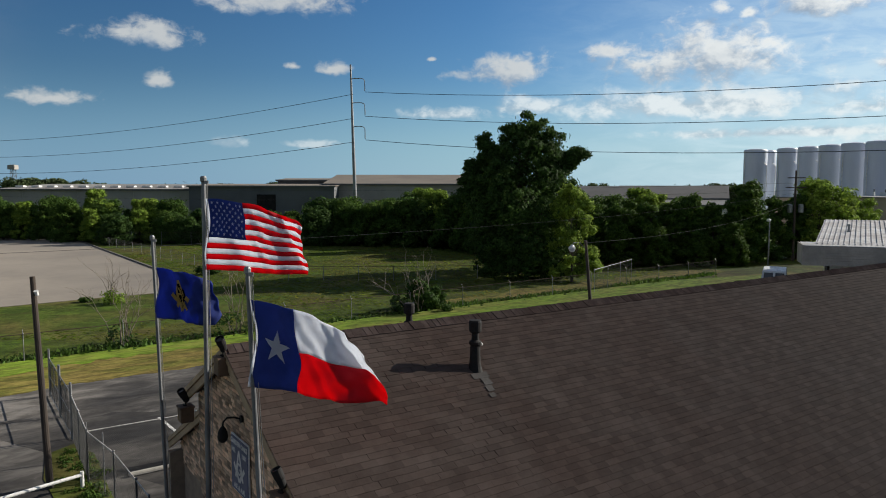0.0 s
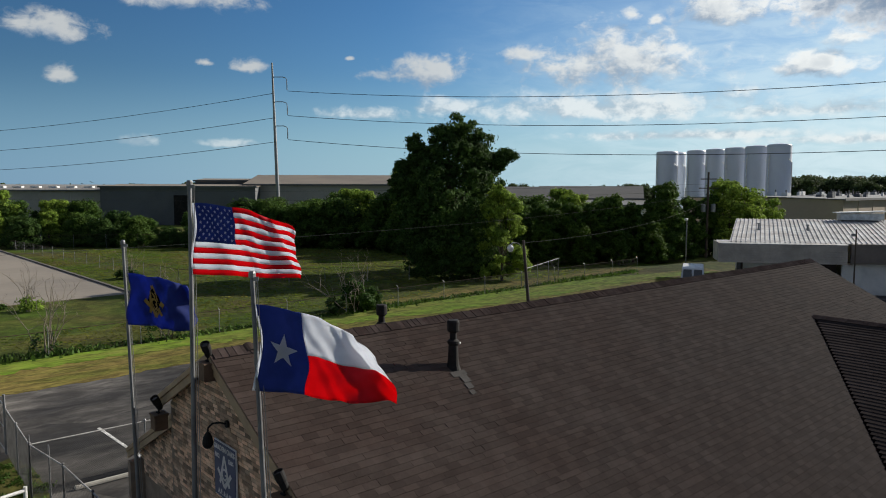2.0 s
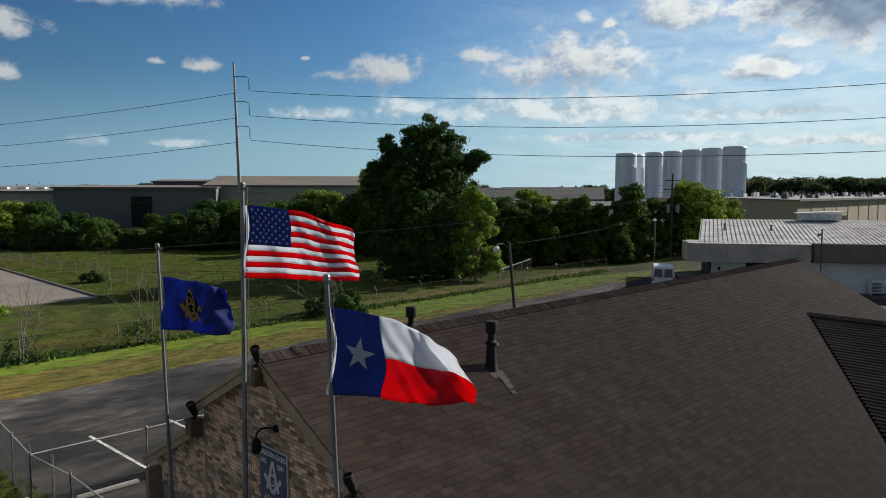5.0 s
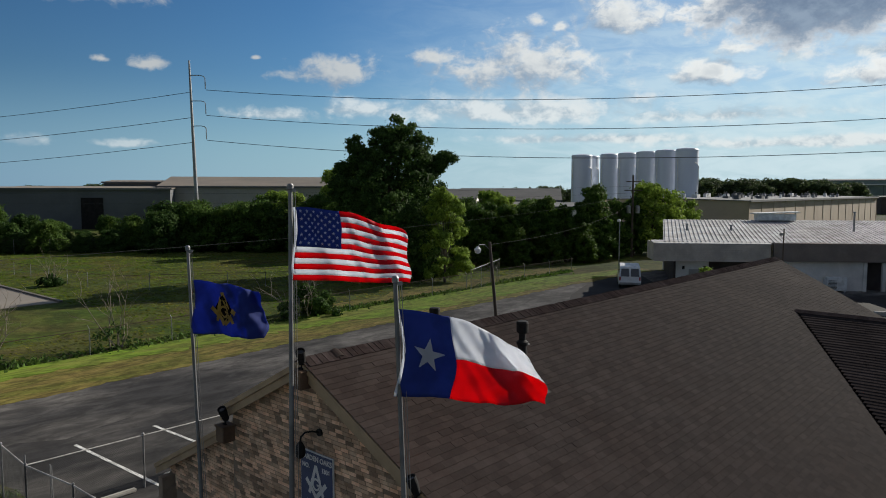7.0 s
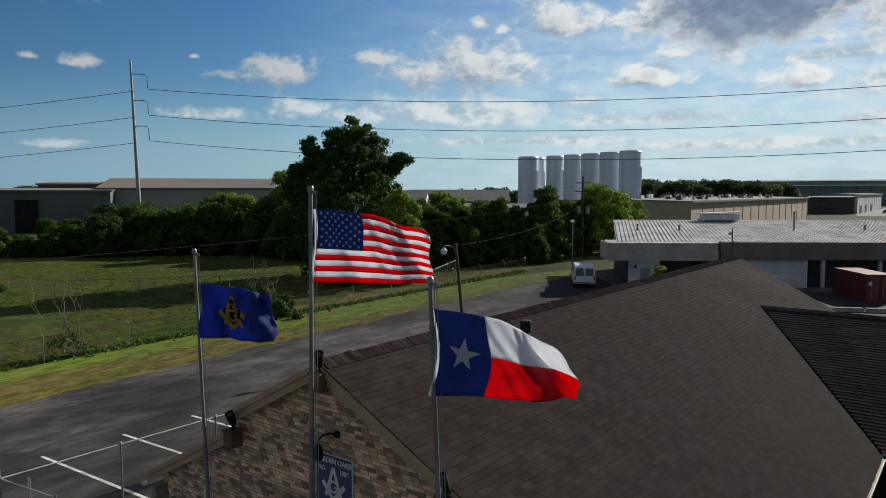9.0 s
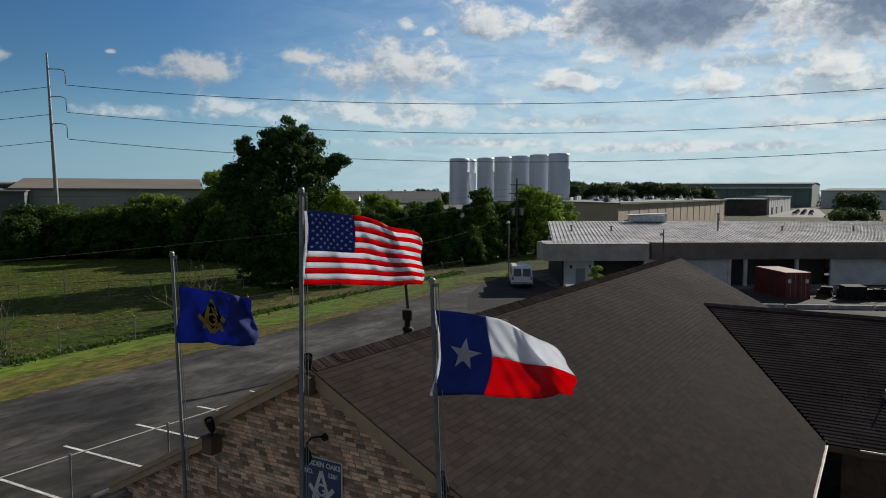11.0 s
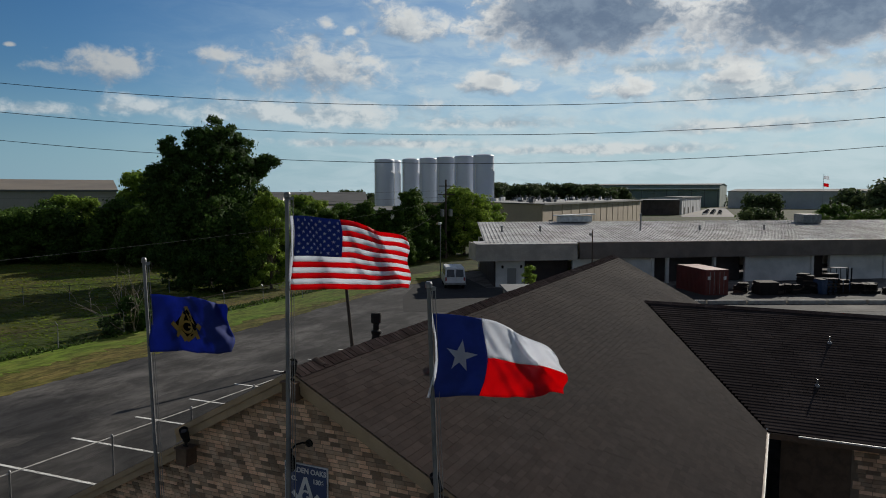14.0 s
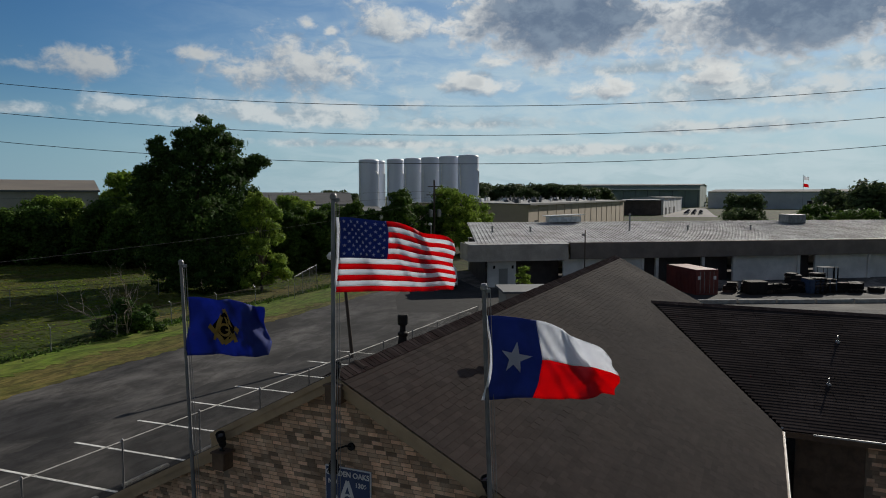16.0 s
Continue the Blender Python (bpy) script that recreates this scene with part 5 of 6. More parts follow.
for k in range(24):
    x = -64 + 4.6 * k + r.uniform(-1.2, 1.2)
    grown = 0.66 if -45 < x < -27 else 0.86 if x < -27 else 1.12         # lower before the loading dock
    row.append((x, 124.5 - 0.03 * (x + 60) + r.uniform(-2, 3), grown * r.uniform(0.70, 1.0)))
    row.append((x + r.uniform(-2, 2), 132 - 0.06 * (x + 60) + r.uniform(-1, 4), grown * r.uniform(0.82, 1.05)))
for k in range(15):
    row.append((-125 + 5.0 * k + r.uniform(-1, 1), 130 + r.uniform(-1, 5) - 0.05 * k, r.uniform(0.70, 0.95)))
# added mostly unseen behind the big tree to shade the lawn; some show at its left
for x, y, s in ((9.5, 106, 1.12), (14, 108, 1.25), (18, 110, 1.3), (5, 110, 1.1), (12, 114, 1.3), (1.6, 117, 1.16), (5.0, 117, 1.4), (-3.2, 121, 1.0), (17, 118, 1.35), (9, 121, 1.3), (14, 126, 1.35)):
    row.append((x, y, s))
for k in range(5):
    row.append((20 + 5.4 * k + r.uniform(-1, 1), 104 + r.uniform(-3, 4), r.uniform(0.7, 0.95)))
for x, y, s in row:
    src = kinds[r.randrange(4)]
    c2 = copy_thing(src, pose(x, y, 0, 0, 0, r.uniform(0, 360)))
    c2.scale = (s * r.uniform(1.0, 1.2), s * r.uniform(1.0, 1.2), s)

# trees on the near side of the commercial building
right = [tree("yard_tree", "bright green bushy tree beside the yard", Matrix.Translation((30.5, 93.5, 0)), 3.6, 0.16, clumps(90, 2.6, 0.6, 8.6, 71, 0.13, 0.32, taper=0.6), 10000, 0.20, M["leaf"], 72, group="yard trees", hollow=0.4),
         tree("yard_tree", "bright green rounded tree beside the silos", Matrix.Translation((58.2, 104.4, 0)), 4.0, 0.2, clumps(100, 4.2, 1.0, 9.6, 73, 0.10, 0.26), 11000, 0.22, M["leaf_light"], 74, group="yard trees", hollow=0.4)]
for x, y, s, turn, src in ((38.5, 95.4, 1.18, 40, 0), (44.0, 99.5, 0.95, 130, 0), (24.6, 91.5, 0.88, 200, 0), (52.0, 102.4, 1.12, 80, 1), (48.2, 101.5, 0.98, 300, 0), (27.8, 93, 0.9, 10, 0), (21.0, 91.5, 0.84, 160, 0), (33.6, 93.5, 0.88, 250, 0), (36.6, 94.5, 0.95, 25, 0),
                           (18.2, 93.5, 0.8, 75, 0), (25.4, 89.6, 0.55, 15, 0), (30.6, 90.6, 0.5, 190, 0), (35.6, 91.6, 0.62, 240, 0), (22.6, 94, 0.92, 300, 0), (30.9, 95.5, 0.95, 60, 0)):
    c2 = copy_thing(right[src], pose(x, y, 0, 0, 0, turn))
    c2.scale = (s * 1.15, s * 1.15, s)

right[1].scale = (0.85, 0.85, 0.84)

me = leaf_mesh("weeds", blobs, 2600, 0.055, M["leaf"], 5, 0.1)
tagged(new("weeds", me), "low weeds in the grass strip by the entrance", "weeds", kind="stuff")

# bare shrubs and low bushes by the fence
def bare_shrub(at, tall, n, seed, leaves, label, wide=0.55, mat="leaf", lean=0.0, full=0.32):
    t = thing("shrub", label, "shrub", Matrix.Translation(at), "fence shrubs")
    rr = random.Random(seed)
    bm = bmesh.new()

    def twig(p, d, long, r0, depth):
        """A crooked stem that forks as it thins."""
        steps = 4
        for j in range(steps):
            d = (d + Vector((rr.gauss(0, 0.20), rr.gauss(0, 0.20), rr.gauss(0.05, 0.14)))).normalized()
            q = p + d * long / steps
            tube(bm, p, q, r0 * (1 - 0.2 * j), r0 * (0.8 - 0.2 * j), 4)
            if depth and j:
                side = (d + Vector((rr.gauss(0, 0.6), rr.gauss(0, 0.6), rr.gauss(0.1, 0.35)))).normalized()
                twig(q, side, long * rr.uniform(0.3, 0.5), r0 * 0.5, depth - 1)
            p = q

    for k in range(n):
        a, s = rr.uniform(0, 2 * math.pi), rr.uniform(0.1, 1.0)
        foot = Vector((math.cos(a), math.sin(a), 0)) * wide * tall * 0.3 * rr.random()
        twig(foot, Vector((math.cos(a) * wide * s - lean, math.sin(a) * wide * s, 1.0)).normalized(), tall * rr.uniform(0.55, 1.05), 0.011 * tall, 2)
    part("branch_work", bm, M["dry_wood"], t, "pale bare twigs", kind="stuff")
    blobs = []
    for k in range(34):
        a, d = rr.uniform(0, 2 * math.pi), math.sqrt(rr.random())
        blobs.append((d * math.cos(a) * wide * tall * 0.75, d * math.sin(a) * wide * tall * 0.75, tall * full * (0.15 + rr.random() * (1.15 - 0.7 * d)), tall * rr.uniform(0.06, 0.13), 0.85))
    ob = new("foliage", leaf_mesh("foliage", blobs, leaves, 0.13, M[mat], seed, 0.3))
    ob.parent = t
    return t


bare_shrub((-2.9, 58.0, 0), 4.0, 12, 1, 6500, "half-bare bush with pale dead twigs at the fence", 0.8, "leaf_dark", 0.25, 0.5)
bare_shrub((-15.0, 48.8, 0), 4.4, 6, 2, 200, "bare leaning sapling with dark growth at its foot", 0.5, "leaf_dark")
bare_shrub((-21.0, 44.9, 0), 4.0, 8, 3, 160, "bare thin sapling at the fence", 0.4, "leaf_dark")
bare_shrub((-29.0, 60.5, 0), 3.6, 7, 4, 420, "sparse young tree beside the parking lot", 0.3, "leaf_light")
bare_shrub((-31.9, 61.5, 0), 1.2, 6, 5, 700, "small dry bush beside the parking lot", 0.6)
bare_shrub((-28.2, 81.5, 0), 3.2, 9, 6, 2400, "small dark bush at the fenced lawn", 0.45, "leaf_dark")

# tall weeds in the ditch under the fence
r = np.random.RandomState(4)
n = 7000
a = r.uniform(-48, 70, n)
dens = 0.5 + 0.5 * np.sin(a * 0.35) * np.sin(a * 0.13 + 1)
keep = r.rand(n) < 0.25 + 0.75 * dens
a = a[keep]
b = 34.3 + r.normal(0, 0.45, len(a))
h = 0.12 + 0.30 * r.rand(len(a)) * dens[keep]
verts, faces = [], []
for k in range(len(a)):
    p = on_road(a[k], b[k])
    ang = r.uniform(0, math.pi)
    c, s = 0.16 * math.cos(ang), 0.16 * math.sin(ang)
    i = len(verts)
    verts += [(p.x - c, p.y - s, 0), (p.x + c, p.y + s, 0), (p.x + r.uniform(-0.2, 0.2), p.y + r.uniform(-0.2, 0.2), h[k])]
    faces.append((i, i + 1, i + 2))
me = bpy.data.meshes.new("ditch_weeds")
me.from_pydata(verts, [], faces)
me.materials.append(M["leaf"])
tagged(new("ditch_weeds", me), "dark tall weeds in the ditch along the fence", "weeds", kind="stuff")


# upright grass blades over the lawn
r = np.random.RandomState(12)
n = 45000
x, y = r.uniform(-48, 26, n), r.uniform(46, 124, n)
c, s = math.cos(radians(37.5)), math.sin(radians(37.5))
across = -(x + 4.42) * s + (y - 13.61) * c           # distance from the lodge side of the drive
lot = (x + 24.1) * 65.8 + (y - 69.7) * 47.9           # positive on the lawn side of the lot's edge
keep = (across > 34.6) & ((lot > 25) | ((y < 69) & (across < 42)))
x, y = x[keep], y[keep]
n = len(x)
turn, half, tall = r.uniform(0, math.pi, n), r.uniform(0.08, 0.2, n), r.uniform(0.02, 0.06, n)
cx, cy = np.cos(turn) * half, np.sin(turn) * half
lean = r.normal(0, 0.05, (n, 2))
zero = np.zeros(n)
verts = np.stack([np.stack([x - cx, y - cy, zero], 1), np.stack([x + cx, y + cy, zero], 1), np.stack([x + lean[:, 0] + cx * 0.5, y + lean[:, 1] + cy * 0.5, tall], 1), np.stack([x + lean[:, 0] - cx * 0.5, y + lean[:, 1] - cy * 0.5, tall * 0.9], 1)], 1).reshape(-1, 3)
me = bpy.data.meshes.new("lawn_grass")
me.from_pydata(verts.tolist(), [], (4 * np.arange(n)[:, None] + np.arange(4)).tolist())
me.materials.append(M["blade"])
tagged(new("lawn_grass", me), "short green and dry grass over the lawn", "grass", kind="stuff")

# ---- vehicles ----
def van(at):
    v = thing("parked_van", "white full-size passenger van parked facing away", "van", at)
    bm = bmesh.new()
    prof = [(-2.55, 0.45), (-2.60, 0.62), (-2.58, 1.15), (-2.42, 2.02), (-2.30, 2.10), (1.15, 2.12), (1.35, 2.05), (1.95, 1.25), (2.75, 1.08), (2.85, 0.95), (2.85, 0.45)]
    rows = []
    for y, k in ((-1.0, 0.0), (-0.96, 1.0), (0.96, 1.0), (1.0, 0.0)):
        rows.append([bm.verts.new((x, y * (1 - 0.10 * max(0, (z - 1.1)) if True else y), z - (0.03 if k == 0 else 0))) for x, z in prof])
    for lo, hi in zip(rows, rows[1:]):
        for i in range(len(prof)):
            j = (i + 1) % len(prof)
            bm.faces.new((lo[i], lo[j], hi[j], hi[i]))
    bm.faces.new(rows[0][::-1])
    bm.faces.new(rows[-1])
    bmesh.ops.recalc_face_normals(bm, faces=bm.faces)
    body = part("body", bm, M["van_white"], v, "white painted body")
    for y in (-0.44, 0.44):
        bm = bmesh.new()
        solid(bm, [(-2.575, y + 0.38, 1.20), (-2.575, y - 0.38, 1.20), (-2.425, y - 0.34, 1.92), (-2.425, y + 0.34, 1.92)], -0.03)
        part("rear_window", bm, M["glass"], body, "dark rear window")
    bm = bmesh.new()
    solid(bm, [(1.42, 0.82, 1.98), (1.42, -0.82, 1.98), (1.99, -0.9, 1.3), (1.99, 0.9, 1.3)], -0.02)
    part("windscreen", bm, M["glass"], body, "dark windscreen")
    for s in (-1, 1):
        for x0, x1 in ((-2.2, -1.3), (-1.2, 0.0), (0.2, 1.2)):
            bm = bmesh.new()
            box(bm, ((x0 + x1) / 2, s * 0.955, 1.56), (x1 - x0, 0.03, 0.5), Euler((s * 0.09, 0, 0)).to_matrix())
            part("side_window", bm, M["glass"], body, "dark side window")
        bm = bmesh.new()
        box(bm, (-2.585, s * 0.88, 1.0), (0.06, 0.14, 0.34), None, 0.01)
        part("tail_lamp", bm, M["lamp_red"], body, "red tail lamp")
    bm = bmesh.new()
    box(bm, (-2.66, 0, 0.55), (0.16, 1.9, 0.2), None, 0.03)
    part("bumper", bm, M["galv"], v, "grey rear bumper")
    bm = bmesh.new()
    box(bm, (-2.61, 0, 0.9), (0.02, 0.34, 0.16))
    part("plate", bm, M["sign_white"], body, "plain pale plate")
    for x in (-1.55, 1.95):
        for y in (-0.86, 0.86):
            bm = bmesh.new()
            tube(bm, (x, y - 0.12, 0.37), (x, y + 0.12, 0.37), 0.37, 0.37, 20)
            wheel = part("wheel", bm, M["rubber"], v, "black tyre")
            bm = bmesh.new()
            tube(bm, (x, y - 0.128, 0.37), (x, y + 0.128, 0.37), 0.2, 0.2, 14)
            part("rim", bm, M["galv"], wheel, "grey rim")
    return v


van(pose(30.65, 69.1, 0.03, 0, 0, 64.5)).scale = (1.1, 1.1, 1.08)

# ---- container and yard clutter ----
def container(at):
    c = thing("shipping_container", "faded red steel shipping container with closed doors", "container", at)
    long, wide, tall = 6.06, 2.44, 2.59
    bm = bmesh.new()
    for s in (-1, 1):
        box(bm, (0, s * (wide / 2 - 0.05), tall / 2), (long - 0.2, 0.05, tall - 0.2))
    box(bm, (long / 2 - 0.05, 0, tall / 2), (0.06, wide - 0.2, tall - 0.2))
    box(bm, (0, 0, tall - 0.03), (long - 0.2, wide - 0.1, 0.05))
    box(bm, (0, 0, 0.12), (long - 0.2, wide - 0.1, 0.1))
    part("corrugated_body", bm, M["container_red"], c, "corrugated red steel body")
    for s in (-1, 1):
        for k in range(22):
            x = -long / 2 + 0.15 + k * (long - 0.3) / 21
            bm = bmesh.new()
            box(bm, (x, s * (wide / 2 - 0.03), tall / 2), (0.13, 0.06, tall - 0.3))
            part("rib", bm, M["container_red"], c)
    bm = bmesh.new()
    for x in (-1, 1):
        for y in (-1, 1):
            box(bm, (x * (long / 2 - 0.08), y * (wide / 2 - 0.08), tall / 2), (0.16, 0.16, tall))
        for z in (0.08, tall - 0.08):
            box(bm, (x * (long / 2 - 0.07), 0, z), (0.13, wide - 0.3, 0.15))
    for y in (-1, 1):
        for z in (0.08, tall - 0.06):
            box(bm, (0, y * (wide / 2 - 0.06), z), (long - 0.3, 0.12, 0.12))
    part("frame", bm, M["container_red"], c)
    for s in (-1, 1):
        bm = bmesh.new()
        box(bm, (-long / 2 + 0.06, s * 0.55, tall / 2), (0.05, 1.06, tall - 0.34), None, 0.01)
        for k in range(3):
            box(bm, (-long / 2 + 0.03, s * 0.55, 0.55 + 0.75 * k), (0.03, 0.98, 0.34), None, 0.01)
        door = part("door", bm, M["container_red"], c, "red container door")
        for y in (0.3, 0.75):
            bm = bmesh.new()
            tube(bm, (-long / 2 - 0.0, s * y, 0.2), (-long / 2 - 0.0, s * y, tall - 0.2), 0.025, 0.025, 8)
            part("lock_rod", bm, M["galv"], door)
        bm = bmesh.new()
        box(bm, (-long / 2 + 0.0, s * 0.85, 1.75), (0.02, 0.3, 0.35))
        part("decal", bm, M["sign_white"], door, "small white decal")
    return c


container(pose(51.2, 53.0, 0.0, 0, 0, 70))


def bin_box(at, size, material, label):
    b = thing("dumpster", label, "dumpster", at, "yard clutter")
    x, y, z = size
    bm = bmesh.new()
    lo = [(-x / 2 * 0.9, -y / 2 * 0.85), (x / 2 * 0.9, -y / 2 * 0.85), (x / 2 * 0.9, y / 2 * 0.85), (-x / 2 * 0.9, y / 2 * 0.85)]
    v0 = [bm.verts.new((p[0], p[1], 0.08)) for p in lo]
    v1 = [bm.verts.new((p[0] / 0.9, p[1] / 0.85, z)) for p in lo]
    bm.faces.new(v0[::-1])
    bm.faces.new(v1)
    for k in range(4):
        bm.faces.new((v0[k], v0[(k + 1) % 4], v1[(k + 1) % 4], v1[k]))
    for k in range(5):
        box(bm, (-x / 2 * 0.8 + k * x * 0.4, -y / 2 * 0.95, z * 0.55), (0.07, 0.08, z * 0.8))
    box(bm, (0, 0, 0.04), (x * 0.8, y * 0.7, 0.1))
    part("body", bm, material, b)
    bm = bmesh.new()
    box(bm, (0, 0.03, z + 0.04), (x * 1.02, y, 0.07), Euler((0.05, 0, 0)).to_matrix(), 0.01)
    part("lid", bm, M["junk"], b, "black lid")
    return b


bin_box(pose(54.9, 48.1, 0, 0, 0, -25), (2.0, 1.4, 1.3), M["junk"], "black dumpster with a closed lid in the yard")
bin_box(pose(60.8, 45.6, 0, 0, 0, -18), (1.9, 1.3, 1.5), M["bin_blue"], "dark blue dumpster in the yard")
r = random.Random(21)
for k in range(36):
    x, y = 54.4 + 0.36 * k + r.uniform(-0.6, 0.6), 49.8 - 0.18 * k + r.uniform(-1.2, 1.4)
    pal = thing("pallet", "dark weathered wooden pallet stacked in the yard clutter", "pallet", pose(x, y, 0, 0, 0, r.uniform(-40, 40)), "yard clutter")
    levels = r.randrange(7, 14) if 14 < k < 23 else r.randrange(2, 8)
    for j in range(levels):
        bm = bmesh.new()
        prism(bm, [(-0.6, 0), (-0.5, 0), (-0.5, 0.1), (-0.05, 0.1), (-0.05, 0), (0.05, 0), (0.05, 0.1), (0.5, 0.1), (0.5, 0), (0.6, 0), (0.6, 0.135), (-0.6, 0.135)], -0.5, 0.5)
        bmesh.ops.transform(bm, matrix=Matrix.Translation((0, 0, 0.15 * j)) @ Matrix.Rotation(radians(r.uniform(-8, 8)), 4, "Z") @ Matrix.Rotation(math.pi / 2, 4, "X"), verts=bm.verts)
        part("deck", bm, M["junk"] if r.random() < 0.88 else M["timber"], pal)
truck = thing("forklift", "dark forklift parked among the pallets", "forklift", pose(65.0, 46.8, 0, 0, 0, -25))
bm = bmesh.new()
box(bm, (0, 0, 0.75), (2.1, 1.15, 0.75), None, 0.08)
box(bm, (-0.75, 0, 1.2), (0.6, 1.1, 0.4), None, 0.1)
part("body", bm, M["junk"], truck)
for x in (-0.7, 0.5):
    for y in (-0.5, 0.5):
        bm = bmesh.new()
        tube(bm, (x, y, 1.1), (x * 0.9, y, 2.35), 0.04, 0.04, 6)
        part("post", bm, M["black_metal"], truck)
        bm = bmesh.new()
        tube(bm, (x * 1.1, y - 0.12, 0.32), (x * 1.1, y + 0.12, 0.32), 0.32, 0.32, 16)
        part("wheel", bm, M["rubber"], truck)
bm = bmesh.new()
box(bm, (-0.1, 0, 2.38), (1.5, 1.1, 0.07), None, 0.02)
part("roof_guard", bm, M["pale_roof"], truck)
for y in (-0.3, 0.3):
    bm = bmesh.new()
    box(bm, (1.15, y, 1.3), (0.1, 0.1, 2.2))
    part("mast", bm, M["black_metal"], truck)
# row of pale blocks added in place of bright sunlit concrete ground
for k in range(9):
    bm = bmesh.new()
    box(bm, (0, 0, 0.19), (3.55, 0.5, 0.38), None, 0.04)
    c2 = tagged(new("concrete_barrier", link_mesh("concrete_barrier", bm, M["concrete"])), "pale low concrete block standing in for sunlit yard ground", "barrier", "yard barriers")
    c2.matrix_world = pose(43.0 + 3.3 * k, 47.6 - 1.75 * k, 0.0, 0, 0, -27)


# ---- the commercial building behind the lodge ----
SHOP = pose(31.8, 66.2, 0, 0, 0, -19)            # x along the front, y towards the back
shop = thing("commercial_building", "long white commercial building with ribbed metal roof and dark fascia", "building", SHOP)
SL, EZ, RZ, SD = 88.0, 4.85, 6.35, 19.0
SKEW = math.atan(3.5 / 18.7)                     # the end walls and ribs run aslant to the front
bm = bmesh.new()
box(bm, (4.0, 0.9, 1.5), (3.2, 0.3, 3.0))
part("wall", bm, M["white_wall"], shop, "white painted front wall")
# recess and bays are plain walls coloured dark for the shade inside
for x0, x1, y, mat, label in ((5.6, 11.1, 2.4, "shaded_wall", "recessed entrance wall with its shade in the colour"), (11.1, 20.6, 0.9, "white_wall", "white painted front wall"), (20.6, 32.2, 2.2, "shaded_wall", "back wall coloured dark for the shade in an open bay"), (32.2, 40.7, 1.0, "white_wall", "white painted front wall"),
                              (40.7, 43.2, 2.2, "shaded_wall", "back wall coloured dark for the shade in an open bay"), (43.2, 50.7, 1.0, "white_wall", "white painted front wall"), (50.7, SL, 1.4, "white_wall", "white painted front wall")):
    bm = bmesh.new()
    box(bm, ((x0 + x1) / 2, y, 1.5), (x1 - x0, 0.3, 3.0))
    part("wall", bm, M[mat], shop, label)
for x0 in (20.6, 22.4, 28.2, 32.2, 40.8, 43.2, 50.6):
    bm = bmesh.new()
    box(bm, (x0, 0.8, 1.5), (0.35, 0.35, 3.0), None, 0.02)
    part("post", bm, M["white_wall"], shop)
bm = bmesh.new()
box(bm, (SL / 2 + 4.6, SD - 0.2, 2.2), (SL, 0.3, 4.4))
part("rear_wall", bm, M["white_wall"], shop)
bm = bmesh.new()
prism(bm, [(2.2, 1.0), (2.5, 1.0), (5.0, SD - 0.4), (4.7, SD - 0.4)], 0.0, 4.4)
part("side_wall", bm, M["shaded_wall"], shop, "side wall coloured dark for its shaded end")
# fascia: a slatted light section, then a plain dark band
bm = bmesh.new()
box(bm, (5.6, -0.1, 3.9), (11.2, 0.3, 1.7))
box(bm, (0.0, 1.5, 3.9), (0.12, 3.8, 1.8))
fascia = part("slatted_fascia", bm, M["fascia_light"], shop, "grey slatted metal fascia")
for k in range(8):
    bm = bmesh.new()
    box(bm, (5.55, -0.55 + 0.035 * k, 3.06 + 0.225 * k), (11.3, 0.05, 0.205), Euler((-0.12, 0, 0)).to_matrix())
    part("slat", bm, M["fascia_light"], fascia)
bm = bmesh.new()
solid(bm, [(-0.1, -0.35, 4.75), (11.3, -0.35, 4.75), (11.3, 1.2, 4.98), (-0.1, 1.2, 4.98)], 0.08)
part("fascia_cap", bm, M["roof_metal"], shop, "pale ribbed cap over the slatted fascia")
bm = bmesh.new()
box(bm, (11.6 + (SL - 11.6) / 2, 0.1, 3.95), (SL - 11.6, 0.35, 1.75), None, 0.02)
box(bm, (11.6 + (SL - 11.6) / 2, 0.55, 3.05), (SL - 11.6, 1.2, 0.1))
part("fascia", bm, M["fascia"], shop, "plain dark fascia band")
bm = bmesh.new()
solid(bm, [(1.0, 0.3, EZ), (SL + 1, 0.3, EZ), (SL + 4.5, SD, RZ), (4.5, SD, RZ)], 0.1)
roof = part("roof", bm, M["roof_metal"], shop, "pale weathered ribbed metal roof")
slope = math.atan((RZ - EZ) / (SD - 0.3))
ribs = [Matrix.Translation((2.95 + 0.44 * k, SD / 2 + 0.15, (EZ + RZ) / 2 + 0.035)) @ Matrix.Rotation(slope, 4, "X") @ Matrix.Rotation(-SKEW, 4, "Z") for k in range(int(SL / 0.44))]
mesh_of_boxes("roof_rib", ribs, (0.07, (SD - 0.35) / math.cos(SKEW), 0.06), M["roof_metal"], roof)
bm = bmesh.new()
box(bm, (4.15, 0.72, 1.02), (1.0, 0.06, 2.04), None, 0.01)
door = part("door", bm, M["grey_wall"], shop, "grey entrance door")
bm = bmesh.new()
tube(bm, (4.5, 0.66, 1.0), (4.5, 0.6, 1.0), 0.03, 0.03, 8)
part("handle", bm, M["galv"], door)
for x in (3.1, 5.2):
    bm = bmesh.new()
    box(bm, (x, 0.68, 2.2), (0.22, 0.14, 0.34), None, 0.02)
    part("wall_lamp", bm, M["black_metal"], shop, "small dark wall lamp")
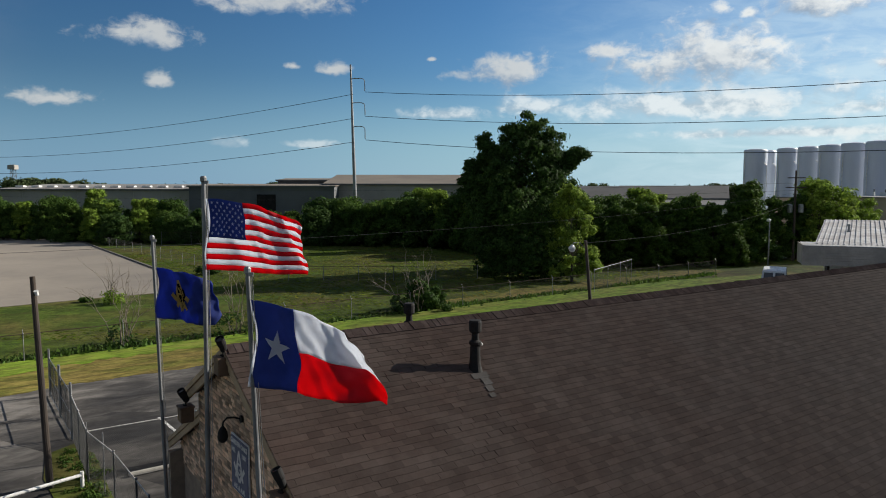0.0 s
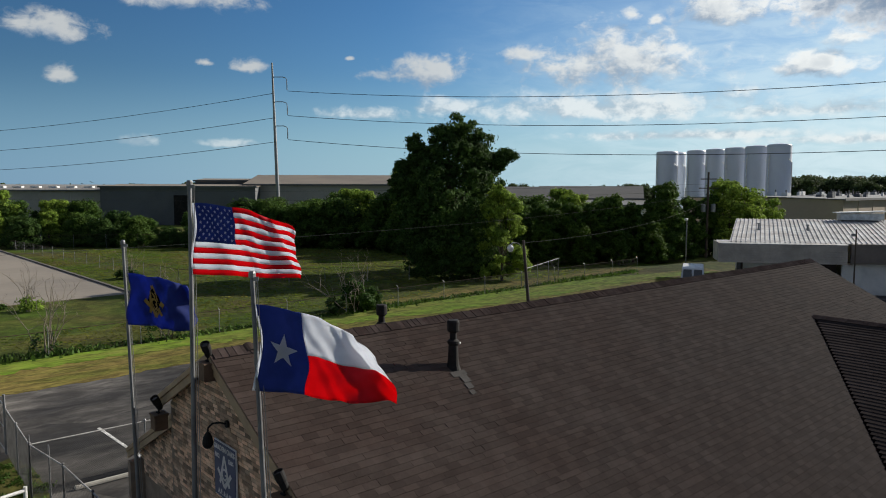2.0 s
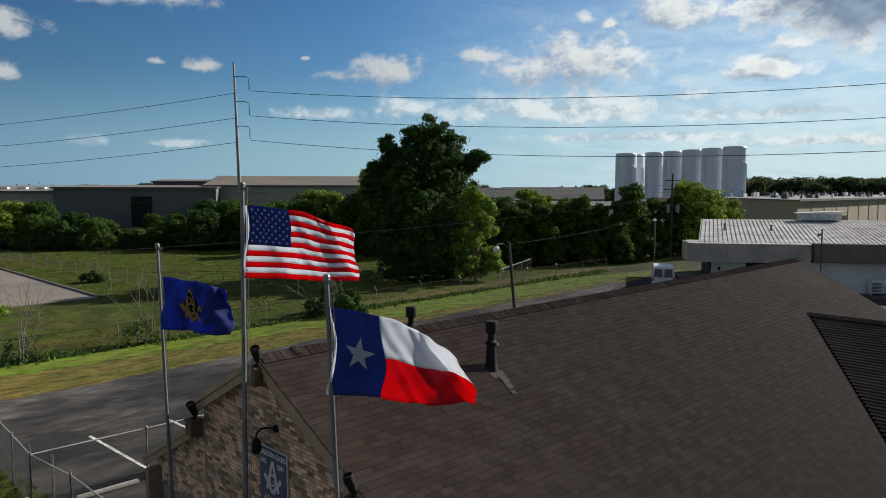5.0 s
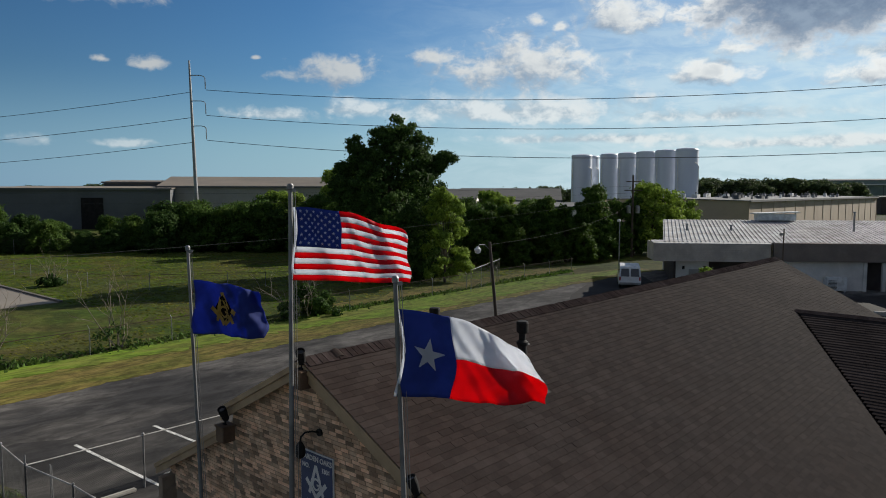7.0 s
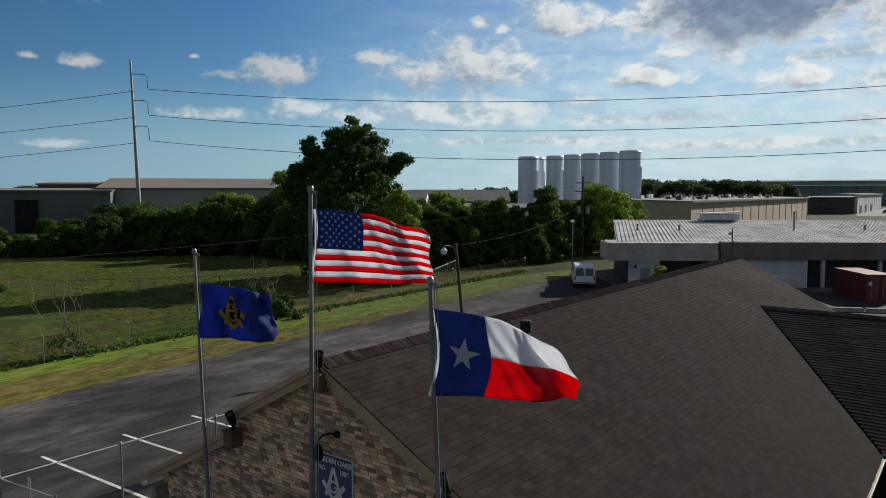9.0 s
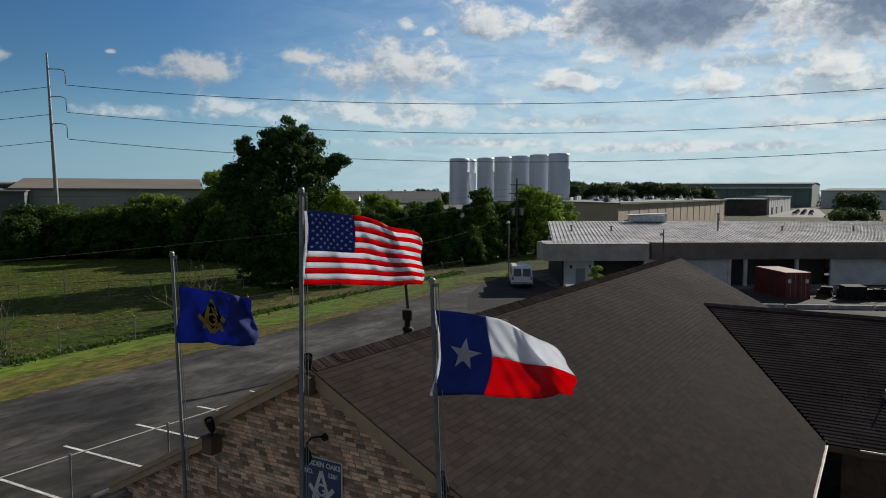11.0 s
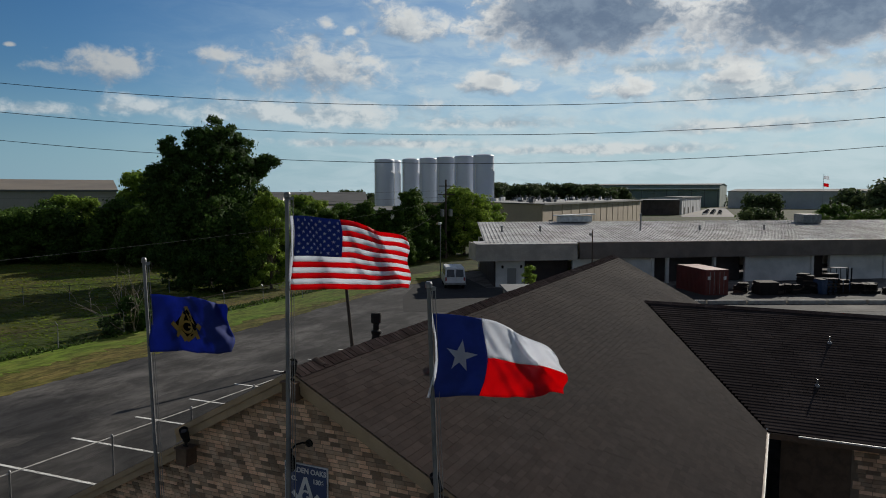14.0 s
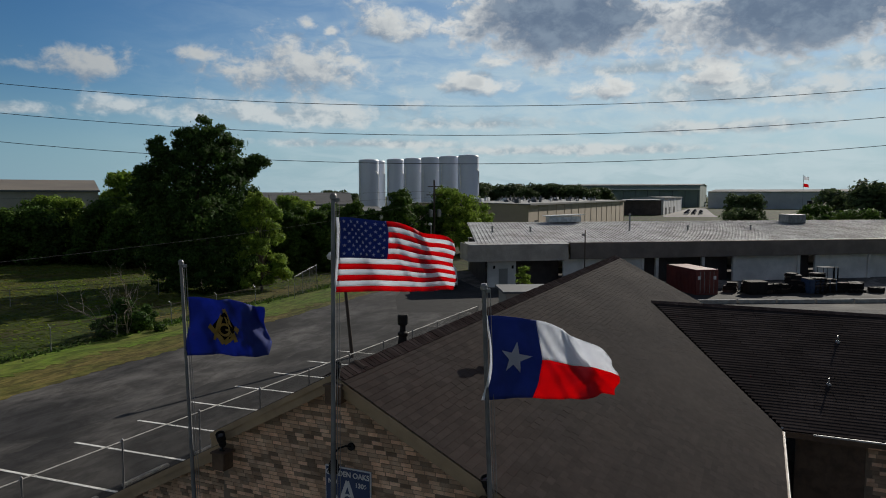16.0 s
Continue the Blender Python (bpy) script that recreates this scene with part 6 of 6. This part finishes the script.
for x, tall in ((10.0, 0.5), (5.2, 0.6), (23.0, 2.0), (31.0, 0.5), (40.0, 0.5)):
    y = 9.0
    z = EZ + (y - 0.3) * math.tan(slope)
    bm = bmesh.new()
    lathe(bm, [(0.18, -0.1), (0.12, 0.15), (0.10, tall), (0.17, tall + 0.03), (0.15, tall + 0.16)], 10, (x, y, z))
    part("vent_stack", bm, M["galv"], shop, "galvanised roof vent stack")
bm = bmesh.new()
box(bm, (51.5, 16, 6.75), (2.8, 2.2, 1.2), None, 0.05)
part("roof_unit", bm, M["galv"], shop, "grey rooftop air unit")
bm = bmesh.new()
box(bm, (17.7, 18.0, 6.75), (4.5, 1.6, 0.75), None, 0.05)
box(bm, (17.7, 18.0, 7.3), (5.3, 2.0, 0.12), Euler((0.0, -0.04, 0)).to_matrix(), 0.02)
for k in range(4):
    box(bm, (15.5 + 1.48 * k, 17.4, 6.7), (0.08, 0.08, 1.2))
part("roof_unit", bm, M["white_metal"], shop, "long pale rooftop unit under a thin white cover")
# window air unit in a white box on the front
ac = thing("air_conditioner", "white boxed air conditioner against the front wall", "air conditioner", SHOP @ Matrix.Translation((17.6, 0.2, 0)))
bm = bmesh.new()
box(bm, (0, 0, 0.85), (1.9, 1.0, 1.3), None, 0.03)
for x in (-0.8, 0.8):
    box(bm, (x, 0, 0.1), (0.1, 0.8, 0.2))
part("casing", bm, M["white_metal"], ac)
bm = bmesh.new()
for k in range(7):
    box(bm, (-0.42, -0.52, 0.4 + 0.13 * k), (0.8, 0.03, 0.05))
part("grille", bm, M["black_metal"], ac, "dark grille")
p = thing("pole_lamp", "slim dark pole with a side lamp before the building", "street lamp", Matrix.Translation((36.4, 53.0, 0)))
bm = bmesh.new()
tube(bm, (0, 0, 0), (0, 0, 6.8), 0.07, 0.05, 8)
part("pole", bm, M["timber"], p)
bm = bmesh.new()
box(bm, (-0.22, 0, 6.35), (0.3, 0.2, 0.22), None, 0.03)
part("lamp_head", bm, M["galv"], p)
s2 = thing("utility_shed", "small grey flat-roofed shed behind the lodge", "shed", pose(24.6, 46.2, 0, 0, 0, -25))
bm = bmesh.new()
box(bm, (0, 0, 1.35), (4.2, 3.0, 2.7))
part("wall", bm, M["grey_wall"], s2)
bm = bmesh.new()
box(bm, (0, 0, 2.8), (4.7, 3.6, 0.16), Euler((0.03, 0, 0)).to_matrix(), 0.02)
part("roof", bm, M["mid_wall"], s2, "grey flat metal roof")
tree("young_tree", "young light green tree behind the shed", Matrix.Translation((28.2, 51.5, 0)), 2.2, 0.05, clumps(22, 0.75, 2.2, 3.8, 9, 0.2, 0.4), 900, 0.11, M["leaf_light"], 9, hollow=0.3)

# ---- silos ----
def silo(x, y, r0, tall):
    s = thing("silo", "tall pale grey cylindrical steel silo", "silo", Matrix.Translation((x, y, 0)), "silos")
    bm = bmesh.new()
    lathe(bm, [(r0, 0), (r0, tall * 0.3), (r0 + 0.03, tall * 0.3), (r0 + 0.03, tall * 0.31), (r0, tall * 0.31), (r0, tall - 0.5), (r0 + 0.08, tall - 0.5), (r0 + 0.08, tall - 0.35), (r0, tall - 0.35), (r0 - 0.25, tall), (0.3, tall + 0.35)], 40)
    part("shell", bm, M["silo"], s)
    bm = bmesh.new()
    path_tube(bm, [(-r0 - 0.25, -0.9, 0), (-r0 - 0.25, -0.9, tall - 3.2), (-r0 + 0.3, -0.6, tall - 1.8)], 0.14, 8)
    part("fill_pipe", bm, M["white_metal"], s, "white fill pipe")
    bm = bmesh.new()
    path_tube(bm, [(r0 * 0.75, -r0 * 0.72, 0), (r0 * 0.75, -r0 * 0.72, tall - 5.0), (r0 * 0.2, -r0 * 1.02, tall - 4.0)], 0.13, 8)
    part("vent_pipe", bm, M["white_metal"], s, "white vent pipe")
    return s


for az, away, r0 in ((22.9, 251, 3.5), (23.6, 259, 3.0), (24.98, 246, 2.95), (26.34, 240, 3.0), (27.72, 233, 3.15), (29.16, 226, 3.3), (30.62, 219, 3.2)):
    silo(-1.0 + away * math.sin(radians(az)), 0.4 + away * math.cos(radians(az)), r0, 22.0)


# ---- distant buildings ----
def panel_hall(name, label, at, long, deep, eave, ridge, wall, roof, ribs=0.0, doors=(), skylights=0):
    """A long gabled hall: x along the front, y to the back."""
    h = thing(name, label, "warehouse", at, "distant halls")
    bm = bmesh.new()
    ends = [(0, 0), (deep, 0), (deep, eave), (deep / 2, ridge), (0, eave)]
    a = [bm.verts.new((0, y, z)) for y, z in ends]
    b = [bm.verts.new((long, y, z)) for y, z in ends]
    bm.faces.new(a[::-1])
    bm.faces.new(b)
    for k in (0, 1, 4):
        bm.faces.new((a[k], a[(k + 1) % 5], b[(k + 1) % 5], b[k]))
    bmesh.ops.recalc_face_normals(bm, faces=bm.faces)
    part("wall", bm, M[wall], h)
    bm = bmesh.new()
    solid(bm, [(-0.4, -0.5, eave + 0.02), (long + 0.4, -0.5, eave + 0.02), (long + 0.4, deep / 2, ridge + 0.15), (-0.4, deep / 2, ridge + 0.15)], 0.2)
    solid(bm, [(long + 0.4, deep + 0.5, eave + 0.02), (-0.4, deep + 0.5, eave + 0.02), (-0.4, deep / 2, ridge + 0.15), (long + 0.4, deep / 2, ridge + 0.15)], 0.2)
    r2 = part("roof", bm, M[roof], h)
    n = int(long / ribs) if ribs else 0
    for k in range(n + 1 if ribs else 0):
        bm = bmesh.new()
        box(bm, (k * ribs, -0.05, eave / 2), (0.16, 0.1, eave))
        part("pilaster", bm, M[wall], h)
    for x, wide, tall in doors:
        bm = bmesh.new()
        # a black slab on the wall stands for the shade inside the doorway
        box(bm, (x, -0.06, tall / 2), (wide, 0.14, tall))
        part("loading_door", bm, M["junk"], h, "black slab for the shade inside an open loading door")
    for k in range(skylights):
        bm = bmesh.new()
        y = deep * 0.16
        box(bm, (long * (k + 0.5) / skylights, y, eave + (ridge - eave) * 2 * y / deep + 0.35), (long / skylights * 0.5, 1.6, 0.5), None, 0.05)
        part("skylight", bm, M["white_metal"], r2, "white roof skylight")
    bm = bmesh.new()
    box(bm, (long / 2, -0.56, eave - 0.1), (long + 0.9, 0.14, 0.45))
    part("eave_trim", bm, M["mid_wall"], h)
    return h


panel_hall("warehouse", "long grey panelled warehouse with white roof skylights", pose(-128, 200, 0, 0, 0, -3), 66, 50, 9.2, 10.6, "grey_wall", "pale_roof", 8.0, (), 14)
panel_hall("warehouse", "dark flat-fronted warehouse behind the thicket", pose(-72, 196, 0, 0, 0, -2), 40, 30, 10.2, 10.7, "mid_wall", "far_roof", 0, ((21.4, 5.2, 7.9),))
panel_hall("warehouse", "large brown-roofed metal warehouse", pose(-36, 201, 0, 0, 0, -2), 44, 44, 10.8, 13.6, "grey_wall", "far_roof", 11.0, ((30, 4, 5),))
panel_hall("warehouse", "low dark roof monitor building", pose(-52, 214, 0, 0, 0, -2), 16, 22, 12.0, 12.5, "mid_wall", "far_roof", 0)
panel_hall("warehouse", "low pale gabled workshop", pose(26, 196, 0, 0, 0, -20), 22, 26, 7.0, 10.2, "white_wall", "slate_roof", 0)
panel_hall("warehouse", "low pale gabled workshop", pose(46, 205, 0, 0, 0, -20), 30, 28, 7.0, 10.4, "white_wall", "slate_roof", 0)
panel_hall("warehouse", "white-trimmed low loading canopy building", pose(34, 158, 0, 0, 0, -12), 30, 14, 6.2, 7.0, "white_wall", "pale_roof", 5.0, ((10, 4, 4),))
panel_hall("warehouse", "tan flat-roofed industrial building", pose(91, 133, 0, 0, 0, 35), 120, 34, 7.9, 8.1, "tan_wall", "mid_wall", 8.0, ((6, 2.4, 4), (30, 3, 4)))
panel_hall("warehouse", "dark low office building", pose(242.7, 254.6, 0, 0, 0, -26.7), 17.8, 9, 7.4, 7.6, "shaded_wall", "hazy_wall", 4.4)
panel_hall("warehouse", "long dark green far warehouse", pose(387.4, 475.5, 0, 0, 0, -56.6), 112.2, 48, 17.4, 18.6, "hazy_wall", "pale_roof", 14.0)
canopy = thing("canopy", "long white canopy along the far green warehouse", "canopy", pose(387.4, 475.5, 0, 0, 0, -56.6))
bm = bmesh.new()
box(bm, (72.8, -2.0, 14.3), (78.4, 3.4, 0.8), None, 0.05)
part("canopy_roof", bm, M["white_metal"], canopy)
for k in range(9):
    bm = bmesh.new()
    box(bm, (34.4 + 9.6 * k, -3.2, 6.96), (0.4, 0.4, 13.9))
    part("post", bm, M["mid_wall"], canopy)
panel_hall("warehouse", "long grey far warehouse", pose(428.3, 356.9, 0, 0, 0, -67.4), 94.6, 38, 12.2, 13.8, "hazy_panel", "pale_roof", 14.0, ((32, 8, 6), (70, 8, 6)))
panel_hall("warehouse", "pale low office building beside the side street", pose(267.0, 253.0, 0, 0, 0, 35.8), 96, 16, 8.6, 8.8, "hazy_panel", "pale_roof", 8.0, ((12, 5, 3.4), (30, 5, 3.4), (52, 5, 3.4)))
# rooftop plant on the tan building
r = random.Random(3)
for k in range(64):
    w3, h3 = r.uniform(0.5, 2.0), r.uniform(0.3, 1.1)
    p = pose(91, 133, 0, 0, 0, 35) @ Vector((r.uniform(4, 100), r.uniform(3, 30), 8.05))
    u = thing("roof_unit", "small grey rooftop ventilation unit on the industrial roof", "roof unit", pose(p.x, p.y, p.z, 0, 0, 35), "rooftop units")
    bm = bmesh.new()
    box(bm, (0, 0, h3 / 2), (w3, w3 * 0.7, h3), None, 0.05)
    part("casing", bm, M[("galv", "mid_wall", "white_metal")[k % 3]], u)
    bm = bmesh.new()
    lathe(bm, [(0.14, h3), (0.14, h3 + 0.4), (0.24, h3 + 0.45), (0.1, h3 + 0.6)], 8)
    part("cowl", bm, M["mid_wall"], u)

# the side street, with parked cars down it
bm = bmesh.new()
flat(bm, [(240, 228, 0.03), (264, 218, 0.03), (283, 235, 0.03), (434, 364, 0.03), (424, 369, 0.03), (259, 246, 0.03)])
structure("side_street", bm, M["concrete_lot"], "pale concrete side street running towards the horizon", "road")
r = random.Random(33)
for k in range(14):
    x, y = 277.0 + 3.3 * (k % 3) + 13.0 * (k // 3), 247.5 - 1.7 * (k % 3) + 10.6 * (k // 3)
    car = thing("parked_car", "small distant parked car on the side street", "car", pose(x, y, 0.03, 0, 0, 38 + r.uniform(-6, 6)), "parked cars")
    bm = bmesh.new()
    prism(bm, [(-2.2, -0.85), (2.2, -0.85), (2.2, 0.85), (-2.2, 0.85)], 0.3, 0.85)
    part("body", bm, M[("van_white", "mid_wall", "galv", "bin_blue", "van_white")[k % 5]], car)
    bm = bmesh.new()
    lo = [bm.verts.new(p) for p in ((-1.5, -0.8, 0.85), (1.2, -0.8, 0.85), (1.2, 0.8, 0.85), (-1.5, 0.8, 0.85))]
    hi = [bm.verts.new(p) for p in ((-1.0, -0.65, 1.42), (0.6, -0.65, 1.42), (0.6, 0.65, 1.42), (-1.0, 0.65, 1.42))]
    bm.faces.new(hi)
    for a in range(4):
        bm.faces.new((lo[a], lo[(a + 1) % 4], hi[(a + 1) % 4], hi[a]))
    part("cabin", bm, M["glass"], car)
    for x in (-1.35, 1.35):
        for y in (-0.8, 0.8):
            bm = bmesh.new()
            tube(bm, (x, y - 0.1, 0.32), (x, y + 0.1, 0.32), 0.32, 0.32, 10)
            part("wheel", bm, M["rubber"], car)

# far trees, and a low far wood all round the horizon
far = tree("far_tree", "distant dark green tree on the skyline", Matrix.Translation((150, 120, 0)), 4, 0.3, clumps(46, 5.5, 1.5, 10, 91, 0.16, 0.34), 4200, 0.45, M["leaf_far"], 92, group="far trees", hollow=0.4)
r = random.Random(14)
spots = []
for k in range(16):                                # beyond the silos
    az, d = radians(32 + 0.42 * k * 1.6), r.uniform(400, 470)
    spots.append((d * math.sin(az), d * math.cos(az), r.uniform(1.2, 1.7)))
for k in range(16):                                # right-hand wood
    az, d = radians(58 + 1.0 * k), r.uniform(140, 185)
    spots.append((d * math.sin(az), d * math.cos(az), r.uniform(0.75, 1.15)))
for az, d, s in ((50.7, 150, 0.72), (52.0, 160, 0.5), (60.5, 150, 1.25), (-31, 330, 1.3), (-29.5, 340, 1.3), (-28, 335, 1.25), (-26.5, 340, 1.1), (-17.5, 330, 1.1), (-13.6, 360, 1.2), (11.5, 330, 1.15), (13, 335, 1.0), (20.5, 340, 1.15), (21.5, 345, 1.0)):
    spots.append((d * math.sin(radians(az)), d * math.cos(radians(az)), s))
for x, y, s in spots:
    c2 = copy_thing(far, pose(x, y, 0, 0, 0, r.uniform(0, 360)))
    c2.scale = (s * 1.2, s * 1.2, s)
for k in range(26):                                # low trees before the far halls, and the wood beside them
    az, d, s = (radians(33.5 + 0.8 * k), r.uniform(285, 320), r.uniform(0.42, 0.62)) if k < 14 else (radians(56.8 + 1.25 * (k - 14)), r.uniform(128, 160), r.uniform(0.75, 1.0))
    c2 = copy_thing(kinds[k % 3], pose(-9 + d * math.sin(az), 2 + d * math.cos(az), 0, 0, 0, r.uniform(0, 360)))
    c2.scale = (s * 1.3, s * 1.3, s)
rr = np.random.RandomState(6)
blobs = []
for k in range(260):
    az, d = radians(-180 + 360 * k / 260), 620 + 60 * rr.rand()
    blobs.append((d * math.sin(az), d * math.cos(az), 3.0 + 2 * rr.rand(), 9 + 4 * rr.rand(), 0.55))
me = leaf_mesh("far_wood", blobs, 40000, 1.6, M["leaf_far"], 7, 0.3)
tagged(new("far_wood", me), "low dark far woods along the horizon", "woods", kind="stuff")

# lattice mast and a far flagpole on the skyline
p = thing("lattice_mast", "distant lattice mast on the skyline", "mast", Matrix.Translation((-196, 320, 0)))
bm = bmesh.new()
for x, y in ((-1, -1), (1, -1), (1, 1), (-1, 1)):
    tube(bm, (x * 1.6, y * 1.6, 0), (x * 0.6, y * 0.6, 20), 0.12, 0.1, 4)
for k in range(9):
    z0, z1 = 2.2 * k, 2.2 * (k + 1)
    w0, w1 = 1.6 - 0.05 * z0, 1.6 - 0.05 * z1
    for s in (-1, 1):
        tube(bm, (-w0, s * w0, z0), (w1, s * w1, z1), 0.07, 0.07, 4)
        tube(bm, (s * w0, -w0, z0), (s * w1, w1, z1), 0.07, 0.07, 4)
part("lattice", bm, M["mid_wall"], p)
bm = bmesh.new()
box(bm, (0, 0, 18.5), (3.2, 3.2, 2.0), None, 0.1)
part("antenna", bm, M["grey_wall"], p)
p = thing("far_flagpole", "distant flagpole with two small flags", "flagpole", Matrix.Translation((206.5, 140.6, 0)))
bm = bmesh.new()
tube(bm, (0, 0, 0), (0, 0, 16.5), 0.09, 0.05, 8)
part("pole", bm, M["galv"], p)
for z, mat in ((15.2, "white"), (12.9, "red")):
    c2 = Cloth(2.0, 1.1, 0.3, 1.0, 0.2, 0.5, 0.2)
    bm = c2.patch(0, 1, 0, 1, 12, 6)
    bmesh.ops.transform(bm, matrix=Matrix.Translation((0.1, 0, z + 0.8)) @ Matrix.Rotation(WIND, 4, "Z"), verts=bm.verts)
    cloth_part("flag_cloth", bm, M[mat], p)

# ---- single shingles and bricks near the sign ----
base_piece = bmesh.new()
box(base_piece, (0, 0, 0), (TAB_W - 0.004, TAB_H + 0.03, 0.009))
tab_mesh = link_mesh("shingle", base_piece, M["shingle_piece"])
for m in near_tabs:
    ob = new("shingle", tab_mesh)
    ob.parent = near_roof
    ob.matrix_basis = m
BW, BH, GAP = 0.200, 0.064, 0.012
bm = bmesh.new()
box(bm, (0, 0, 0), (0.05, BW, BH))
brick_mesh = link_mesh("brick", bm, M["brick_piece"])
rnd = random.Random(9)
joined, single = [], []
z, k = 2.4, 0
while z < RIDGE - 0.25:
    half = (RIDGE - 0.24 - z) / SLOPE
    y = max(-half, NEAR_EAVE + 0.4) + (k % 2) * (BW + GAP) / 2
    while y < min(half, FAR_EAVE - 0.4) - 0.05:
        back = 0.0
        if y + BW > STEP_Y:
            back = STEP_X - 0.015
            if y + 0.1 > half - STEP_DROP / SLOPE or y < STEP_Y:
                y += BW + GAP
                continue
        m = Matrix.Translation((0.237 + back + rnd.uniform(-0.005, 0.005), y + BW / 2, z + BH / 2)) @ Matrix.Rotation(rnd.uniform(-0.012, 0.012), 4, "X")
        if -1.1 < y < 1.5 and 4.9 < z and len(single) < 300:
            single.append(m)
        else:
            joined.append(m)
        y += BW + GAP
    z += BH + GAP
    k += 1
mesh_of_boxes("brickwork", joined, (0.05, BW, BH), M["brick"], gable)
for m in single:
    ob = new("brick", brick_mesh)
    ob.parent = gable
    ob.matrix_basis = m
